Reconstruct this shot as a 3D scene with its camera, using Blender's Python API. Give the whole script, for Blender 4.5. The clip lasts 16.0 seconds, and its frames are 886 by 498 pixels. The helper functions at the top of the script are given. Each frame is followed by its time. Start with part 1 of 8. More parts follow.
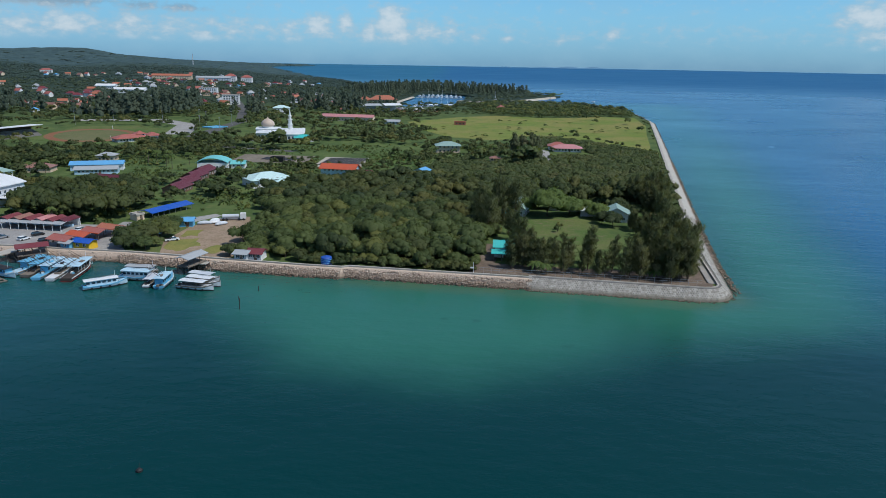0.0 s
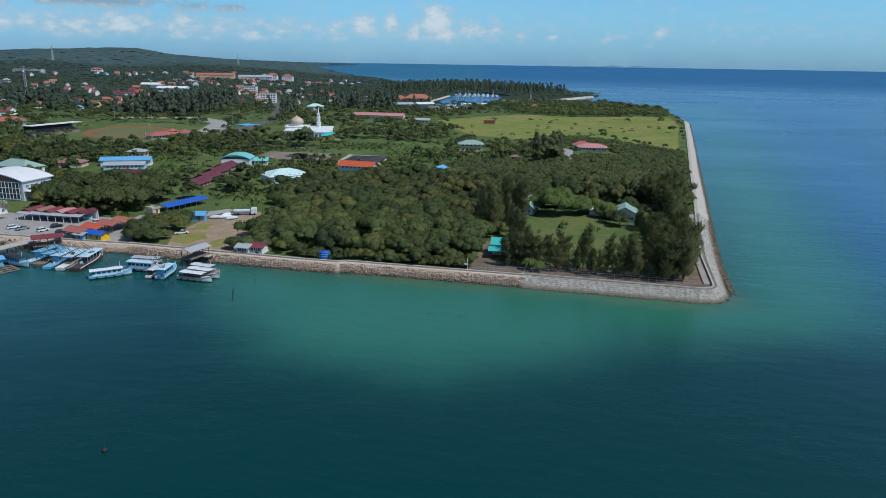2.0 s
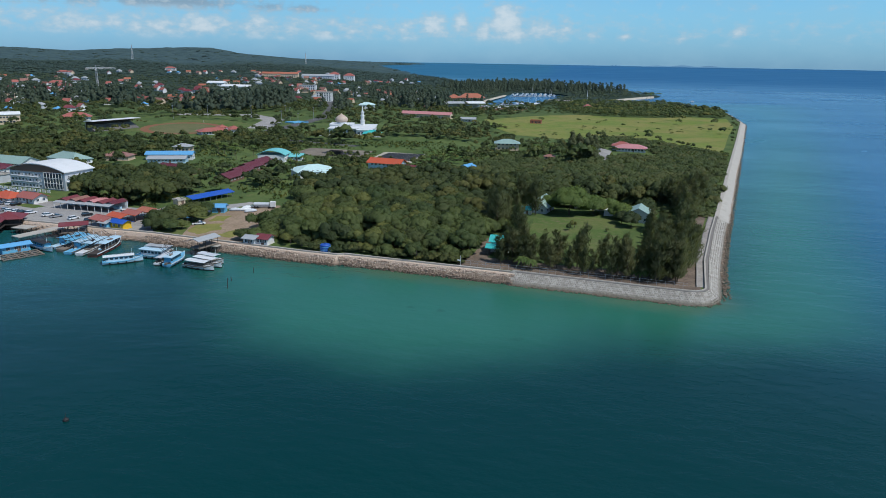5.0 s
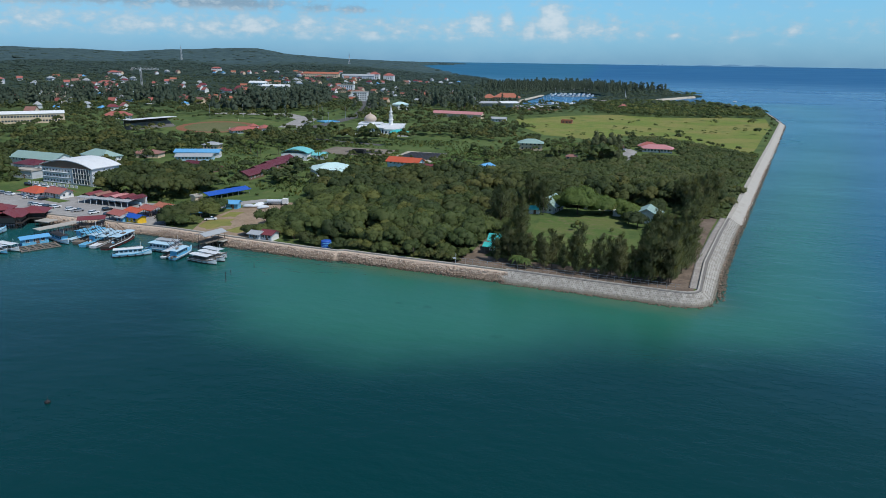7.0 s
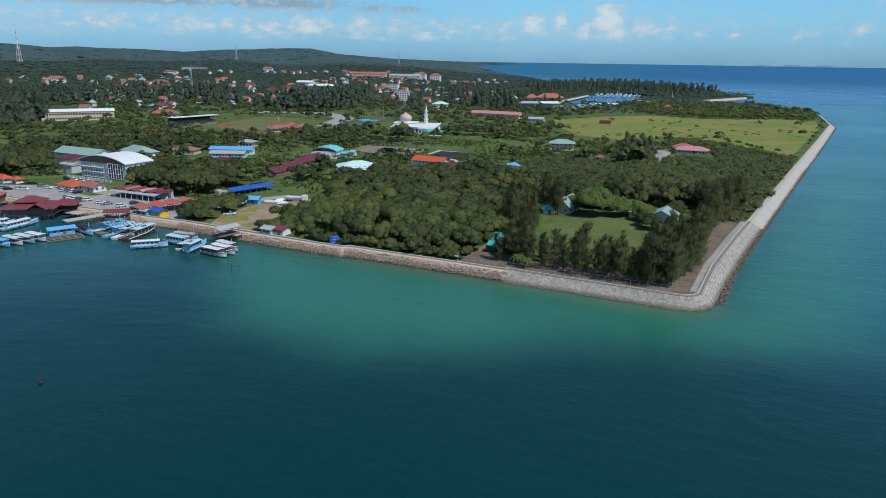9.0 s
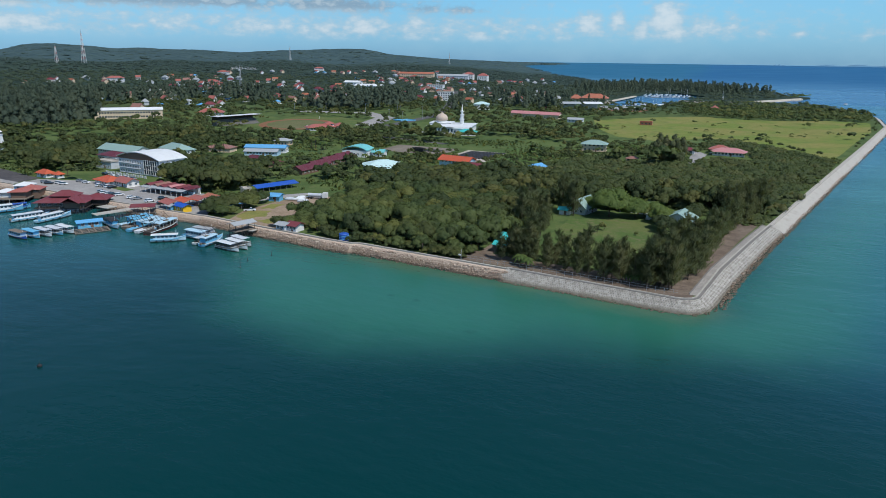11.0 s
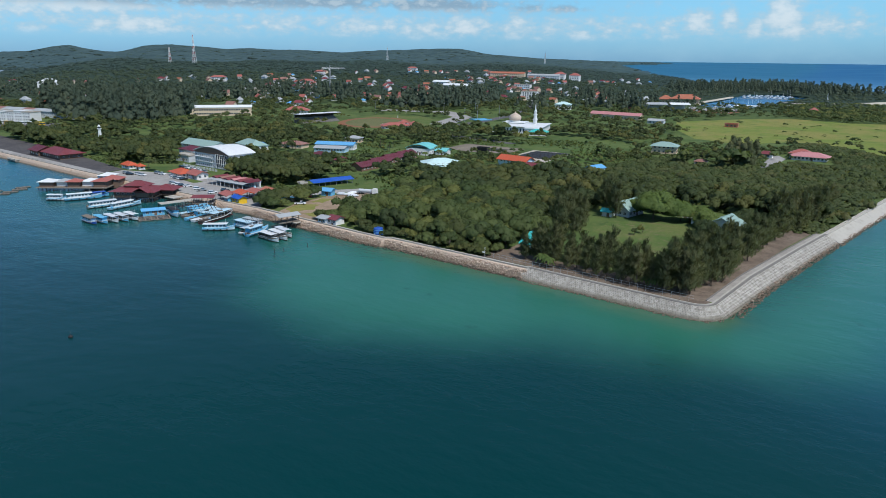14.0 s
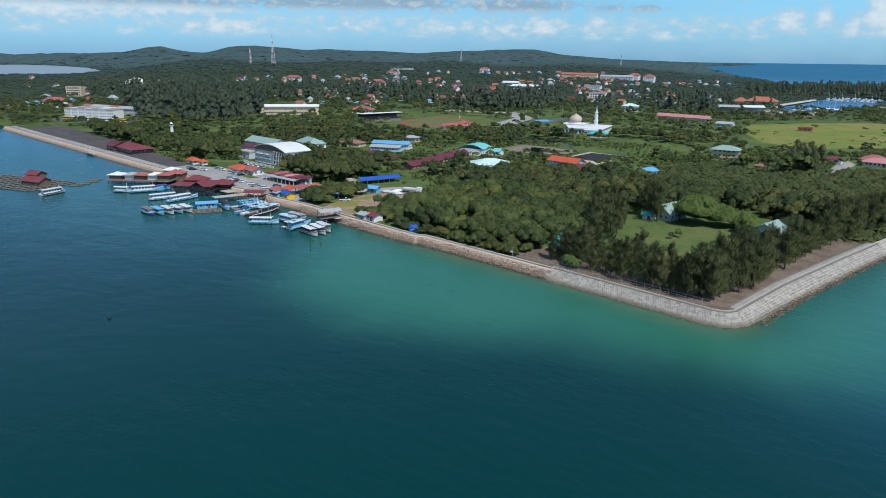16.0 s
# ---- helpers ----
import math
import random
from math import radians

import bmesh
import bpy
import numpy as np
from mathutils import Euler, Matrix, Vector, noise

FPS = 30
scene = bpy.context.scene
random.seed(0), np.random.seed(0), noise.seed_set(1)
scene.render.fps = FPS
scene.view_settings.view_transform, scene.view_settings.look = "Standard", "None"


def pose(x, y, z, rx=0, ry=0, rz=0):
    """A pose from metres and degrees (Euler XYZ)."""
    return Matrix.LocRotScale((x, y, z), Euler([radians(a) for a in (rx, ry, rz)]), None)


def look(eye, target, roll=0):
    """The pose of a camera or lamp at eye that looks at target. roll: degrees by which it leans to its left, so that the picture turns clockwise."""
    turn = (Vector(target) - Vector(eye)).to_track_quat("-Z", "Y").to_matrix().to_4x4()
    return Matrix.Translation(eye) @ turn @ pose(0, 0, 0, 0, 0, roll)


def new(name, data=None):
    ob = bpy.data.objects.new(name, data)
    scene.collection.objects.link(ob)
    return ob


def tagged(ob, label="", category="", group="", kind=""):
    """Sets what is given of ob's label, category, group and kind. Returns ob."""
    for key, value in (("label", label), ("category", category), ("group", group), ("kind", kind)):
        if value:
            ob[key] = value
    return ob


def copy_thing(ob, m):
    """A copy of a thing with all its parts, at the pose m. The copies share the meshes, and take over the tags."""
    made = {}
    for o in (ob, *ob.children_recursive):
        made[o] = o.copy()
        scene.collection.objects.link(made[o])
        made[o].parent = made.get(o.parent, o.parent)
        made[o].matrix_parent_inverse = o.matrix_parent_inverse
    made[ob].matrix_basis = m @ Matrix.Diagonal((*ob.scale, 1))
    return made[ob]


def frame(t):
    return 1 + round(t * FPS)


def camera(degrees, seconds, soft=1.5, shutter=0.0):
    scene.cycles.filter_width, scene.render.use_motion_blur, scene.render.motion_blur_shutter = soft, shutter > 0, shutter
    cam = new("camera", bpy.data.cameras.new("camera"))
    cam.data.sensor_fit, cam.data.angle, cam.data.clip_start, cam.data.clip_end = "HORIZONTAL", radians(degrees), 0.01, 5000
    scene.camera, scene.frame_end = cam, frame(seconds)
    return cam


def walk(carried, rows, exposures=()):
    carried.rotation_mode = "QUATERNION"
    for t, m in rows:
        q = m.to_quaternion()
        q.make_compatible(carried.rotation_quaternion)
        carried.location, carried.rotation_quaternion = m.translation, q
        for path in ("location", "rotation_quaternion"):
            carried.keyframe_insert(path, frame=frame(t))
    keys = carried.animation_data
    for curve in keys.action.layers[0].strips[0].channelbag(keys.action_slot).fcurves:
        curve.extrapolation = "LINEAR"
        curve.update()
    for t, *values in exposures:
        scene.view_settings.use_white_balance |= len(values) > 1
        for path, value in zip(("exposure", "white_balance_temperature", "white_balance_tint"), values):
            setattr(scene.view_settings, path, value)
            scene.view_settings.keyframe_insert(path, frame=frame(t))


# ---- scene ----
from mathutils.geometry import delaunay_2d_cdt

# ---- camera and its flight: a drone about 66 m over the sea ----
cam = camera(65.3, 16.0, soft=0.7)
PATH = [
    (0, (-1.094, -0.321, 66.525), (-1.132, 1.61, 66.005), 1.0),
    (0.5, (2.605, -0.883, 66.57), (2.541, 1.047, 66.048), 1.0),
    (1, (6.397, -1.334, 66.553), (6.302, 0.594, 66.03), 1.0),
    (1.5, (10.185, -1.552, 66.468), (10.059, 0.374, 65.945), 1.0),
    (2, (13.946, -1.651, 66.401), (13.788, 0.272, 65.877), 0.9),
    (2.5, (17.687, -1.976, 66.311), (17.497, -0.055, 65.786), 0.9),
    (3, (21.408, -2.212, 66.31), (21.188, -0.295, 65.785), 0.9),
    (3.5, (25.295, -2.24, 66.289), (25.045, -0.327, 65.762), 0.9),
    (4, (29.096, -2.149, 66.296), (28.816, -0.241, 65.769), 0.9),
    (6.5, (48.016, -1.701, 66.548), (47.585, 0.179, 66.018), 0.9),
    (7, (51.997, -1.267, 66.565), (51.536, 0.605, 66.035), 0.8),
    (7.5, (55.861, -0.84, 66.566), (55.369, 1.024, 66.035), 0.8),
    (8, (59.643, -0.338, 66.59), (59.116, 1.517, 66.058), 0.8),
    (8.5, (63.379, 0.328, 66.552), (62.818, 2.173, 66.02), 0.8),
    (9, (67.111, 1.015, 66.514), (66.514, 2.849, 65.982), 0.8),
    (11.5, (85.988, 5.192, 66.811), (85.22, 6.959, 66.277), 0.7),
    (12, (89.655, 6.054, 66.86), (88.851, 7.805, 66.325), 0.7),
    (12.5, (93.436, 7.095, 66.937), (92.598, 8.831, 66.402), 0.7),
    (13, (97.225, 8.2, 67.028), (96.349, 9.916, 66.493), 0.6),
    (13.5, (100.886, 9.262, 67.071), (99.962, 10.952, 66.535), 0.6),
    (14, (104.685, 10.593, 67.145), (103.711, 12.255, 66.608), 0.6),
    (14.5, (108.228, 11.693, 67.214), (107.207, 13.327, 66.677), 0.6),
    (15, (111.809, 12.814, 67.295), (110.745, 14.42, 66.758), 0.6),
    (15.5, (115.348, 14.008, 67.347), (114.242, 15.585, 66.809), 0.6),
    (16, (118.787, 15.322, 67.378), (117.641, 16.87, 66.841), 0.6),
]
walk(cam, [(t, look(eye, target, roll)) for t, eye, target, roll in PATH], [(0, -0.11, 6250, 10), (4, -0.08, 6250, 10), (9, -0.03, 6300, 10), (12.5, 0.03, 6300, 10), (16, 0.12, 6350, 10)])

# ---- sky, sun ----
SUN_DIR = Vector((0.52, -0.22, 0.83)).normalized()
SUN_EL = math.asin(SUN_DIR.z)
SUN_AZ = math.atan2(SUN_DIR.x, SUN_DIR.y)

sun = new("sun", bpy.data.lights.new("sun", "SUN"))
sun.data.energy, sun.data.angle, sun.data.color = 3.6, radians(0.6), (1.0, 0.95, 0.87)
sun.matrix_world = Matrix.Translation((0, 0, 300)) @ SUN_DIR.to_track_quat("Z", "Y").to_matrix().to_4x4()


class Nodes:
    """Short hand for a node tree."""

    def __init__(self, tree):
        self.t = tree
        tree.nodes.clear()

    def add(self, kind, **props):
        n = self.t.nodes.new(kind)
        for k, v in props.items():
            setattr(n, k, v)
        return n

    def link(self, a, b):
        self.t.links.new(a, b)

    def put(self, socket, v):
        if isinstance(v, bpy.types.NodeSocket):
            self.link(v, socket)
        else:
            socket.default_value = v

    def math(self, op, a, b=0.0, c=0.0):
        n = self.add("ShaderNodeMath", operation=op)
        for s, v in zip(n.inputs, (a, b, c)):
            self.put(s, v)
        return n.outputs[0]

    def step(self, x, lo, hi):
        n = self.add("ShaderNodeMapRange", interpolation_type="SMOOTHSTEP")
        self.put(n.inputs[0], x)
        n.inputs[1].default_value, n.inputs[2].default_value = lo, hi
        return n.outputs[0]

    def noise(self, vec, scale, detail=4.0, rough=0.55, dim="3D"):
        n = self.add("ShaderNodeTexNoise", noise_dimensions=dim)
        n.inputs["Scale"].default_value = scale
        n.inputs["Detail"].default_value = detail
        n.inputs["Roughness"].default_value = rough
        if vec is not None:
            self.link(vec, n.inputs["Vector"])
        return n.outputs["Fac"]

    def mix(self, fac, a, b, blend="MIX"):
        n = self.add("ShaderNodeMix", data_type="RGBA", blend_type=blend)
        self.put(n.inputs[0], fac)
        for s, v in ((n.inputs[6], a), (n.inputs[7], b)):
            if isinstance(v, bpy.types.NodeSocket):
                self.link(v, s)
            else:
                s.default_value = (*v[:3], 1)
        return n.outputs[2]

    def bump(self, height, strength, distance):
        n = self.add("ShaderNodeBump")
        n.inputs["Strength"].default_value, n.inputs["Distance"].default_value = strength, distance
        self.link(height, n.inputs["Height"])
        return n.outputs[0]

    def out(self, color, rough=0.8, metal=0.0, normal=None, spec=0.5, ior=None):
        b = self.add("ShaderNodeBsdfPrincipled")
        for key, v in (("Base Color", color), ("Roughness", rough), ("Metallic", metal), ("Specular IOR Level", spec)):
            if isinstance(v, tuple):
                v = (*v[:3], 1)
            self.put(b.inputs[key], v)
        if normal is not None:
            self.link(normal, b.inputs["Normal"])
        if ior:
            b.inputs["IOR"].default_value = ior
        o = self.add("ShaderNodeOutputMaterial")
        self.link(b.outputs[0], o.inputs[0])
        return b


# cumulus heaps: azimuth, elevation, half width, half height (degrees), weight
HEAPS_EAST = [
    (-16.8, 2.46, 0.42, 0.47, 0.45), (-17.1, 1.5, 1.4, 0.42, 0.42), (-11.2, 2.78, 1.12, 0.61, 0.75), (-9.1, 3.0, 0.61, 0.42, 0.6),
    (-12.9, 1.65, 1.4, 0.42, 0.42), (-10.7, 1.96, 1.03, 0.56, 0.42), (-7.3, 2.03, 0.7, 0.84, 0.62), (-5.5, 3.0, 1.12, 1.12, 0.85),
    (-5.2, 1.9, 1.59, 0.65, 0.6), (-2.9, 2.41, 1.21, 0.75, 0.6), (-0.9, 2.45, 0.61, 0.93, 0.5), (1.0, 2.0, 0.42, 0.42, 0.45),
    (3.6, 1.87, 0.47, 0.23, 0.5), (8.0, 1.93, 0.47, 0.37, 0.55), (11.7, 2.3, 0.47, 0.42, 0.55), (11.2, 1.4, 0.65, 0.23, 0.5),
    (29.1, 3.5, 1.68, 0.84, 0.8), (29.8, 2.4, 1.87, 1.03, 0.45), (29.3, 1.45, 1.03, 0.37, 0.5),
]
HEAPS_WEST = [
    (-28.9, 2.21, 1.4, 0.75, 0.75), (-31.0, 1.5, 2.1, 0.65, 0.5), (-32.8, 1.8, 1.6, 1.03, 0.55), (-24.6, 2.45, 0.65, 0.75, 0.6),
    (-25.1, 1.57, 0.75, 0.56, 0.6), (-22.7, 1.6, 1.03, 0.65, 0.5), (-19.9, 1.56, 1.31, 0.56, 0.6), (-37.5, 2.2, 2.2, 1.0, 0.55),
    (-53.3, 1.9, 3.5, 1.03, 0.62), (-47.0, 1.5, 2.8, 0.65, 0.42), (-60.3, 1.42, 1.31, 0.65, 0.5), (-66.1, 1.5, 2.8, 0.84, 0.4),
    (-64.6, 3.1, 6.0, 0.75, 0.7), (-57.2, 3.3, 6.0, 0.6, 0.72), (-46.5, 3.8, 5.1, 0.47, 0.7), (-40.4, 3.95, 4.2, 0.5, 0.7),
    (-31.0, 3.8, 3.6, 0.45, 0.72), (-23.9, 3.68, 1.0, 0.33, 0.45), (-21.0, 3.56, 1.2, 0.3, 0.48), (-43.0, 2.3, 2.2, 0.8, 0.5),
]


def make_sky():
    world = bpy.data.worlds.new("sky")
    scene.world = world
    world.use_nodes = True
    n = Nodes(world.node_tree)
    co = n.add("ShaderNodeTexCoord").outputs["Generated"]
    sep = n.add("ShaderNodeSeparateXYZ")
    n.link(co, sep.inputs[0])
    el = n.math("MULTIPLY", n.math("ARCSINE", sep.outputs[2]), 57.2958)
    az = n.math("MULTIPLY", n.math("ARCTAN2", sep.outputs[0], sep.outputs[1]), 57.2958)
    flat = n.add("ShaderNodeCombineXYZ")
    n.link(n.math("MULTIPLY", az, 0.55), flat.inputs[0])
    n.link(n.math("MULTIPLY", el, 0.95), flat.inputs[1])
    fluff = n.noise(flat.outputs[0], 1.7, 6.0, 0.55)
    bias = 0.0
    for a, e, w, h, k in HEAPS_EAST + HEAPS_WEST:
        da = n.math("DIVIDE", n.math("SUBTRACT", az, a), w * 1.3)
        de = n.math("DIVIDE", n.math("SUBTRACT", el, e), h * (1.45 if e > 3.05 and a < -20 else 1.2))
        r2 = n.math("ADD", n.math("MULTIPLY", da, da), n.math("MULTIPLY", de, de))
        g = n.math("MULTIPLY", n.math("POWER", 2.718, n.math("MULTIPLY", r2, -1.0)), k)
        bias = n.math("MAXIMUM", bias, g)
    # a low bank of cumulus lies along the whole horizon, thinner out at sea
    lift = n.math("DIVIDE", n.math("SUBTRACT", el, 2.35), 0.85)
    bank = n.math("POWER", 2.718, n.math("MULTIPLY", n.math("MULTIPLY", lift, lift), -1.0))
    bias = n.math("MAXIMUM", bias, n.math("MULTIPLY", bank, n.math("ADD", 0.10, n.math("MULTIPLY", n.step(az, 6.0, -6.0), 0.27))))
    # overhead the same broken cover goes on
    over = n.math("MULTIPLY", n.step(el, 5.0, 9.0), 0.14)
    shape = n.math("ADD", n.math("MULTIPLY", bias, 0.85), n.math("MULTIPLY", n.math("SUBTRACT", fluff, 0.5), 1.15))
    dens = n.math("ADD", shape, over)
    base = n.step(el, 0.95, 1.9)
    mask = n.math("MULTIPLY", n.step(dens, 0.0, 0.52), base)
    grey = n.step(n.math("ADD", el, fluff), 3.5, 4.3)
    body = n.mix(n.step(dens, 0.25, 0.75), (0.42, 0.57, 0.67), (0.68, 0.74, 0.77))
    tone = n.mix(n.math("MULTIPLY", grey, n.step(az, -10.0, -22.0)), body, n.mix(n.step(fluff, 0.48, 0.66), (0.25, 0.34, 0.43), (0.44, 0.51, 0.56)))
    sky = n.add("ShaderNodeTexSky", sky_type="NISHITA", sun_disc=False, sun_elevation=SUN_EL, sun_rotation=SUN_AZ)
    sky.air_density, sky.dust_density, sky.ozone_density = 1.0, 0.3, 2.0
    low = n.mix(n.step(el, -1.5, 5.0), (0.031, 0.068, 0.138), (0.057, 0.100, 0.134))
    tint = n.mix(n.step(el, 4.0, 26.0), low, (0.062, 0.090, 0.113))
    lit = n.mix(1.0, sky.outputs[0], tint, "MULTIPLY")
    lit = n.mix(n.step(az, -6.0, -30.0), lit, n.mix(1.0, lit, (0.86, 0.87, 0.89), "MULTIPLY"))
    veil = n.math("MULTIPLY", n.step(n.noise(flat.outputs[0], 0.35, 4.0, 0.6), 0.35, 0.75), n.step(el, 9.0, 1.0))
    lit = n.mix(n.math("MULTIPLY", veil, 0.3), lit, (0.33, 0.54, 0.67))
    both = n.mix(n.math("MULTIPLY", mask, 0.8), lit, tone)
    bg = n.add("ShaderNodeBackground")
    n.link(both, bg.inputs[0])
    bg.inputs[1].default_value = 1.0
    o = n.add("ShaderNodeOutputWorld")
    n.link(bg.outputs[0], o.inputs[0])


make_sky()

# ---- materials ----


def material(name):
    m = bpy.data.materials.new(name)
    m.use_nodes = True
    return m, Nodes(m.node_tree)


def position(n):
    return n.add("ShaderNodeNewGeometry").outputs["Position"]


def obj_co(n):
    return n.add("ShaderNodeTexCoord").outputs["Object"]


def paint(name, color, rough=0.6, metal=0.0, wear=0.25, scale=0.6, dirt=(0.16, 0.14, 0.11), spec=0.4):
    """Painted or plain surface with stains at two scales."""
    m, n = material(name)
    p = position(n)
    big = n.noise(p, scale, 5.0, 0.6)
    fine = n.noise(p, scale * 9, 3.0, 0.6)
    c = n.mix(n.math("MULTIPLY", n.step(big, 0.45, 0.75), wear), color, dirt)
    c = n.mix(n.math("MULTIPLY", n.step(fine, 0.4, 0.7), wear * 0.5), c, tuple(v * 0.7 for v in color))
    n.out(c, rough, metal, n.bump(fine, 0.25, 0.03), spec)
    return m


def metal_roof(name, color, wear=0.3, pitch=0.9):
    """Ribbed sheet roof: ribs along the local slope, rust and fading."""
    m, n = material(name)
    p = obj_co(n)
    w = n.add("ShaderNodeTexWave", wave_type="BANDS", bands_direction="X", wave_profile="SIN")
    n.link(p, w.inputs["Vector"])
    w.inputs["Scale"].default_value = pitch
    big = n.noise(p, 0.25, 5.0, 0.6)
    fine = n.noise(p, 2.6, 3.0, 0.6)
    c = n.mix(n.math("MULTIPLY", n.step(big, 0.4, 0.75), wear), color, tuple(0.55 * v + 0.10 for v in color))
    c = n.mix(n.math("MULTIPLY", n.step(fine, 0.5, 0.75), wear), c, tuple(0.5 * v for v in color))
    n.out(c, 0.55, 0.0, n.bump(w.outputs["Fac"], 0.5, 0.05), 0.35)
    return m


def foliage(name, dark, light, yellow, rough=0.62, amount=0.5, through_leaf=0.4):
    """Leaves: tone differs from tree to tree, from clump to clump and over the wood."""
    m, n = material(name)
    info = n.add("ShaderNodeObjectInfo").outputs["Random"]
    own = n.add("ShaderNodeAttribute", attribute_name="tone").outputs["Fac"]
    tone = n.math("FRACT", n.math("ADD", info, own))
    isl = n.add("ShaderNodeNewGeometry")
    c = n.mix(n.math("ADD", n.math("MULTIPLY", tone, 0.75), n.math("MULTIPLY", isl.outputs["Random Per Island"], 0.25)), dark, light)
    big = n.noise(isl.outputs["Position"], 0.03, 3.0, 0.6)
    c = n.mix(n.math("MULTIPLY", n.step(big, 0.50, 0.72), amount * 0.6), c, yellow)
    c = n.mix(n.math("MULTIPLY", n.step(tone, 0.78, 0.98), amount), c, yellow)
    fine = n.math("ADD", 0.66, n.math("MULTIPLY", n.noise(isl.outputs["Position"], 1.6, 4.0, 0.75), 0.68))
    shade = n.add("ShaderNodeCombineXYZ")
    for k in range(3):
        n.link(fine, shade.inputs[k])
    c = n.mix(1.0, c, shade.outputs[0], "MULTIPLY")
    b = n.add("ShaderNodeBsdfPrincipled")
    n.link(c, b.inputs["Base Color"])
    b.inputs["Roughness"].default_value, b.inputs["Specular IOR Level"].default_value = rough, 0.25
    n.link(n.bump(n.noise(isl.outputs["Position"], 2.4, 3.0, 0.7), 0.4, 0.35), b.inputs["Normal"])
    t = n.add("ShaderNodeBsdfTranslucent")
    n.link(n.mix(1.0, c, (1.25, 1.2, 0.7), "MULTIPLY"), t.inputs[0])
    x = n.add("ShaderNodeMixShader")
    x.inputs[0].default_value = through_leaf
    n.link(b.outputs[0], x.inputs[1])
    n.link(t.outputs[0], x.inputs[2])
    o = n.add("ShaderNodeOutputMaterial")
    n.link(x.outputs[0], o.inputs[0])
    return m


def ground_mat(name, a, b, c3, scale=0.05, bump=0.15):
    m, n = material(name)
    p = position(n)
    big = n.noise(p, scale, 5.0, 0.6)
    mid = n.noise(p, scale * 6, 4.0, 0.65)
    fine = n.noise(p, 1.7, 3.0, 0.7)
    c = n.mix(n.step(big, 0.38, 0.62), a, b)
    c = n.mix(n.math("MULTIPLY", n.step(mid, 0.48, 0.72), 0.7), c, c3)
    c = n.mix(n.math("MULTIPLY", n.step(fine, 0.4, 0.75), 0.45), c, tuple(v * 0.55 for v in a))
    n.out(c, 0.95, 0.0, n.bump(fine, 0.6, bump), 0.1)
    return m


def land_mat():
    """Rough grass near the shore, going over into the dark floor of the woods inland; far hills carry a painted haze
    tint.
    """
    m, n = material("scrub_ground")
    p = position(n)
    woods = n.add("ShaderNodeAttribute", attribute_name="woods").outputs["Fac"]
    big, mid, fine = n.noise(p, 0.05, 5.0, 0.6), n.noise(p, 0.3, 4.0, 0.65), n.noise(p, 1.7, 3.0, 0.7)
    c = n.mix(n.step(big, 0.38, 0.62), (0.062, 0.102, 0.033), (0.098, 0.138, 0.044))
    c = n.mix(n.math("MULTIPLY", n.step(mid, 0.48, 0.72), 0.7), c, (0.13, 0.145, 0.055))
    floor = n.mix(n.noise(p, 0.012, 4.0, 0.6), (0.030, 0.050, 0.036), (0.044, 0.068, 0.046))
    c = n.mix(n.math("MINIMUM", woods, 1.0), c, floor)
    # haze put into the colour: the far slopes turn blue-grey
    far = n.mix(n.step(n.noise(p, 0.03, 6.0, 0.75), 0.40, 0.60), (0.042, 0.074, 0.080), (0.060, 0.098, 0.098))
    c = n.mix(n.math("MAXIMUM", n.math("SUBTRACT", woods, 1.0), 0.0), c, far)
    n.out(c, 0.95, 0.0, n.bump(fine, 0.6, 0.15), 0.1)
    return m


M = {}
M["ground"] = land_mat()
M["lawn"] = ground_mat("lawn_grass", (0.082, 0.132, 0.036), (0.125, 0.150, 0.050), (0.175, 0.145, 0.085))
M["field"] = ground_mat("dry_grass", (0.155, 0.205, 0.045), (0.235, 0.215, 0.070), (0.10, 0.155, 0.040), 0.016)
M["gravel"] = ground_mat("brown_gravel", (0.19, 0.165, 0.135), (0.25, 0.215, 0.175), (0.13, 0.13, 0.08), 0.09)
M["pitch"] = ground_mat("worn_pitch", (0.115, 0.135, 0.055), (0.150, 0.150, 0.070), (0.185, 0.150, 0.085), 0.05)
M["dirt"] = ground_mat("bare_soil", (0.26, 0.19, 0.13), (0.33, 0.25, 0.18), (0.20, 0.17, 0.10), 0.09)
M["brown_soil"] = ground_mat("shaded_soil", (0.15, 0.115, 0.09), (0.21, 0.165, 0.13), (0.09, 0.085, 0.06), 0.2)
M["asphalt"] = ground_mat("old_asphalt", (0.10, 0.10, 0.10), (0.13, 0.13, 0.125), (0.08, 0.08, 0.08), 0.06)
M["paving"] = ground_mat("concrete_paving", (0.30, 0.29, 0.28), (0.36, 0.35, 0.33), (0.25, 0.24, 0.23), 0.07)
M["walkway"] = ground_mat("grey_walkway", (0.30, 0.28, 0.26), (0.36, 0.34, 0.31), (0.22, 0.20, 0.18), 0.2)
M["slab"] = ground_mat("dark_slab", (0.075, 0.072, 0.075), (0.10, 0.095, 0.095), (0.13, 0.12, 0.115), 0.08)
M["track"] = ground_mat("red_track", (0.25, 0.10, 0.06), (0.22, 0.13, 0.07), (0.20, 0.14, 0.08), 0.06)
M["sand"] = ground_mat("pale_sand", (0.42, 0.38, 0.31), (0.48, 0.44, 0.37), (0.36, 0.32, 0.26), 0.1)
M["concrete"] = paint("weathered_concrete", (0.42, 0.395, 0.35), 0.9, 0, 0.55, 0.35, (0.24, 0.22, 0.18), 0.2)
M["concrete_dark"] = paint("stained_concrete", (0.20, 0.19, 0.175), 0.9, 0, 0.4, 0.5, (0.10, 0.09, 0.08), 0.2)
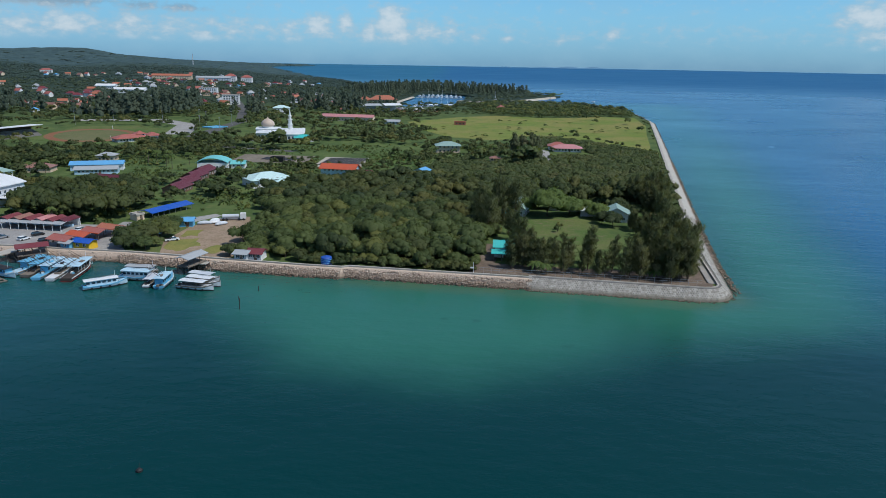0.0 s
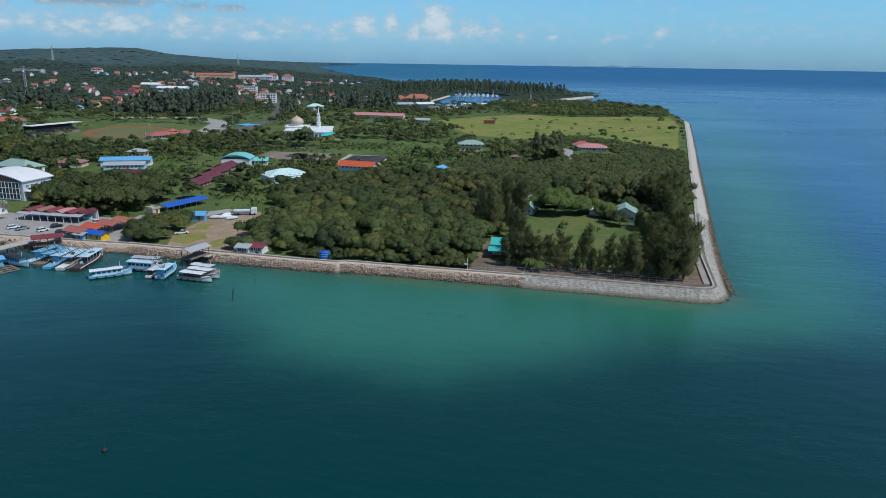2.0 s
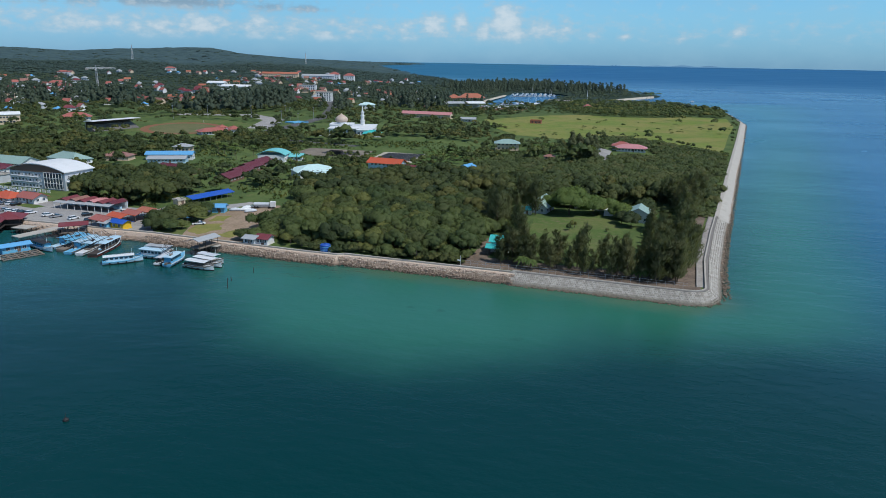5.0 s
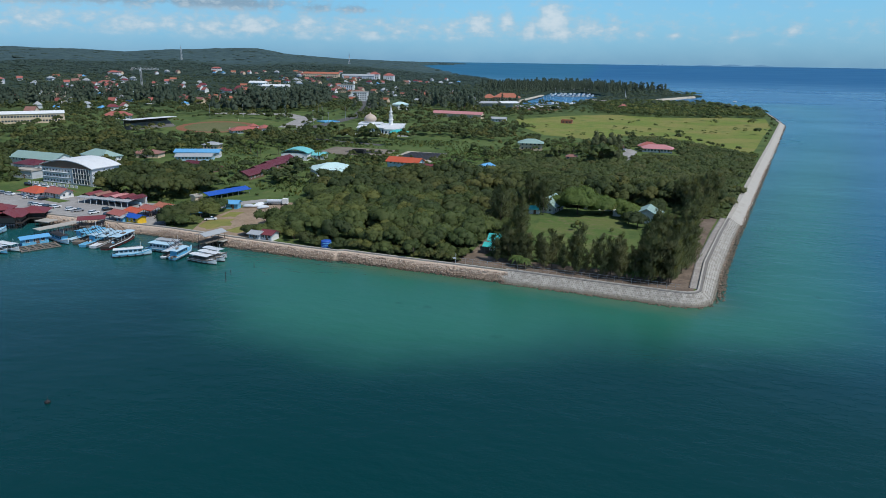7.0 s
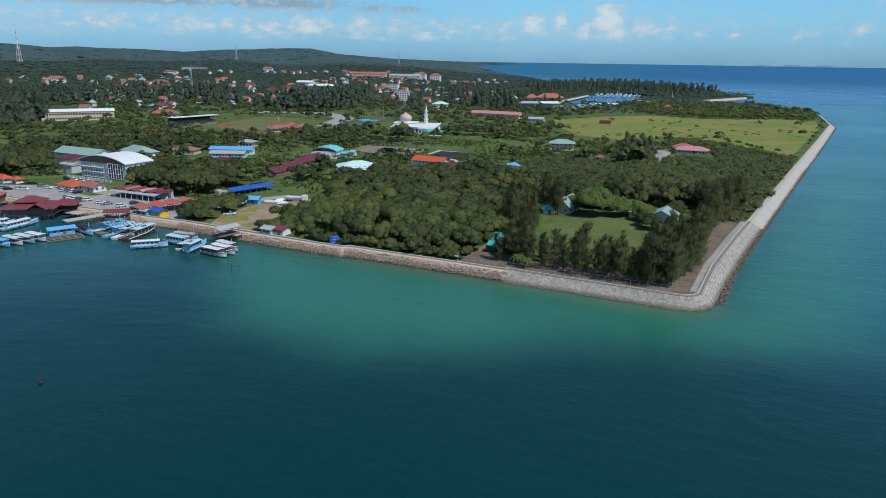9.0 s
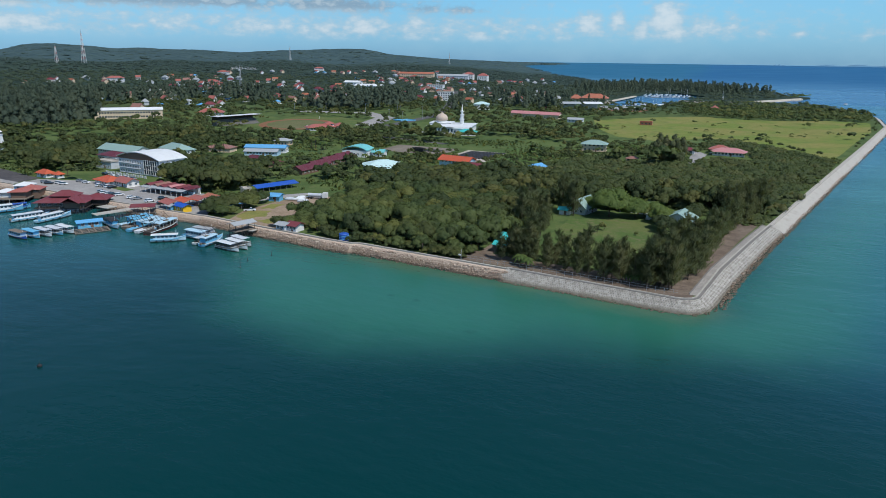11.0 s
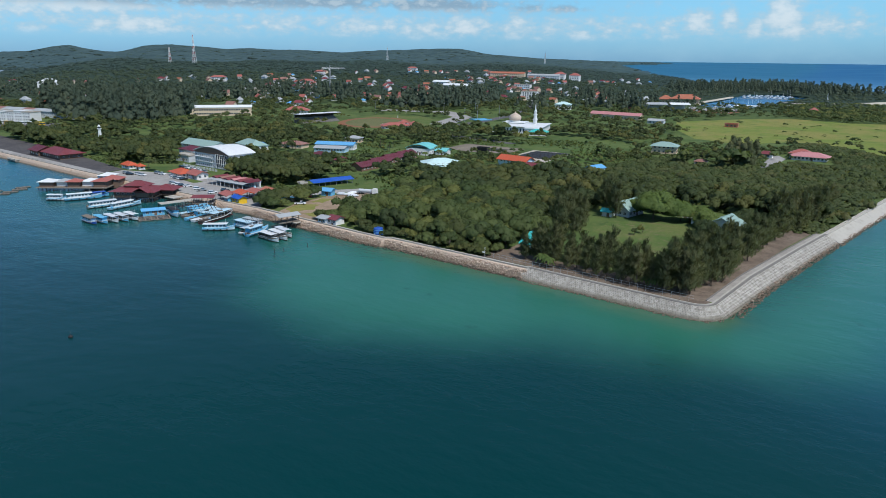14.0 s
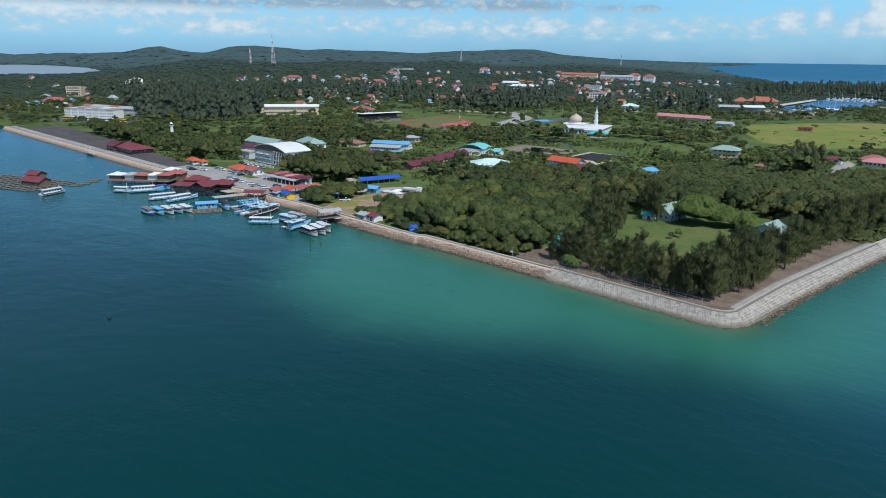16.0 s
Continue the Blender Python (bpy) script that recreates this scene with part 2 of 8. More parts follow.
M["white"] = paint("white_wall_paint", (0.72, 0.73, 0.72), 0.7, 0, 0.18, 0.4, (0.45, 0.43, 0.38))
M["grey_white"] = paint("pale_grey_paint", (0.52, 0.56, 0.60), 0.7, 0, 0.2, 0.4)
M["cream"] = paint("cream_wall_paint", (0.62, 0.50, 0.36), 0.8, 0, 0.2, 0.4)
M["brown_panel"] = paint("brown_panel", (0.17, 0.11, 0.08), 0.7, 0, 0.2, 0.3)
M["wood"] = paint("grey_timber", (0.20, 0.17, 0.14), 0.9, 0, 0.5, 1.2, (0.08, 0.07, 0.06), 0.15)
M["dark_wood"] = paint("dark_timber", (0.06, 0.05, 0.045), 0.85, 0, 0.4, 1.0, (0.12, 0.10, 0.08), 0.15)
M["steel"] = paint("galvanised_steel", (0.42, 0.43, 0.44), 0.45, 0.6, 0.3, 1.0)
M["black"] = paint("black_plastic", (0.02, 0.02, 0.022), 0.7, 0, 0.2, 0.5)
M["rubber"] = paint("tyre_rubber", (0.02, 0.02, 0.02), 0.85, 0, 0.1, 2.0)
M["yellow"] = paint("yellow_paint", (0.75, 0.48, 0.03), 0.5, 0, 0.2, 1.0)
M["blue"] = paint("blue_paint", (0.02, 0.09, 0.40), 0.45, 0, 0.2, 0.8)
M["lightblue"] = paint("light_blue_paint", (0.14, 0.42, 0.62), 0.5, 0, 0.25, 0.9)
M["paleblue"] = paint("pale_blue_paint", (0.42, 0.60, 0.70), 0.55, 0, 0.3, 0.9)
M["boat_white"] = paint("boat_white_paint", (0.66, 0.69, 0.70), 0.45, 0, 0.3, 1.2, (0.32, 0.26, 0.2))
M["red_paint"] = paint("red_paint", (0.40, 0.04, 0.04), 0.5, 0, 0.3, 0.8)
M["gold"] = paint("bronze_dome", (0.50, 0.40, 0.32), 0.55, 0.0, 0.2, 0.5)
for key, col in {
    "r_red": (0.18, 0.040, 0.047), "r_maroon": (0.12, 0.024, 0.035), "r_orange": (0.50, 0.095, 0.040),
    "r_coral": (0.36, 0.115, 0.09), "r_pink": (0.50, 0.22, 0.22), "r_blue": (0.015, 0.09, 0.42),
    "r_teal": (0.16, 0.50, 0.50), "r_mint": (0.52, 0.70, 0.68), "r_white": (0.68, 0.70, 0.70),
    "r_grey": (0.36, 0.38, 0.39), "r_sky": (0.12, 0.36, 0.62), "r_greygreen": (0.26, 0.38, 0.34),
    "r_turq": (0.05, 0.45, 0.42), "r_brick": (0.40, 0.14, 0.08), "r_rust": (0.28, 0.14, 0.11),
}.items():
    M[key] = metal_roof("sheet_" + key[2:], col)
M["leaf"] = foliage("broadleaf", (0.054, 0.088, 0.032), (0.140, 0.176, 0.056), (0.225, 0.212, 0.058), amount=0.4)
M["leaf_dark"] = foliage("dark_broadleaf", (0.042, 0.066, 0.026), (0.100, 0.126, 0.042), (0.172, 0.160, 0.048))
M["leaf_bright"] = foliage("bright_broadleaf", (0.085, 0.140, 0.036), (0.150, 0.205, 0.055), (0.190, 0.220, 0.060), amount=0.3)
M["scrub"] = foliage("scrub_leaves", (0.068, 0.096, 0.036), (0.104, 0.136, 0.046), (0.145, 0.134, 0.056), amount=0.5)
# distant woods: haze is painted in as paler, bluer leaf colours
M["leaf_far_hazy"] = foliage("hazy_far_broadleaf", (0.052, 0.082, 0.056), (0.084, 0.118, 0.070), (0.100, 0.124, 0.072))
M["leaf_hill_hazy"] = foliage("hazy_hill_broadleaf", (0.054, 0.090, 0.080), (0.070, 0.108, 0.090), (0.074, 0.112, 0.088))
M["needle"] = foliage("casuarina_needles", (0.080, 0.105, 0.054), (0.145, 0.168, 0.084), (0.160, 0.155, 0.085), 0.8, 0.4, 0.5)
# distant casuarinas, lightened and blued to stand in for haze
M["needle_far_hazy"] = foliage("hazy_far_needles", (0.052, 0.078, 0.056), (0.084, 0.112, 0.074), (0.094, 0.116, 0.074), 0.8, 0.3, 0.3)
M["palm_leaf"] = foliage("palm_fronds", (0.07, 0.12, 0.03), (0.13, 0.18, 0.05), (0.20, 0.19, 0.06))
M["bark"] = paint("bark", (0.14, 0.11, 0.085), 0.95, 0, 0.5, 1.5, (0.06, 0.05, 0.04), 0.1)


def glass_mat():
    m, n = material("window_glass")
    big = n.noise(position(n), 0.4, 2.0)
    c = n.mix(n.step(big, 0.3, 0.7), (0.025, 0.045, 0.065), (0.05, 0.085, 0.11))
    n.out(c, 0.12, 0.0, None, 0.7)
    return m


def rock_mat():
    m, n = material("riprap_rock")
    g = n.add("ShaderNodeNewGeometry")
    c = n.mix(g.outputs["Random Per Island"], (0.30, 0.205, 0.145), (0.68, 0.56, 0.45))
    sep = n.add("ShaderNodeSeparateXYZ")
    n.link(g.outputs["Position"], sep.inputs[0])
    c = n.mix(n.math("MULTIPLY", n.step(sep.outputs[2], 1.9, 1.1), 0.5), c, (0.18, 0.125, 0.085))
    wet = n.step(sep.outputs[2], 0.75, 0.2)
    c = n.mix(n.math("MULTIPLY", wet, 0.75), c, (0.07, 0.058, 0.042))
    fine = n.noise(g.outputs["Position"], 2.2, 4.0, 0.7)
    c = n.mix(n.math("MULTIPLY", n.step(fine, 0.5, 0.7), 0.4), c, (0.14, 0.10, 0.07))
    n.out(c, 0.9, 0.0, n.bump(fine, 0.8, 0.2), 0.2)
    return m


def block_mat():
    m, n = material("revetment_concrete")
    g = n.add("ShaderNodeNewGeometry")
    c = n.mix(g.outputs["Random Per Island"], (0.31, 0.285, 0.245), (0.50, 0.465, 0.41))
    sep = n.add("ShaderNodeSeparateXYZ")
    n.link(g.outputs["Position"], sep.inputs[0])
    fine = n.noise(g.outputs["Position"], 0.9, 4.0, 0.7)
    wet = n.step(n.math("ADD", sep.outputs[2], fine), 1.65, 0.75)
    c = n.mix(n.math("MULTIPLY", wet, 0.8), c, (0.13, 0.11, 0.075))
    c = n.mix(n.math("MULTIPLY", n.step(fine, 0.45, 0.75), 0.45), c, (0.26, 0.24, 0.20))
    n.out(c, 0.9, 0.0, n.bump(fine, 0.4, 0.05), 0.2)
    return m


def sea_mat():
    """Sea: body colour from the depth of the bed, with sky reflection painted in offshore; wind ripples at three
    scales.
    """
    m, n = material("sea_water")
    p = position(n)
    att = n.add("ShaderNodeAttribute", attribute_name="shoal").outputs["Fac"]
    far = n.add("ShaderNodeAttribute", attribute_name="offing_sky").outputs["Fac"]
    patch = n.noise(p, 0.035, 5.0, 0.6)
    weed = n.noise(p, 0.09, 3.0, 0.5)
    s = n.math("ADD", att, n.math("MULTIPLY", n.math("SUBTRACT", patch, 0.5), 0.35))
    # open water is bluer; reflected sky is put into this colour too
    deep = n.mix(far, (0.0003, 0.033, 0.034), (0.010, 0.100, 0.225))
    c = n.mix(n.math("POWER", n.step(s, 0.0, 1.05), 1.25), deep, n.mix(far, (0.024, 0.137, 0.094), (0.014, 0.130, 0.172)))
    weeds = n.math("MULTIPLY", n.step(weed, 0.66, 0.76), n.step(att, 0.3, 0.9))
    c = n.mix(n.math("MULTIPLY", weeds, 0.45), c, (0.010, 0.060, 0.045))
    beach = n.add("ShaderNodeAttribute", attribute_name="beach").outputs["Fac"]
    c = n.mix(n.math("MULTIPLY", beach, n.step(patch, 0.25, 0.65)), c, (0.075, 0.125, 0.062))
    st = n.add("ShaderNodeMapping")
    n.link(p, st.inputs[0])
    st.inputs["Rotation"].default_value = (0, 0, radians(12))
    st.inputs["Scale"].default_value = (0.55, 1.0, 1.0)
    w1 = n.noise(st.outputs[0], 0.28, 4.0, 0.6)
    w2 = n.noise(st.outputs[0], 0.05, 3.0, 0.5)
    h = n.math("ADD", n.math("MULTIPLY", w1, 0.5), n.math("MULTIPLY", w2, 1.2))
    gust = n.noise(st.outputs[0], 0.010, 3.0, 0.5)
    swell = n.add("ShaderNodeAttribute", attribute_name="swell").outputs["Fac"]
    rough = n.math("ADD", n.math("ADD", 0.16, n.math("MULTIPLY", gust, 0.18)), n.math("MULTIPLY", swell, 0.25))
    n.out(c, rough, 0.0, n.bump(h, 0.42, 0.9), 0.37, 1.33)
    return m


M["glass"], M["rock"], M["block"], M["sea"] = glass_mat(), rock_mat(), block_mat(), sea_mat()


# ---- mesh helpers ----
class MB:
    """Collects verts and faces of one mesh."""

    def __init__(self):
        self.v, self.f = [], []

    def quad(self, *pts):
        k = len(self.v)
        self.v += [tuple(p) for p in pts]
        self.f.append(tuple(range(k, k + len(pts))))
        return self

    def box(self, cx, cy, cz, sx, sy, sz, rot=0.0, taper=1.0):
        """cz is the base."""
        k, c, s = len(self.v), math.cos(radians(rot)), math.sin(radians(rot))
        for z, m in ((0, 1.0), (sz, taper)):
            for dx, dy in ((-1, -1), (1, -1), (1, 1), (-1, 1)):
                x, y = dx * sx / 2 * m, dy * sy / 2 * m
                self.v.append((cx + x * c - y * s, cy + x * s + y * c, cz + z))
        self.f += [tuple(k + i for i in q) for q in ((3, 2, 1, 0), (4, 5, 6, 7), (0, 1, 5, 4), (1, 2, 6, 5), (2, 3, 7, 6), (3, 0, 4, 7))]
        return self

    def tube(self, a, b, r1, r2=None, n=8, caps=True):
        a, b = Vector(a), Vector(b)
        r2 = r1 if r2 is None else r2
        q = (b - a).to_track_quat("Z", "Y")
        k = len(self.v)
        for p, r in ((a, r1), (b, r2)):
            for i in range(n):
                t = 2 * math.pi * i / n
                self.v.append(tuple(p + q @ Vector((r * math.cos(t), r * math.sin(t), 0))))
        self.f += [(k + i, k + (i + 1) % n, k + n + (i + 1) % n, k + n + i) for i in range(n)]
        if caps:
            self.f += [tuple(range(k + n - 1, k - 1, -1)), tuple(range(k + n, k + 2 * n))]
        return self

    def loft(self, rings, closed=True, caps=True):
        k, n = len(self.v), len(rings[0])
        for r in rings:
            self.v += [tuple(p) for p in r]
        m = n if closed else n - 1
        for j in range(len(rings) - 1):
            self.f += [(k + j * n + i, k + j * n + (i + 1) % n, k + (j + 1) * n + (i + 1) % n, k + (j + 1) * n + i) for i in range(m)]
        if caps and closed:
            self.f += [tuple(range(k + n - 1, k - 1, -1)), tuple(range(k + (len(rings) - 1) * n, k + len(rings) * n))]
        return self

    def lathe(self, cx, cy, profile, n=20):
        return self.loft([[(cx + r * math.cos(2 * math.pi * i / n), cy + r * math.sin(2 * math.pi * i / n), z) for i in range(n)] for r, z in profile])

    def mesh(self, name, mat, smooth=False):
        me = bpy.data.meshes.new(name)
        me.from_pydata(self.v, [], self.f)
        me.materials.append(M[mat] if isinstance(mat, str) else mat)
        if smooth:
            me.shade_smooth()
        me.update()
        return me


def part(name, mb, mat, parent, label="", smooth=False):
    me = mb if isinstance(mb, bpy.types.Mesh) else mb.mesh(name, mat, smooth)
    ob = new(name, me)
    ob.parent = parent
    if label:
        tagged(ob, label)
    return ob


def thing(name, m, label, category, group="", kind=""):
    e = new(name)
    e.matrix_world = m
    e.empty_display_size = 0.5
    return tagged(e, label, category, group, kind)


def solid(name, mb, mat, label, category, kind="", smooth=False, group=""):
    return tagged(new(name, mb.mesh(name, mat, smooth)), label, category, group, kind)


def np_mesh(name, verts, tris, mat, normals=None):
    """Mesh from arrays of verts (n, 3) and polygons (m, k)."""
    me = bpy.data.meshes.new(name)
    k = tris.shape[1]
    me.vertices.add(len(verts))
    me.vertices.foreach_set("co", np.ascontiguousarray(verts, dtype=np.float32).ravel())
    me.loops.add(tris.size)
    me.loops.foreach_set("vertex_index", np.ascontiguousarray(tris, dtype=np.int32).ravel())
    me.polygons.add(len(tris))
    me.polygons.foreach_set("loop_start", np.arange(0, tris.size, k, dtype=np.int32))
    me.materials.append(M[mat] if isinstance(mat, str) else mat)
    me.update(calc_edges=True)
    if normals is not None:
        me.normals_split_custom_set_from_vertices(normals.astype(np.float32))
    return me


def inside(poly, x, y):
    """Even-odd test, x and y arrays or numbers."""
    x, y = np.asarray(x, float), np.asarray(y, float)
    r = np.zeros(x.shape, bool)
    for (x1, y1), (x2, y2) in zip(poly, poly[1:] + poly[:1]):
        if y1 != y2:
            r ^= ((y1 > y) != (y2 > y)) & (x < (x2 - x1) * (y - y1) / (y2 - y1) + x1)
    return r


def edge_dist(poly, x, y, closed=True):
    x, y = np.asarray(x, float), np.asarray(y, float)
    d = np.full(x.shape, 1e9)
    for (x1, y1), (x2, y2) in zip(poly, poly[1:] + (poly[:1] if closed else [])):
        ll = (x2 - x1) ** 2 + (y2 - y1) ** 2 or 1e-9
        t = np.clip(((x - x1) * (x2 - x1) + (y - y1) * (y2 - y1)) / ll, 0, 1)
        d = np.minimum(d, np.hypot(x - x1 - t * (x2 - x1), y - y1 - t * (y2 - y1)))
    return d


def sstep(x, lo, hi):
    t = np.clip((np.asarray(x, float) - lo) / (hi - lo), 0, 1)
    return t * t * (3 - 2 * t)

# ---- the land: one sheet inside the coast, flat by the shore, hills behind ----
G = 2.6
FRONT = [(-388, 258), (-319, 248), (-286, 243.3), (-245, 238), (-205, 232.5), (-179, 229), (-159, 227.4), (-136, 224.6), (-113, 222.8), (-84, 217.6), (-50.6, 212.0), (-37.6, 210.4), (-35.5, 211.6), (21.0, 204.0), (22.5, 204.8), (49, 200.7), (73.0, 197.1)]
CORNER = [(75.6, 197.3), (77.6, 198.4), (78.8, 200.3)]
RIGHT = [(79.3, 203.0), (84.0, 232.5), (93.9, 277), (108.5, 338), (133.5, 445), (180.5, 643), (227.5, 845), (243.0, 1005)]
BACK = [(232, 1090), (190, 1180), (120, 1205), (50, 1192), (0, 1150), (-23, 1075), (-39, 1061), (-77, 1040), (-100, 1090), (-106, 1162), (-92, 1349), (-87, 1502), (-30, 1540), (30, 1430), (8, 1290), (-4, 1245), (10, 1226), (54, 1228), (118, 1300), (193, 1450), (212, 1500), (180, 1580), (90, 1700), (-20, 1900), (-140, 1990), (-224, 2010), (-311, 2169), (-498, 2720), (-800, 3400), (-1120, 3950), (-1010, 4330), (-830, 4540), (-850, 4660)]
REST = [(-1400, 4690), (-2300, 4320), (-3200, 3680), (-4000, 2800), (-4500, 1950), (-4750, 1200), (-4800, 420), (-1500, 410), (-800, 330), (-571, 284), (-473, 270)]
COAST = FRONT + CORNER + RIGHT + BACK + REST
INLET = [(-2330, 830), (-2900, 1000), (-3400, 1200), (-3900, 1450), (-3980, 1750), (-3612, 1755), (-3034, 1631), (-2480, 1385), (-2200, 1160), (-2150, 1010)]
# height of the skyline over the eye, by azimuth (degrees)
SKYLINE = [(-80, 0.0), (-68, 0.06), (-63, -0.05), (-60, 0.05), (-58.6, 0.38), (-57.5, 0.53), (-56, 0.25), (-54.3, 0.06), (-52.6, 0.48), (-50.9, 0.66), (-48.8, 0.52), (-46.7, 0.34), (-45, 0.5), (-40.5, 0.27), (-38, 0.22), (-34.6, 0.42), (-31.9, 0.6), (-28.6, 0.56), (-26.5, 0.25), (-22.5, -0.07), (-16.9, -0.24), (-13, -0.3), (-10, -0.55), (20, -0.6)]


def height(x, y):
    x, y = np.asarray(x, float), np.asarray(y, float)
    dx, dy = x - 60.0, y
    r, az = np.hypot(dx, dy), np.degrees(np.arctan2(dx, dy))
    top = 66.5 + 4480 * np.tan(np.radians(np.interp(az, *zip(*SKYLINE)))) - 6
    side = sstep(az, -13, -24) * (0.12 + 0.88 * sstep(az, -62, -56))
    h = G + 14 * sstep(r, 900, 1900) * side
    h = h + 20 * sstep(r, 1700, 3000) * side
    h = h + np.maximum(top - h, 0) * sstep(r, 2900, 4450) ** 1.3
    h = np.where((az > -24) & (r > 2600), np.maximum(h, G + (top - G) * sstep(r, 3700, 4450)), h)
    # wooded rise that carries the masts
    for hx, hy, rad, up in ((-1560, 1370, 400, 21), (-1150, 900, 260, 5)):
        h = h + up * np.exp(-((x - hx) ** 2 + (y - hy) ** 2) / rad ** 2)
    lumps = np.sin(x * 0.0053 + 1.3) * np.sin(y * 0.0047 + 0.4) + 0.6 * np.sin(x * 0.011 + y * 0.008)
    h = h + lumps * 9 * sstep(r, 1900, 3200) * (1 - 0.5 * sstep(r, 4000, 4500)) * sstep(az, -20, -30)
    lake = np.where(inside(INLET, x, y), 0.0, edge_dist(INLET, x, y))
    return G + (h - G) * sstep(lake, 0, 380) - 2.0 * (1 - sstep(lake, 0, 60))


def sheet(name, poly, mat, z, label, category, kind="structure"):
    """A flat area laid on the level ground, a hand's width thick."""
    mb = MB()
    mb.loft([[(x, y, G - 0.3) for x, y in poly], [(x, y, z) for x, y in poly]])
    return solid(name, mb, mat, label, category, kind)


def make_land():
    rng = np.random.default_rng(3)
    pts = [Vector(p) for p in COAST]
    n = len(pts)
    extra = []
    r = 190.0
    while r < 4700:
        step = min(max(9.0, r * 0.03), 70.0) if r < 2700 else 34.0
        for az in np.arange(-89, 40, math.degrees(step / r) * 1.2):
            a = math.radians(az) + rng.normal() * 0.1 * step / r
            extra.append((60 + r * math.sin(a), r * math.cos(a)))
        r += step
    e = np.array(extra)
    keep = inside(COAST, e[:, 0], e[:, 1]) & (edge_dist(COAST, e[:, 0], e[:, 1]) > 5)
    pts += [Vector(p) for p in e[keep]]
    verts, _, faces, *_ = delaunay_2d_cdt(pts, [], [list(range(n))], 1, 1e-4)
    xy = np.array([tuple(v) for v in verts])
    z = height(xy[:, 0], xy[:, 1])
    far = np.hypot(xy[:, 0] - 60, xy[:, 1])
    z = z + rng.uniform(0, 7, len(z)) * sstep(far, 2700, 3100) * np.where(inside(INLET, xy[:, 0], xy[:, 1]), 0.0, sstep(edge_dist(INLET, xy[:, 0], xy[:, 1]), 20, 150))
    z = np.where(edge_dist(COAST, xy[:, 0], xy[:, 1]) < 1.0, np.minimum(z, G), z)
    mb = MB()
    mb.v = [(x, y, h) for (x, y), h in zip(xy, z)]
    mb.f = [tuple(f) for f in faces]
    # the shore drops under water
    k = len(mb.v)
    ring = COAST
    mb.v += [(x, y, -4) for x, y in ring] + [(x, y, float(h)) for (x, y), h in zip(ring, np.minimum(height(*np.array(ring).T), G))]
    m = len(ring)
    mb.f += [(k + i, k + (i + 1) % m, k + m + (i + 1) % m, k + m + i) for i in range(m)]
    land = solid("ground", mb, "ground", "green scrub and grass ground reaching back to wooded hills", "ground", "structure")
    # 0 to 1 woods floor, 1 to 2 painted haze of the far slopes
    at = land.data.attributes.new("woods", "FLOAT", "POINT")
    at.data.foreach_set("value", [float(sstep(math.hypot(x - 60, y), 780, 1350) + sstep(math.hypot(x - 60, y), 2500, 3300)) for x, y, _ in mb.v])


make_land()

# ---- the sea: a sheet to the horizon, its bed shoaling at the point ----
SHOAL = [(-98, 217), (-82, 196), (-62, 166), (-38, 141), (0, 134), (25, 143), (50, 158), (76, 162), (98, 166), (122, 178), (142, 225), (152, 280), (178, 368), (262, 661), (376, 1075), (420, 1300), (240, 1300), (240, 1000), (100, 300), (80, 205), (0, 215)]


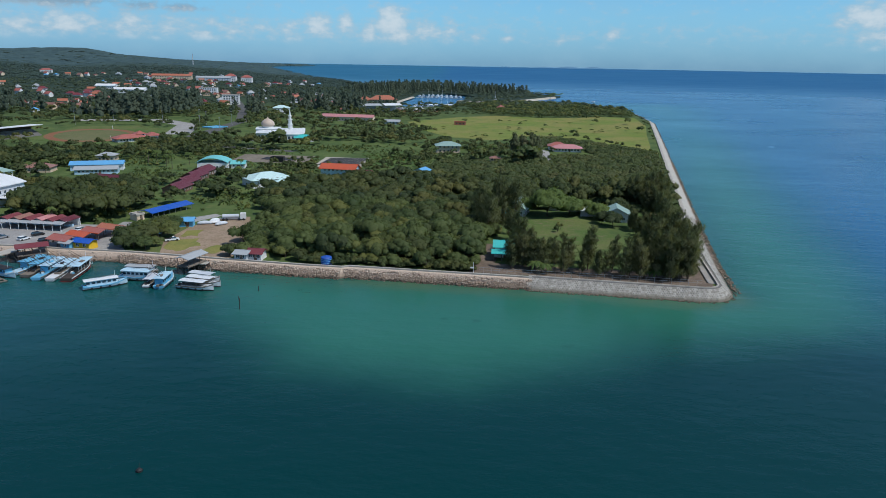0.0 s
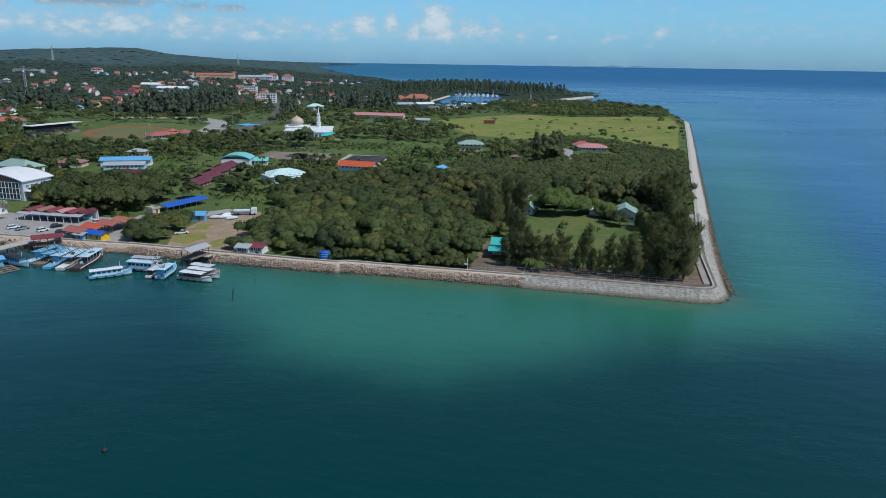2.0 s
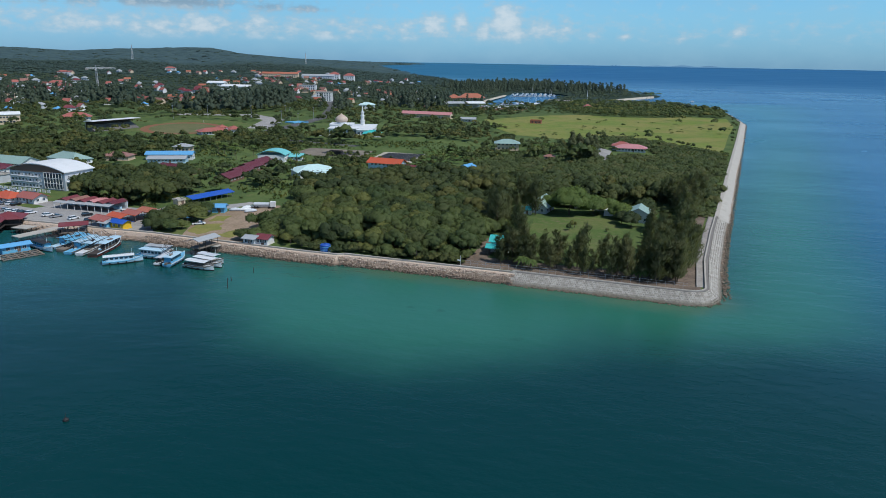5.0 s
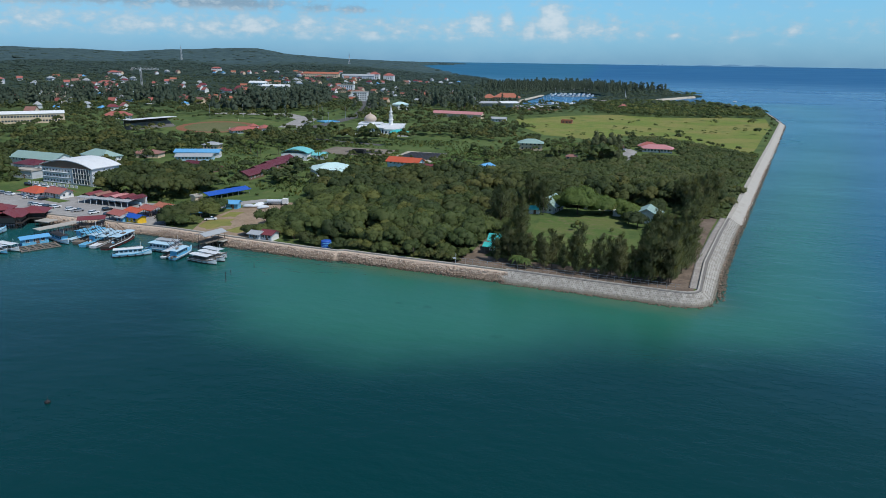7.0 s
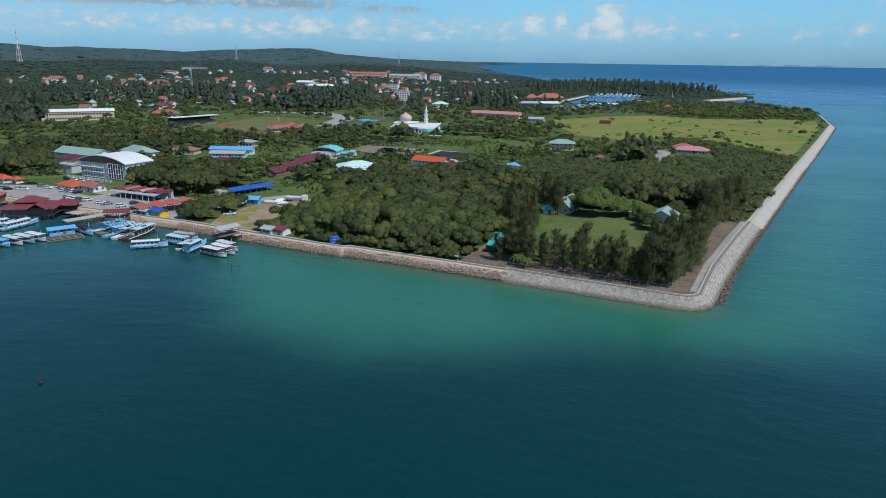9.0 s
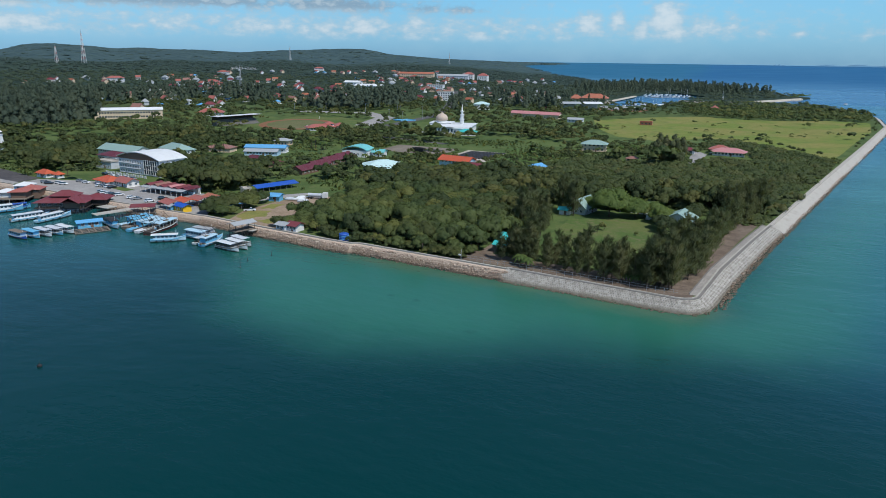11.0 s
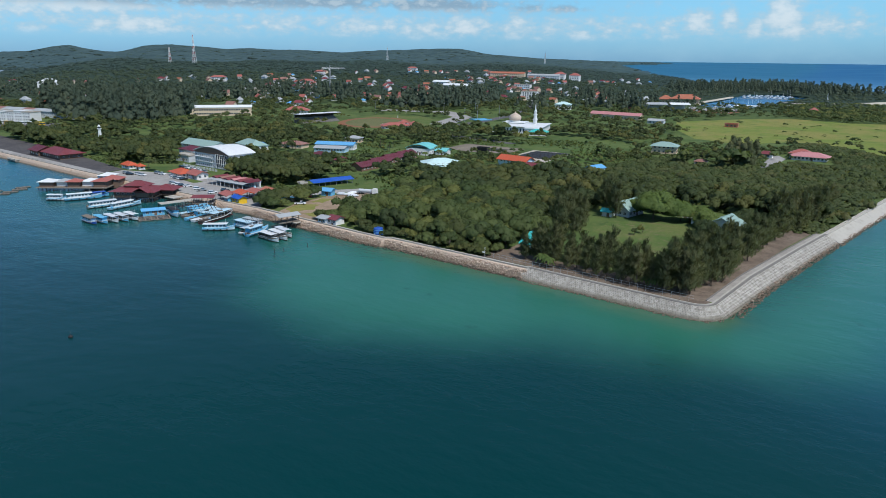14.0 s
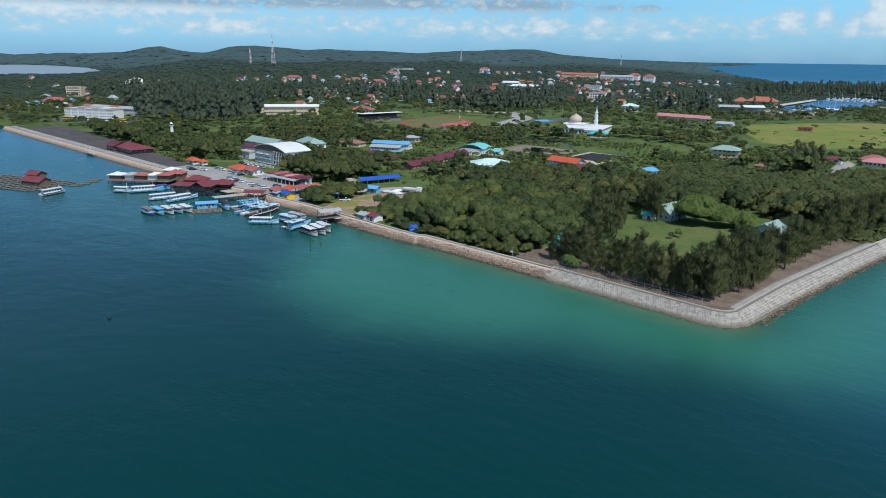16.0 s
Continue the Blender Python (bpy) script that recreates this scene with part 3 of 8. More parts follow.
def make_sea():
    radii = [0.0, 0.05] + [20.0 + 20 * i for i in range(2)] + [60.0 + 5 * i for i in range(55)]
    while radii[-1] < 4700:
        radii.append(radii[-1] * 1.04)
    radii.append(4930.0)
    na = 300
    a = np.linspace(0, 2 * np.pi, na, endpoint=False)
    R = np.array(radii[1:])[:, None]
    x, y = (60 + R * np.sin(a)).ravel(), (R * np.cos(a)).ravel()
    z = np.where(R > 2300, 45.5 * ((np.maximum(R, 2300) - 2300) / 2630) ** 1.6, 0) * np.ones(na)
    z = z.ravel()
    z = np.where(inside(COAST, x, y) & (edge_dist(COAST, x, y) > 90), -3.0, z)
    v = np.vstack([[[60, 0, 0]], np.column_stack([x, y, z])])
    i = np.arange(na)
    j = (i + 1) % na
    quads = [np.column_stack([1 + k * na + i, 1 + (k + 1) * na + i, 1 + (k + 1) * na + j, 1 + k * na + j]) for k in range(len(radii) - 2)]
    q = np.vstack(quads + [np.column_stack([np.zeros(na, int), 1 + i, 1 + j, 1 + j])[:0]])
    me = np_mesh("sea", v, q[:, ::-1], "sea")
    d = edge_dist(SHOAL, v[:, 0], v[:, 1]) * np.where(inside(SHOAL, v[:, 0], v[:, 1]), 1, -1)
    wide = 22 + 0.06 * np.maximum(v[:, 1] - 200, 0)
    shoal = sstep(d / wide, -1.3, 1.4)
    # harbour lightened: shallower bed, plus sky reflection put into the colour
    shoal = np.maximum(shoal, 0.52 * sstep(v[:, 1], 80, 200) * sstep(-v[:, 0], 0, 130))
    # how far the open-water blue with its painted sky reflection applies
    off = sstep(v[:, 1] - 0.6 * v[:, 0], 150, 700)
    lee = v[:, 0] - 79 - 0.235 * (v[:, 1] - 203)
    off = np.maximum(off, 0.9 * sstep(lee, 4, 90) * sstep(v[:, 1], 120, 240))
    swell = sstep(np.hypot(v[:, 0] - 60, v[:, 1]), 1700, 3200)
    beach = sstep(edge_dist([q for q in FRONT if q[0] > -70] + CORNER, v[:, 0], v[:, 1], False), 15, 3) * 0.75
    for key, val in (("shoal", shoal), ("offing_sky", off), ("swell", swell), ("beach", beach)):
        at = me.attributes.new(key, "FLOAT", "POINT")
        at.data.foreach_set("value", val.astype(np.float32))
    me.shade_smooth()
    tagged(new("sea", me), "dark teal sea with a turquoise shoal at the point", "sea", "", "structure")
    mb = MB()
    mb.quad(*[(x, y, 1.2) for x, y in INLET])
    solid("inlet_water", mb, "inlet", "pale sheltered inlet behind the town woods", "water", "structure")


def inlet_mat():
    m, n = material("inlet_water")
    n.out(n.mix(n.noise(position(n), 0.01), (0.20, 0.25, 0.28), (0.26, 0.31, 0.34)), 0.35, 0.0, n.bump(n.noise(position(n), 0.2), 0.3, 0.4), 0.12, 1.33)
    return m


M["inlet"] = inlet_mat()
make_sea()

# ---- sea walls ----


def offset(line, d):
    """The line moved d metres to its right-hand side (towards the sea)."""
    out = []
    for i, p in enumerate(line):
        a, b = Vector(line[max(i - 1, 0)]), Vector(line[min(i + 1, len(line) - 1)])
        t = (b - a).normalized()
        out.append((p[0] + t.y * d, p[1] - t.x * d))
    return out


def spread(line, d):
    """As offset, but the sea slope widens round the point, where the wall faces the open sea."""
    if d <= 0.5:
        return offset(line, d)
    return [tuple(Vector(p).lerp(Vector(q), 1 + 0.38 * float(sstep(p[1], 199, 216)))) for p, q in zip(line, offset(line, d))]


def ribbon(line, profile, shift=offset):
    """Extrudes a cross-section (distance to the sea side, height) along a line."""
    rings = [shift(line, d) for d, _ in profile]
    mb = MB()
    mb.loft([[(*rings[k][i], profile[k][1]) for k in range(len(profile))] for i in range(len(line))])
    return mb


def along(line, step, jitter=0.0, rng=None):
    """Points and headings every step metres along a line."""
    out, left = [], step * 0.5
    for a, b in zip(line, line[1:]):
        a, b = Vector(a), Vector(b)
        ln = (b - a).length
        t = (b - a) / ln
        while left < ln:
            out.append((a + t * left, t))
            left += step
        left -= ln
    return out


POINT_WALL = [(21.6, 204.95), (36, 202.7), (49, 200.7), (61, 198.9), (73.0, 197.1)] + CORNER + RIGHT[:3] + [(101.0, 306.5)]
LONG_WALL = [(101.0, 306.5)] + RIGHT[3:]
ROCK_WALL = [(-571, 284), (-473, 270)] + [p for p in FRONT if p[0] <= 20.9] + [(22.4, 203.9)]


def make_walls():
    sw = thing("sea_wall", Matrix(), "pale concrete block sea wall round the point", "sea wall", "", "structure")
    part("apron", ribbon(POINT_WALL, [(-0.4, 3.0), (-0.4, -1.0), (4.4, -1.0), (4.4, -0.45), (0.25, 3.0)], spread), "concrete_dark", sw)
    part("parapet", ribbon(POINT_WALL, [(-0.75, 2.4), (-0.75, 3.3), (-0.25, 3.3), (-0.25, 2.4)]), "concrete", sw, "pale concrete parapet")
    part("berm", ribbon(POINT_WALL, [(-0.25, 2.4), (-0.25, 3.12), (0.35, 3.12), (0.35, 2.4)]), "concrete_dark", sw)
    # interlocking blocks with a hollow middle, in staggered rows down the slope
    rng = random.Random(31)
    blocks = MB()
    rows = 7
    for k in range(rows):
        base = spread(POINT_WALL, 0.55 + 3.7 * (k + 0.5) / rows)
        zc = 3.02 - 3.3 * (k + 0.5) / rows
        for i, (p, t) in enumerate(along(base, 0.36)):
            if i % 2 == k % 2:
                continue
            wide = 1 + 0.38 * float(sstep(p.y, 199, 216))
            s = Vector((t.y, -t.x))
            down = Vector((s.x * 0.55 * wide, s.y * 0.55 * wide, -0.47))
            nn = Vector((s.x * 0.47, s.y * 0.47, 0.55 * wide)).normalized()
            tt = Vector((t.x, t.y, 0))
            c = Vector((p.x, p.y, zc)) + nn * (0.02 + 0.05 * rng.random())
            hw, hd = 0.335, 0.47
            o = [c + tt * hw * a + down * hd * b for a, b in ((-1, -1), (1, -1), (1, 1), (-1, 1))]
            i_ = [c + tt * hw * a * 0.42 + down * hd * b * 0.42 for a, b in ((-1, -1), (1, -1), (1, 1), (-1, 1))]
            n0 = len(blocks.v)
            blocks.v += [tuple(q) for q in o + i_] + [tuple(q - nn * 0.28) for q in o] + [tuple(q - nn * 0.16) for q in i_]
            for e in range(4):
                f = (e + 1) % 4
                blocks.f += [(n0 + e, n0 + f, n0 + 4 + f, n0 + 4 + e), (n0 + 8 + e, n0 + 8 + f, n0 + f, n0 + e), (n0 + 4 + e, n0 + 4 + f, n0 + 12 + f, n0 + 12 + e)]
    tagged(part("revetment_block", blocks, "block", sw, "pale hollow concrete blocks"), kind="stuff")

    rw = thing("sea_wall_long", Matrix(), "long straight concrete sea wall with a walkway", "sea wall", "", "structure")
    part("apron", ribbon(LONG_WALL, [(-0.4, 3.0), (-0.4, -1.0), (4.6, -1.0), (4.4, -0.1), (0.5, 2.95)], spread), "concrete", rw)
    part("parapet", ribbon(LONG_WALL, [(-0.8, 2.4), (-0.8, 3.3), (-0.3, 3.3), (-0.3, 2.4)]), "concrete", rw, "pale concrete parapet")
    bay = RIGHT[:3] + [(101.0, 306.5)]
    part("walkway", ribbon(bay, [(-2.9, 2.3), (-2.9, 2.68), (-0.8, 2.68), (-0.8, 2.3)]), "walkway", rw, "grey walkway behind the parapet")
    part("kerb", ribbon(bay, [(-3.2, 2.3), (-3.2, 3.0), (-2.9, 3.0), (-2.9, 2.3)]), "concrete_dark", rw)
    # low step along the crest of the slope
    part("crest", ribbon(LONG_WALL, [(0.1, 2.5), (0.1, 3.06), (0.9, 3.06), (0.9, 2.3)]), "concrete", rw)

    qw = thing("rock_wall", Matrix(), "rough rock embankment with a concrete kerb", "sea wall", "", "structure")
    part("kerb", ribbon(ROCK_WALL, [(-1.0, 2.3), (-1.0, 3.2), (-0.35, 3.2), (-0.35, 2.3)]), "concrete", qw, "pale concrete kerb")
    part("path", ribbon(ROCK_WALL, [(-2.6, 2.2), (-2.6, 2.72), (-1.0, 2.72), (-1.0, 2.2)]), "paving", qw)
    part("bank", ribbon(ROCK_WALL, [(-0.35, -1.0), (-0.35, 2.7), (0.3, 2.6), (3.7, -1.0)]), "rock", qw)


make_walls()

# rocks of the embankment and along the walls' toes

def ico_arrays(sub):
    bm = bmesh.new()
    bmesh.ops.create_icosphere(bm, subdivisions=sub, radius=1.0)
    bm.verts.ensure_lookup_table()
    v = np.array([v.co[:] for v in bm.verts])
    f = np.array([[x.index for x in p.verts] for p in bm.faces])
    bm.free()
    return v, f


def replicate(protos, places, rng, yaw_only=True):
    """protos: list of (verts, faces); places: x, y, z, sx, sy, sz rows. One array pair."""
    vs, fs, k = [], [], 0
    for row in places:
        v, f = protos[rng.integers(len(protos))]
        a = rng.uniform(0, 6.28)
        c, s = math.cos(a), math.sin(a)
        p = v * np.array(row[3:6])
        q = np.column_stack([p[:, 0] * c - p[:, 1] * s + row[0], p[:, 0] * s + p[:, 1] * c + row[1], p[:, 2] + row[2]])
        vs.append(q)
        fs.append(f + k)
        k += len(v)
    return np.vstack(vs), np.vstack(fs)


def forest(name, protos, places, rng, mat, label, category):
    """Many trees as one object; each carries its own leaf tone."""
    vs, fs, ns, tone, k = [], [], [], [], 0
    for row in places:
        v, f, w = protos[rng.integers(len(protos))]
        a = rng.uniform(0, 6.28)
        c, s = math.cos(a), math.sin(a)
        p = v * np.array(row[3:6])
        ns.append(np.column_stack([w[:, 0] * c - w[:, 1] * s, w[:, 0] * s + w[:, 1] * c, w[:, 2]]))
        vs.append(np.column_stack([p[:, 0] * c - p[:, 1] * s + row[0], p[:, 0] * s + p[:, 1] * c + row[1], p[:, 2] + row[2]]))
        fs.append(f + k)
        tone.append(np.full(len(v), rng.uniform(0, 1)))
        k += len(v)
    me = np_mesh(name, np.vstack(vs), np.vstack(fs), mat, np.vstack(ns))
    at = me.attributes.new("tone", "FLOAT", "POINT")
    at.data.foreach_set("value", np.concatenate(tone).astype(np.float32))
    return tagged(new(name, me), label, category, "", "stuff")


def make_rocks():
    rng = np.random.default_rng(5)
    v, f = ico_arrays(1)
    protos = []
    for i in range(8):
        w = v * (1 + rng.uniform(-0.28, 0.28, (len(v), 1)))
        w = np.sign(w) * np.abs(w) ** 0.8
        protos.append((w, f))
    rows = []
    for p, t in along(ROCK_WALL, 0.34):
        if p.x < -250 and rng.random() < 0.75:
            continue
        for k in range(9 if p.x > -115 else 2):
            u = rng.uniform(0, 1)
            d = 0.6 + 3.6 * u
            s = rng.choice((0.13, 0.16, 0.2, 0.25, 0.33)) * (1.1 if u > 0.5 else 0.9)
            rows.append((p.x + t.y * d + rng.normal() * 0.2, p.y - t.x * d, 2.5 - 2.85 * u, s, s * rng.uniform(0.7, 1.3), s * 0.55))
    a, b = replicate(protos, rows, rng)
    tagged(new("riprap", np_mesh("riprap", a, b, "rock")), "brown and pale boulders piled along the shore", "rocks", "", "stuff")
    rows = []
    for p, t in along(POINT_WALL, 0.33):
        s = rng.uniform(0.14, 0.42)
        d = (4.1 + rng.uniform(-0.5, 1.1)) * (1 + 0.34 * float(sstep(p.y, 199, 216)))
        rows.append((p.x + t.y * d, p.y - t.x * d, 0.05, s, s, s * 0.7))
    for p, t in along(RIGHT, 0.2):
        if p.y > 500 and rng.random() < 0.6:
            continue
        s = rng.uniform(0.16, 0.46)
        d = 6.3 + rng.uniform(-1.6, 1.5)
        rows.append((p.x + t.y * d, p.y - t.x * d, 0.35 - 0.28 * (d - 5.2), s, s, s * 0.7))
    a, b = replicate(protos, rows, rng)
    tagged(new("toe_rocks", np_mesh("toe_rocks", a, b, "rock")), "dark wet rocks along the foot of the sea wall", "rocks", "", "stuff")


make_rocks()

# ---- laid areas ----
AREAS = []


def area(name, poly, mat, label, category, z=0.05, clear=True):
    ob = sheet(name, poly, mat, G + z, label, category)
    if clear:
        AREAS.append(poly)
    return ob


M["rough_grass"] = ground_mat("rough_grass", (0.065, 0.115, 0.03), (0.095, 0.145, 0.04), (0.12, 0.13, 0.05))
LAWN = [(23, 250), (24, 284), (36, 291), (56, 292), (60, 262), (56, 244), (44, 236), (32, 238)]
FIELD = [(-59, 778), (-40, 690), (-10, 622), (30, 600), (60, 640), (82, 645), (107, 617), (129, 578), (149, 545), (158, 580), (178, 668), (206, 780), (222, 896), (183, 908), (140, 880), (97, 872), (46, 895), (0, 860)]
area("lawn", LAWN, "lawn", "mown green lawn among the trees", "lawn")
area("grass_field", FIELD, "field", "open field of yellowing grass", "field")
area("point_soil", [(3, 209.5), (22, 207.2), (72.8, 198.2), (75.4, 198.6), (77.2, 200.6), (81.0, 233), (90, 278), (97, 308), (88, 308), (72, 232), (66, 214), (24, 218), (4, 222)], "brown_soil", "bare brown soil under the casuarinas", "soil", 0.03, False)
for poly in ([(-103, 230), (-104, 240), (-96, 243), (-92, 234), (-97, 226)], [(-90, 226), (-86, 236), (-81, 232), (-83, 224)], [(-104, 246), (-105, 256), (-99, 257), (-98, 248)]):
    ring = [Vector(a).lerp(Vector(b), f) for a, b in zip(poly, poly[1:] + poly[:1]) for f in (0.0, 0.3, 0.65)]
    mid = sum(ring, Vector((0, 0))) / len(ring)
    area("grass_patch", [tuple(mid + (p - mid) * (0.8 + 0.35 * abs(math.sin(3.7 * k + p.x)))) for k, p in enumerate(ring)], "field", "dry grass patch on the bare yard", "grass", 0.08, False)
area("dirt_yard", [(-101, 221.5), (-107, 240), (-106, 262), (-97, 281), (-88, 282), (-83, 266), (-80, 246), (-76, 232), (-76, 219)], "dirt", "bare earth yard by the shore", "yard")
area("grass_verge", [(-112, 224), (-118, 250), (-108, 262), (-104, 240), (-100, 222)], "lawn", "rough grass verge", "grass", 0.04)
area("car_park", [(-250, 241), (-205, 234.5), (-179, 231), (-136, 226.5), (-114, 225), (-122, 236), (-118, 258), (-134, 262), (-176, 262), (-205, 268), (-230, 262), (-252, 256)], "paving", "pale concrete car park on the quay", "car park", 0.06)
area("esplanade", [(-388, 261), (-319, 251), (-286, 246), (-252, 241.5), (-254, 258), (-290, 268), (-322, 276), (-392, 292), (-480, 310), (-545, 318), (-548, 286), (-473, 274)], "slab", "dark paved esplanade along the shore", "paving", 0.06)
area("footpath", [(-571, 288), (-473, 273), (-388, 261), (-319, 251), (-286, 246), (-252, 241.5), (-252, 245), (-319, 255), (-388, 265.5), (-473, 278), (-571, 293)], "paving", "pale footpath along the shore", "path", 0.10, False)
area("sports_field", [(-345, 545), (-300, 522), (-262, 512), (-240, 560), (-250, 620), (-312, 672), (-362, 655)], "lawn", "green sports field", "field", 0.05)
area("gravel_lot", [(-150, 445), (-125, 440), (-100, 446), (-100, 476), (-150, 480)], "gravel", "grey-brown gravel lot", "lot")
area("nursery_lot", [(-92, 425), (-62, 420), (-62, 470), (-92, 474)], "sand", "pale sandy lot", "lot")
area("green_plot", [(-58, 428), (-26, 440), (-28, 492), (-72, 500), (-60, 470)], "rough_grass", "rough green grass plot", "grass", 0.05, False)
area("clearing", [(-44, 236), (-32, 235), (-29, 242), (-40, 245)], "dirt", "small bare clearing in the wood", "soil", 0.04)
area("hut_path", [(6, 209.5), (10, 209), (14, 234), (12, 246), (8, 246)], "brown_soil", "brown path to the hut", "path", 0.035)
area("drive", [(57, 470), (63, 472), (68, 530), (62, 545), (58, 543)], "paving", "pale driveway", "road")
area("east_road", [(-135, 262), (-118, 255), (-112, 262), (-100, 283), (-104, 286), (-120, 268), (-135, 268)], "paving", "short side road", "road", 0.055)


def road(name, line, width, mat, label, z=0.07):
    a, b = offset(line, width / 2), offset(line, -width / 2)
    mb = MB()
    mb.loft([[(*a[i], float(height(*a[i])) - 0.4), (*a[i], float(height(*a[i])) + z), (*b[i], float(height(*b[i])) + z), (*b[i], float(height(*b[i])) - 0.4)] for i in range(len(line))])
    solid(name, mb, mat, label, "road", "structure")
    AREAS.append(a + b[::-1])


road("avenue", [(-226, 560), (-228, 650), (-234, 746), (-274, 884), (-330, 1040), (-409, 1247)], 13, "asphalt", "grey avenue leading inland between trees")
road("cross_road", [(-120, 500), (-180, 520), (-226, 548), (-250, 570)], 8, "asphalt", "grey cross road by the mosque")
road("parade", [(-246, 600), (-270, 690), (-320, 740), (-400, 720)], 22, "paving", "pale paved apron behind the sports field")

# ---- buildings ----
FOOT = []


def claim(x, y, rot, w, d, margin=2.5):
    """Keeps trees off a footprint."""
    c, s = math.cos(radians(rot)), math.sin(radians(rot))
    FOOT.append([(x + a * c - b * s, y + a * s + b * c) for a, b in ((-w / 2 - margin, -d / 2 - margin), (w / 2 + margin, -d / 2 - margin), (w / 2 + margin, d / 2 + margin), (-w / 2 - margin, d / 2 + margin))])


SHARED = {}


def window_mesh(w, h):
    key = (round(w, 2), round(h, 2))
    if key not in SHARED:
        f, g = MB(), MB()
        t = 0.09
        for cx, cz, sx, sz in ((0, 0, w, t), (0, h - t, w, t), (-w / 2 + t / 2, t, t, h - 2 * t), (w / 2 - t / 2, t, t, h - 2 * t), (0, t, t * 0.7, h - 2 * t)):
            f.box(cx, -0.05, cz, sx, 0.1, sz)
        g.box(0, -0.02, t, w - 2 * t, 0.05, h - 2 * t)
        SHARED[key] = (f.mesh("window_frame", "white"), g.mesh("pane", "glass"))
    return SHARED[key]


def add_window(owner, x, y, z, w, h, turn=0.0):
    if owner.matrix_world.translation.y > 430:
        key = ("far", round(w, 2), round(h, 2))
        if key not in SHARED:
            SHARED[key] = MB().box(0, -0.03, 0, w, 0.14, h).mesh("window", "glass")
        a = part("window", SHARED[key], None, owner)
        a.matrix_local = pose(x, y, z, 0, 0, turn)
        return
    fr, pn = window_mesh(w, h)
    a = part("window", fr, None, owner)
    a.matrix_local = pose(x, y, z, 0, 0, turn)
    part("pane", pn, None, a, "dark window glass")


def window_row(owner, w, d, z, count, ww=1.3, wh=1.2, sides="f", span=0.88):
    """Windows along the front (f), back (b), left (l), right (r) walls."""
    for s in sides:
        run = w if s in "fb" else d
        k = count if s in "fb" else max(1, round(count * d / w))
        for i in range(k):
            u = (-0.5 + (i + 0.5) / k) * run * span
            if s == "f":
                add_window(owner, u, -d / 2, z, ww, wh)
            elif s == "b":
                add_window(owner, u, d / 2, z, ww, wh, 180)
            elif s == "l":
                add_window(owner, -w / 2, u, z, ww, wh, -90)
            else:
                add_window(owner, w / 2, u, z, ww, wh, 90)


def gable_roof(w, d, z, rise, over=0.6, thick=0.16):
    """Ridge along x; both slopes and the ridge cap are one folded sheet."""
    W, D = w / 2 + over, d / 2 + over
    lo, top = z - rise * over / (d / 2), z + rise
    ring = [(-D, lo), (0, top), (D, lo), (D, lo + thick), (0.2, top + thick), (0.17, top + thick + 0.1), (-0.17, top + thick + 0.1), (-0.2, top + thick), (-D, lo + thick)]
    return MB().loft([[(s * W, y, c) for y, c in ring] for s in (1, -1)])


def hip_roof(w, d, z, rise, over=0.7, thick=0.16, ridge=None):
    mb = MB()
    W, D = w / 2 + over, d / 2 + over
    r = max(W - D, 0.15) if ridge is None else ridge
    drop = rise * over / (d / 2)
    lo = z - drop
    e = [(-W, -D), (W, -D), (W, D), (-W, D)]
    k = len(mb.v)
    mb.v += [(x, y, lo) for x, y in e] + [(x, y, lo + thick) for x, y in e] + [(-r, 0, z + rise), (r, 0, z + rise)]
    f = [(3, 2, 1, 0)] + [(i, (i + 1) % 4, 4 + (i + 1) % 4, 4 + i) for i in range(4)]
    f += [(4, 5, 9, 8), (5, 6, 9), (6, 7, 8, 9), (7, 4, 8)]
    mb.f += [tuple(k + i for i in q) for q in f]
    mb.box(0, 0, z + rise - 0.06, 2 * r + 0.3, 0.35, 0.14)
    return mb


def barrel_roof(w, d, z, rise, over=0.5, thick=0.2, n=16, across="x"):
    """Arch across x (axis along y), or across y."""
    W, D = w / 2 + over, d / 2 + over
    if across == "y":
        W, D = D, W
    rad = (W * W + rise * rise) / (2 * rise)
    prof = []
    for t in (thick, 0.0):
        row = []
        for i in range(n + 1):
            x = -W + 2 * W * i / n
            row.append((x, z + rise - rad + math.sqrt(max(rad * rad - x * x, 0)) + t))
        prof.append(row)
    ring = prof[0] + prof[1][::-1]
    mb = MB()
    if across == "x":
        mb.loft([[(x, s * D, zz) for x, zz in ring] for s in (-1, 1)])
    else:
        mb.loft([[(s * D, x, zz) for x, zz in ring] for s in (1, -1)])
    return mb


def walls(w, d, h, gable=0.0, plinth=True):
    mb = MB()
    mb.box(0, 0, -0.8, w, d, h + 0.8)
    if gable:
        for s in (-1, 1):
            x0, x1 = sorted((s * w / 2, s * (w / 2 - 0.25)))
            mb.loft([[(x, -d / 2, h), (x, d / 2, h), (x, 0, h + gable)] for x in (x0, x1)])
    if plinth:
        mb.box(0, 0, -0.8, w + 0.16, d + 0.16, 1.15)
    return mb


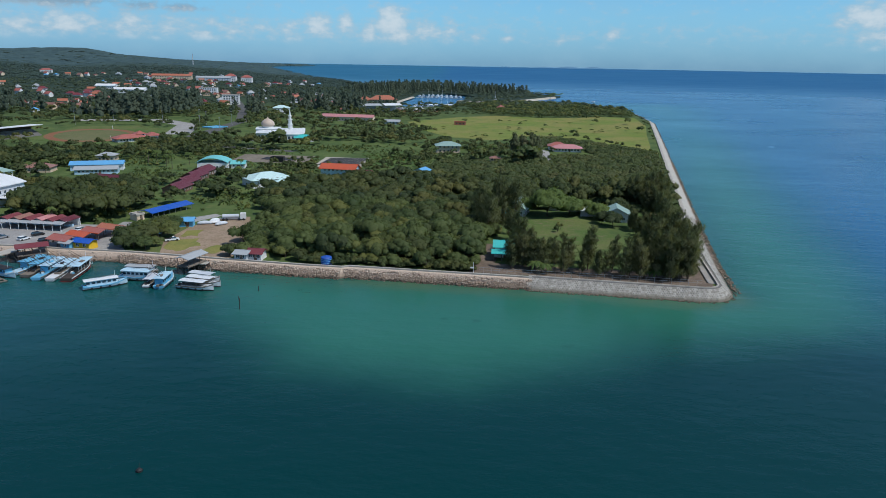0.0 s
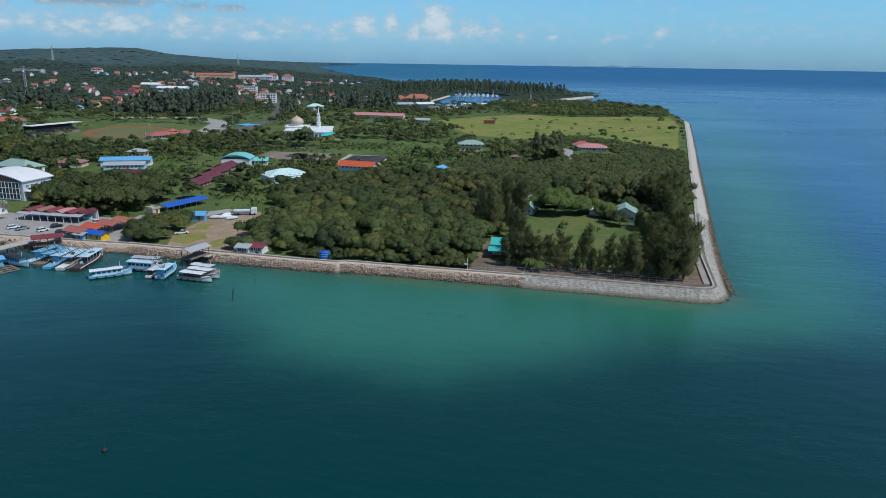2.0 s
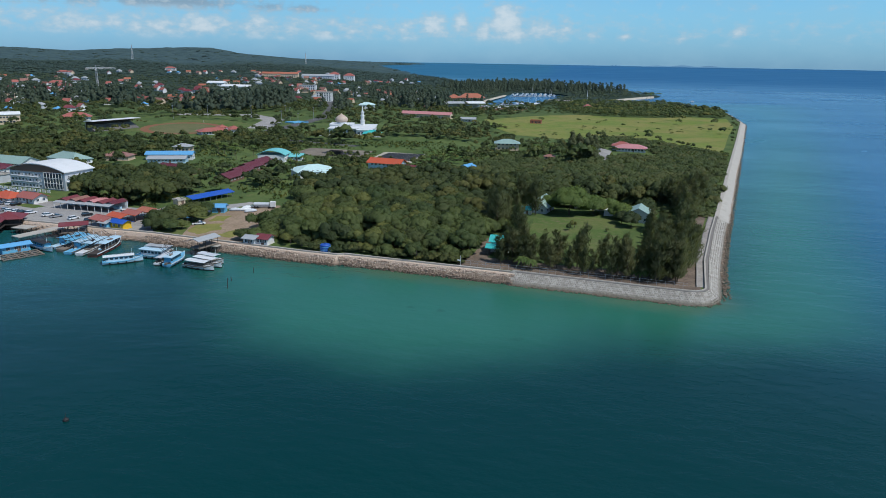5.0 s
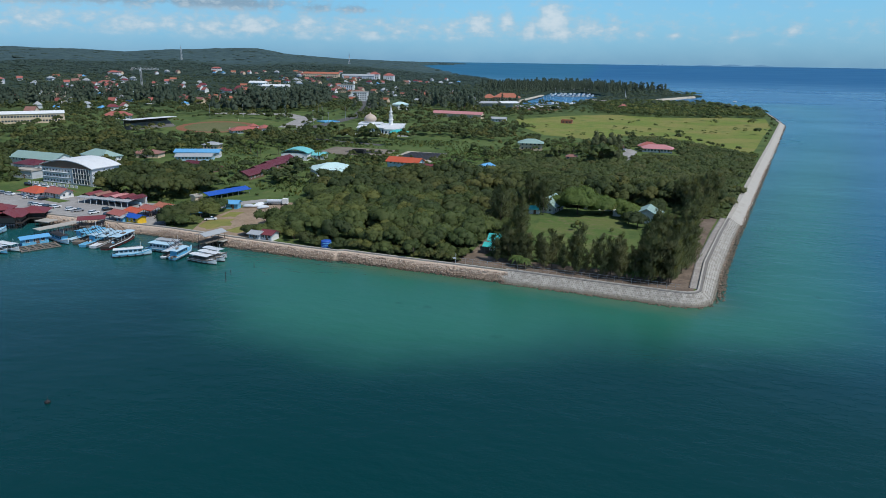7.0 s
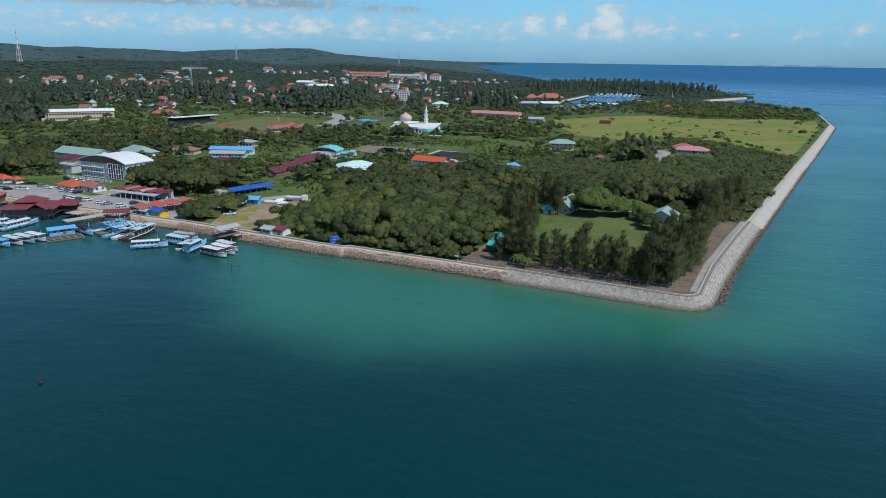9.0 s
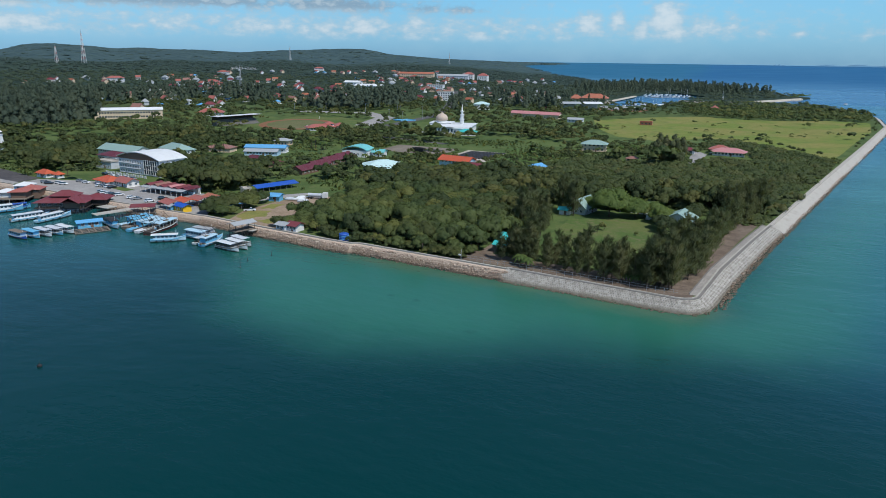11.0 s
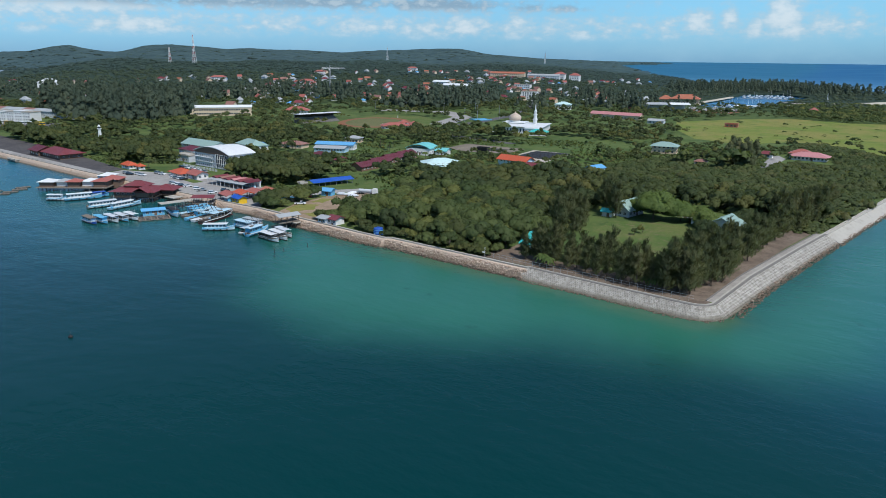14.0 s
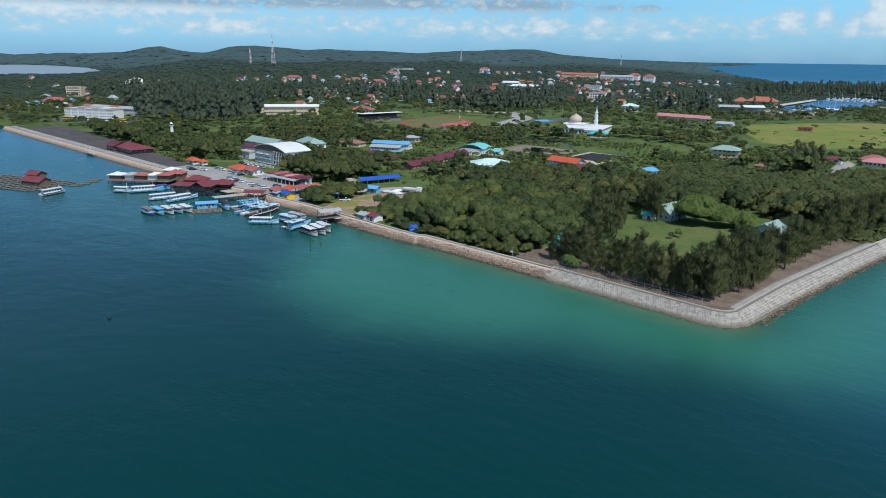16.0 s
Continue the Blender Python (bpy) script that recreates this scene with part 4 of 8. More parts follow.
def building(name, label, category, x, y, rot, w, d, h, roof, rise, rmat, wall="white", rows=(), nwin=4, sides="flr", door=True, over=0.7, group="", z=None, ww=1.3, wh=1.2, clear=True, rlabel=""):
    zz = float(height(x, y)) if z is None else z
    b = thing(name, pose(x, y, zz, 0, 0, rot), label, category, group)
    part("wall", walls(w, d, h, rise if roof == "gable" else 0), wall, b)
    make = {"gable": gable_roof, "hip": hip_roof, "barrel": barrel_roof}
    if roof == "flat":
        mb = MB().box(0, 0, h, w + over, d + over, 0.25)
        for cx, cy, sx, sy in ((0, -d / 2, w + over, 0.25), (0, d / 2, w + over, 0.25), (-w / 2, 0, 0.25, d), (w / 2, 0, 0.25, d)):
            mb.box(cx, cy, h + 0.25, sx, sy, 0.5)
        part("roof", mb, rmat, b, rlabel)
    else:
        part("roof", make[roof](w, d, h, rise, over), rmat, b, rlabel)
    for zr in rows:
        window_row(b, w, d, zr, nwin, ww, wh, sides)
    if door:
        dm = MB().box(0, -0.04, 0, 1.1, 0.12, 2.1)
        p = part("door", dm, "brown_panel", b)
        p.location = (w * 0.09, -d / 2, 0)
    if clear:
        claim(x, y, rot, w, d, 2.5 if y < 330 else 6.0)
    return b


def open_shed(name, label, category, x, y, rot, w, d, h, roof, rise, rmat, nx=4, post="steel", z=None, over=0.5, floor=None):
    """A roof on posts."""
    zz = float(height(x, y)) if z is None else z
    b = thing(name, pose(x, y, zz, 0, 0, rot), label, category)
    pm = MB().tube((0, 0, -0.3), (0, 0, h), 0.11, n=6).mesh("post", post)
    for i in range(nx):
        for s in (-1, 1):
            p = part("post", pm, None, b)
            p.location = ((-0.5 + i / (nx - 1)) * (w - 0.6), s * (d / 2 - 0.3), 0)
    part("roof", {"gable": gable_roof, "hip": hip_roof, "barrel": barrel_roof}[roof](w, d, h, rise, over), rmat, b)
    if floor:
        part("floor", MB().box(0, 0, -0.15, w, d, 0.2), floor, b)
    claim(x, y, rot, w, d, 1.5)
    return b


# civic hall with the arched roof
def civic_hall():
    w, d, h = 35.0, 17.0, 8.6
    x, y, rot = -215.4, 298.6, -8.7
    b = thing("civic_hall", pose(x, y, G, 0, 0, rot), "white three-storey civic hall with a curved pale roof", "hall")
    mb = walls(w, d, h)
    rad = ((w / 2) ** 2 + 3.2 ** 2) / (2 * 3.2)
    # arched gable walls under the roof
    for ys in (-d / 2, d / 2 - 0.4):
        top = [(-w / 2 + w * i / 14, h + 3.2 - rad + math.sqrt(rad * rad - (-w / 2 + w * i / 14) ** 2)) for i in range(15)]
        ring = [(a, c) for a, c in top] + [(w / 2, h - 0.2), (-w / 2, h - 0.2)]
        mb.loft([[(a, ys + 0.02 + t, c) for a, c in ring][::-1] for t in (0, 0.36)])
    part("wall", mb, "grey_white", b)
    part("roof", barrel_roof(w, d, h + 0.15, 3.3, 0.8, 0.35, 24), "r_white", b, "curved pale metal roof")
    fas = MB()
    ring = [(-w / 2 + w * i / 14, h + 3.1 - rad + math.sqrt(rad * rad - (-w / 2 + w * i / 14) ** 2)) for i in range(15)]
    rg = [(a, c) for a, c in ring] + [(w / 2 - 1, h - 0.4), (-w / 2 + 1, h - 0.4)]
    fas.loft([[(a, -d / 2 - 0.28 + t, c) for a, c in rg][::-1] for t in (0, 0.24)])
    part("fascia", fas, "brown_panel", b, "dark brown arched fascia")
    for zr in (0.7, 3.4, 6.0):
        for i in range(9):
            add_window(b, -w / 2 + 1.7 + i * 2.2, -d / 2 - 0.01, zr, 1.25, 1.35)
        bm_ = MB().box(-w / 2 + 9.4, -d / 2 - 0.3, zr - 0.35, 18, 0.6, 0.18)
        part("ledge", bm_, "white", b)
    # glazed stair block with mullions
    part("curtain_wall", MB().box(w / 2 - 7.2, -d / 2 - 0.1, 0.6, 11.4, 0.5, 7.8), "glass", b, "tall dark glass front")
    for i in range(7):
        part("mullion", MB().box(w / 2 - 12.8 + i * 1.87, -d / 2 - 0.42, 0.4, 0.22, 0.2, 8.2), "white", b)
    for k in range(4):
        part("transom", MB().box(w / 2 - 7.2, -d / 2 - 0.44, 0.6 + k * 2.55, 11.6, 0.16, 0.2), "white", b)
    for zr in (3.2, 5.7):
        for i in range(5):
            add_window(b, w / 2 + 0.01, -d / 2 + 2.6 + i * 2.8, zr, 1.6, 1.4, 90)
    part("canopy", MB().box(w / 2 + 3, -1, 4.2, 6.0, 14, 0.35), "r_white", b)
    for i in range(3):
        part("column", MB().tube((w / 2 + 5.6, -7 + i * 6, -0.3), (w / 2 + 5.6, -7 + i * 6, 4.2), 0.25), "white", b)
    # white garden fence in front
    for i in range(12):
        p = part("fence_panel", MB().box(0, 0, -0.2, 2.0, 0.25, 1.5), "white", b)
        p.location = (-w / 2 - 2 + i * 3.0, -d / 2 - 6.5, 0)
    claim(x, y, rot, w + 8, d + 12, 3)


civic_hall()
building("teal_roof_block", "long white school block with a mint green roof", "school", -274, 335, -8, 36, 13, 5.4, "gable", 2.8, "r_greygreen", "white", (1.0, 3.8), 14, "fr")
building("teal_roof_block", "white school wing with a mint green roof and white gable", "school", -247, 352, -20, 24, 12, 6.0, "hip", 3.2, "r_greygreen", "white", (1.0, 3.8), 8, "fr")
building("porch_block", "two-storey white block with a dark red roof", "building", -258, 312, -8, 16, 11, 6.0, "hip", 2.0, "r_maroon", "white", (0.9, 3.6), 5, "fr")
building("entrance_block", "low white entrance block with open bays", "building", -251, 301, -8, 14, 7, 4.0, "flat", 0, "concrete", "grey_white", (0.9,), 5, "f")

# car park kiosks
building("kiosk", "open kiosk with an orange hipped roof", "kiosk", -208.5, 262.5, -15, 12.5, 8.5, 2.6, "hip", 1.7, "r_orange", "white", (0.8,), 4, "fr", over=1.3)
building("kiosk", "white kiosk with a coral red roof", "kiosk", -196, 262, -15, 10.5, 6.5, 2.7, "gable", 1.5, "r_coral", "white", (0.9,), 4, "fr", over=1.0)
building("ticket_booth", "small white booth with an orange tiled roof", "kiosk", -255, 263, -10, 9, 5, 2.6, "hip", 1.6, "r_orange", "white", (0.8,), 3, "fr", over=0.8)
building("guard_hut", "tiny white hut with an orange roof", "hut", -246, 263.5, -10, 4, 3.5, 2.4, "hip", 1.2, "r_orange", "white", (0.9,), 1, "fr")
area("kiosk_lawn", [(-200, 254), (-186, 250), (-184, 255), (-196, 258)], "lawn", "small lawn before the kiosk", "lawn", 0.10, False)


def food_court():
    x, y, rot, w, d = -163.5, 257.0, -6, 29, 11
    b = thing("food_court", pose(x, y, G, 0, 0, rot), "open food court with grey eaves and maroon roofs", "food court")
    eaves = MB()
    eaves.loft([[(-w / 2, -d / 2 - 0.4, 2.6), (-w / 2, -d / 2 - 0.4, 2.72), (-w / 2, -2.4, 3.3), (-w / 2, -2.4, 3.18)], [(w / 2, -d / 2 - 0.4, 2.6), (w / 2, -d / 2 - 0.4, 2.72), (w / 2, -2.4, 3.3), (w / 2, -2.4, 3.18)]])
    part("lean_to_roof", eaves, "r_grey", b, "grey metal eaves")
    for i in range(6):
        g = part("roof", gable_roof(8.4, 4.6, 3.1, 0.8, 0.25), ("r_red", "r_rust", "r_red", "r_pink", "r_red", "r_maroon")[i], b, "faded sheet roof")
        g.matrix_local = pose(-w / 2 + 2.6 + i * 4.75, 0.9 + 0.5 * (i % 2), 0, 0, 0, 90)
    for i in range(9):
        for s in (-d / 2 - 0.2, 4.6):
            p = part("post", MB().tube((0, 0, -0.2), (0, 0, 2.8), 0.1, n=6), "white", b)
            p.location = (-w / 2 + 0.6 + i * (w - 1.2) / 8, s, 0)
    part("back_wall", MB().box(0, 5.0, 0, w, 0.3, 3.0), "white", b)
    for i in range(6):
        part("counter", MB().box(-w / 2 + 3 + i * 4.6, 2.4, 0, 3.6, 1.0, 1.1), "paleblue", b)
        part("awning", MB().box(-w / 2 + 3 + i * 4.6, 5.9, 2.2, 3.8, 2.0, 0.1), "r_blue" if i % 2 else "r_grey", b)
    claim(x, y, rot, w, d + 4)


food_court()


def market_stalls():
    for i, (x, y, w, d, mat, lab) in enumerate([(-138, 230.5, 8.5, 6.5, "r_coral", "orange-red"), (-135, 236, 8.5, 6.5, "r_orange", "faded orange"), (-132.5, 242, 8.5, 6.5, "r_coral", "orange-red"), (-130, 248, 8, 6, "r_brick", "brick red")]):
        open_shed("market_stall", f"market stall with a {lab} sheet roof", "stall", x, y, -20, w, d, 2.7, "gable", 1.0, mat, 3, "wood", floor="concrete_dark")
    building("yellow_shop", "small yellow shop with a blue lean-to roof", "shop", -129.2, 227.8, -15, 6.5, 4, 2.6, "gable", 0.7, "r_blue", "yellow", (0.9,), 2, "f", door=False)
    building("blue_shop", "small blue and white shop stall", "shop", -134.8, 226.8, -15, 3.6, 2.6, 2.3, "gable", 0.5, "r_grey", "lightblue", (0.8,), 1, "f", door=False)
    open_shed("tarpaulin_stall", "stall under a blue tarpaulin roof", "stall", -113, 239, -20, 6, 7, 2.4, "gable", 0.7, "r_sky", 3, "wood")
    open_shed("tarpaulin_stall", "stall under a pale grey roof", "stall", -112, 246, -20, 5, 5, 2.4, "gable", 0.6, "r_grey", 3, "wood")


market_stalls()


def stilts(owner, w, d, z0, z1, nx, ny, mat="dark_wood", r=0.16):
    pm = MB().tube((0, 0, z0), (0, 0, z1), r, n=6, caps=False).mesh("stilt", mat)
    for i in range(nx):
        for j in range(ny):
            if 0 < i < nx - 1 and 0 < j < ny - 1:
                continue
            p = part("stilt", pm, None, owner)
            p.location = ((-0.5 + i / (nx - 1)) * w * 0.96, (-0.5 + j / (ny - 1)) * d * 0.94, 0)


def stilt_restaurant():
    x, y, rot = -184.0, 217.0, 28
    b = thing("stilt_restaurant", pose(x, y, 0, 0, 0, rot), "dark timber restaurant on stilts with maroon roofs", "restaurant")
    w, d = 20, 15
    stilts(b, w, d, -2.5, 2.6, 11, 6)
    part("deck", MB().box(0, 0, 2.2, w + 1, d + 1, 0.45), "dark_wood", b)
    part("wall", MB().box(0, 0, 2.6, w - 1.5, d - 1.5, 2.4), "brown_panel", b)
    part("roof", hip_roof(w, d, 5.1, 2.0, 1.1, ridge=4.5), "r_red", b)
    part("upper_wall", MB().box(-1, 0, 6.2, 9, 5.5, 1.3), "brown_panel", b)
    part("upper_roof", hip_roof(10, 6.5, 7.3, 1.7, 0.8), "r_red", b)
    g = part("gable_porch", gable_roof(7, 7, 5.2, 2.0, 0.5), "r_red", b)
    g.matrix_local = pose(5, -6.6, 0, 0, 0, 90)
    part("porch_wall", MB().box(5, -6.2, 2.6, 6, 4, 2.7), "brown_panel", b)
    part("side_wing", hip_roof(10, 9, 4.8, 1.8, 0.8), "r_red", b).location = (11, 5, 0)
    part("side_wall", MB().box(11, 5, 2.6, 8.4, 7.4, 2.2), "dark_wood", b)
    part("side_deck", MB().box(11, 5, 2.2, 10, 9, 0.4), "dark_wood", b)
    for i in range(16):
        p = part("baluster", MB().box(0, 0, 2.6, 0.12, 0.12, 1.1), "wood", b)
        p.location = (-w / 2 + 0.3 + i * (w - 0.6) / 15, -d / 2 - 0.3, 0)
    part("rail", MB().box(0, -d / 2 - 0.3, 3.7, w, 0.14, 0.12), "wood", b)
    for i in range(6):
        add_window(b, -w / 2 + 3.0 + i * 2.4, -d / 2 + 0.74, 3.2, 1.5, 1.2)


stilt_restaurant()


def floating_group():
    """Restaurant platform with several small roofs by the quay."""
    b = thing("floating_restaurant", pose(-231, 215, 0, 0, 0, 32), "timber platform restaurant with red and white roofs", "restaurant")
    stilts(b, 34, 11, -2.5, 1.9, 10, 4)
    part("deck", MB().box(0, 0, 1.7, 35, 12, 0.35), "wood", b)
    for i, (lx, ly, w, d, h, mat) in enumerate([(-13, -1, 8, 7, 4.6, "r_white"), (-6, 1, 7, 7, 4.3, "r_grey"), (0.5, -1.5, 7, 6.5, 4.8, "r_coral"), (7, 1.5, 8, 7, 4.5, "r_white"), (13.5, -0.5, 7.5, 8, 5.0, "r_coral")]):
        part("roof", hip_roof(w, d, h, 1.3, 0.4), mat, b).location = (lx, ly, 0)
        part("cabin", MB().box(lx, ly, 2.0, w - 1.2, d - 1.2, h - 1.9), "white" if i % 2 else "brown_panel", b)
    building("quay_stall", "quay stall with an orange roof and brown front", "stall", -222, 229.5, 30, 9, 8, 3.6, "hip", 1.6, "r_coral", "brown_panel", (2.6,), 3, "f", z=1.2, clear=False)
    building("quay_stall", "quay stall with a pale grey roof", "stall", -231.5, 233, 30, 7, 7, 4.0, "hip", 1.3, "r_white", "paleblue", (2.4,), 2, "f", z=1.2, clear=False)
    b2 = thing("quay_platform", pose(-226, 229, 0, 0, 0, 30), "timber stilt platform under the quay stalls", "platform")
    stilts(b2, 20, 9, -2.5, 1.2, 7, 3)
    part("deck", MB().box(0, 0, 0.95, 21, 10, 0.3), "wood", b2)


floating_group()
building("red_hall", "low open hall with a large maroon roof", "hall", -332, 269, -9, 30, 14, 3.6, "hip", 2.4, "r_red", "brown_panel", (0.9,), 9, "fr", over=1.8)
building("red_hall_annex", "annex with a maroon gabled roof", "hall", -350, 268, -9, 13, 11, 3.6, "gable", 2.2, "r_maroon", "brown_panel", (0.9,), 4, "fr", over=1.2)
building("jetty_steps", "small landing stage of pale concrete", "landing", -352, 250.5, -9, 12, 4, 0.3, "flat", 0, "concrete", "concrete_dark", (), door=False, z=1.0, clear=False)


def light_tower():
    b = thing("light_tower", pose(-374, 325, G, 0, 0, 0), "white round tower on a tiled base", "tower")
    part("base", MB().lathe(0, 0, [(3.4, -0.5), (3.4, 2.4), (3.0, 2.6)], 8), "white", b)
    part("base_roof", MB().lathe(0, 0, [(4.4, 2.5), (4.4, 2.7), (1.2, 4.4)], 8), "r_brick", b)
    part("shaft", MB().lathe(0, 0, [(1.35, 3.6), (1.0, 10.5)], 14), "white", b, smooth=False)
    part("gallery", MB().lathe(0, 0, [(1.6, 10.5), (1.6, 10.9)], 14), "white", b)
    part("lantern", MB().lathe(0, 0, [(0.9, 10.9), (0.9, 12.3)], 10), "glass", b)
    part("cap", MB().lathe(0, 0, [(1.15, 12.3), (0.8, 13.0), (0.05, 13.6)], 10), "white", b)
    claim(-368, 318, 0, 26, 30)


light_tower()

# the blue-roofed shed and the maroon terraces
open_shed("blue_shed", "long open shed with a bright blue roof", "shed", -125.5, 287, 68, 23, 7.5, 2.2, "gable", 0.9, "r_blue", 8)
building("cream_store", "small cream store at the shed's end", "store", -131.5, 272.5, 64, 3.5, 4, 2.2, "flat", 0, "concrete", "cream", (), door=True)
building("maroon_house", "bungalow with a dark maroon roof", "house", -181, 350, -15, 26, 11, 2.9, "hip", 2.6, "r_maroon", "brown_panel", (0.9,), 8, "f", over=1.2)
for i, (x, y) in enumerate([(-140, 336), (-142, 353), (-144, 370), (-145, 386)]):
    building("maroon_terrace", "terrace house with a dark maroon gabled roof", "house", x, y, 86, 15.0, 8.5, 2.6 + 0.2 * i, "gable", 2.0, "r_maroon", "brown_panel", (0.9,), 4, "f", group="maroon terrace", over=0.6)
building("blue_roof_store", "long workshop with a pale grey-blue roof", "workshop", -206, 386, 18, 22, 9, 2.8, "gable", 1.2, "r_grey", "paleblue", (1.2,), 9, "f")
building("blue_roof_store", "workshop with a bright blue roof", "workshop", -220, 397, 18, 12, 9, 3.6, "gable", 1.4, "r_sky", "paleblue", (1.2,), 5, "fr")
building("blue_roof_store", "taller workshop with a blue roof", "workshop", -206, 401, 18, 15, 8, 3.6, "gable", 1.5, "r_sky", "white", (1.2,), 6, "fr")
building("brown_house", "low house with a rust brown roof", "house", -242, 388, 10, 18, 10, 3.0, "hip", 2.0, "r_rust", "cream", (0.9,), 4, "f")
building("beige_house", "beige house with a grey hipped roof", "house", -226, 438, 10, 11, 8, 3.6, "hip", 1.6, "r_grey", "cream", (0.9,), 4, "fr")
building("green_fence_store", "low store with a teal green roof", "store", -190, 310, -5, 18, 6, 2.4, "gable", 0.8, "r_turq", "grey_white", (), door=True)
building("small_house", "small house with a blue sheet roof", "house", -262, 372, 5, 10, 7, 2.8, "gable", 1.4, "r_sky", "white", (0.8,), 3, "f")
building("barrel_hall", "hall with a turquoise barrel roof", "hall", -148, 412, 8, 17, 14, 4.4, "barrel", 2.6, "r_teal", "white", (1.4,), 5, "fr")
building("barrel_annex", "low annex with a turquoise roof", "hall", -135, 418, 8, 8, 8, 2.8, "gable", 1.5, "r_teal", "white", (1.2,), 3, "f")
building("mint_hall", "large white hall with a pale mint roof", "hall", -102, 360, 38, 21, 15, 4.4, "hip", 2.6, "r_mint", "white", (1.0, 3.6), 7, "fr", over=1.2)
building("mint_annex", "low white annex with a mint roof", "hall", -92, 350, 38, 9, 7, 3.2, "hip", 1.6, "r_mint", "white", (1.0,), 3, "fr")
building("orange_roof_house", "two-storey house with a vivid orange roof", "house", -68.5, 392, -10, 20, 9, 5.2, "gable", 2.0, "r_orange", "paleblue", (0.9, 3.6), 7, "fr", over=1.0)
building("orange_annex", "annex with dark red and blue lean-to roofs", "house", -54, 386, -10, 8, 7, 3.4, "gable", 1.4, "r_red", "paleblue", (0.9,), 3, "fr")
building("blue_lean_to", "low store with a blue sheet roof", "store", -54, 379, -10, 8, 4, 2.4, "gable", 0.7, "r_sky", "white", (), door=True)
building("small_blue_store", "small store with a pale blue roof", "store", -22, 402, 70, 9, 7, 3.0, "gable", 1.4, "r_sky", "white", (0.9,), 2, "f")


def nursery_beds():
    for i in range(12):
        solid("planting_bed", MB().box(-88 + i * 2.15, 452, G + 0.03, 1.6, 34, 0.25, -4), "black", "long planting bed under black sheeting", "bed", group="planting beds")
    solid("plastic_cover", MB().box(-120, 460, G + 0.05, 24, 12, 0.12, -6), "black", "dark plastic sheet spread on the gravel lot", "sheet")
    building("lot_container", "dark container shed on the gravel lot", "container", -118, 445, -5, 8, 3.2, 2.8, "flat", 0, "black", "black", (), door=False)


nursery_beds()


def mosque():
    x, y, rot = -154, 598, 12
    b = thing("mosque", pose(x, y, G, 0, 0, rot), "white mosque with a bronze dome and slender minaret", "mosque")
    part("prayer_hall", walls(38, 44, 5.2), "white", b)
    part("roof", hip_roof(38, 44, 5.2, 0.9, 1.2, ridge=12), "r_white", b)
    part("upper_hall", walls(20, 20, 6.6), "white", b).location = (-11, 8, 0)
    part("upper_roof", MB().box(-11, 8, 6.6, 21, 21, 0.3), "r_white", b)
    dx, dy = -11.5, 8.5
    part("drum", MB().lathe(dx, dy, [(4.6, 6.8), (4.6, 8.2)], 20), "white", b)
    part("dome", MB().lathe(dx, dy, [(4.7, 8.2), (5.6, 9.3), (5.8, 10.4), (5.3, 11.8), (4.0, 13.2), (2.3, 14.2), (0.8, 14.9), (0.12, 16.2)], 24), "gold", b, "bronze onion dome", smooth=True)
    mx, my = 7.5, 7.3
    mn = part("minaret", MB().lathe(mx, my, [(1.9, -0.5), (1.9, 9.5), (1.5, 9.6), (1.5, 14.0)], 12), "white", b, "white minaret with stacked galleries")
    for gz, gr in ((9.3, 2.5), (13.6, 2.2), (16.6, 1.7)):
        part("gallery", MB().lathe(mx, my, [(gr * 0.8, gz), (gr, gz + 0.25), (gr, gz + 0.8)], 12), "white", mn)
    part("spire", MB().lathe(mx, my, [(1.15, 14.0), (1.0, 17.4), (0.75, 18.2), (0.06, 24.0)], 12), "white", mn)
    part("porch", walls(13, 8, 4.6), "white", b).location = (12, -25.5, 0)
    for i in range(4):
        part("porch_arch", MB().box(7.2 + i * 3.2, -29.56, 0, 2.0, 0.2, 3.2), "glass", b)
    part("porch_roof", MB().box(12, -25.5, 4.6, 14, 9, 0.5), "white", b)
    for i in range(9):
        part("arch_window", MB().box(-17 + i * 2.9, -22.05, 0.9, 1.3, 0.2, 2.9), "glass", b)
    for i in range(9):
        part("arch_window", MB().box(-19.05, -18 + i * 4.4, 0.9, 0.2, 1.3, 2.9), "glass", b)
    part("parapet", MB().box(-6, -22.2, 4.7, 26, 0.5, 0.9), "white", b)
    part("forecourt_wall", MB().box(-4, -33, -0.3, 52, 0.4, 1.9), "white", b)
    claim(x, y - 4, rot, 46, 66)
    building("green_pavilion", "pavilion with a deep green roof", "pavilion", -128, 568, 12, 15, 10, 3.2, "hip", 2.2, "r_turq", "white", (0.9,), 4, "f")


mosque()


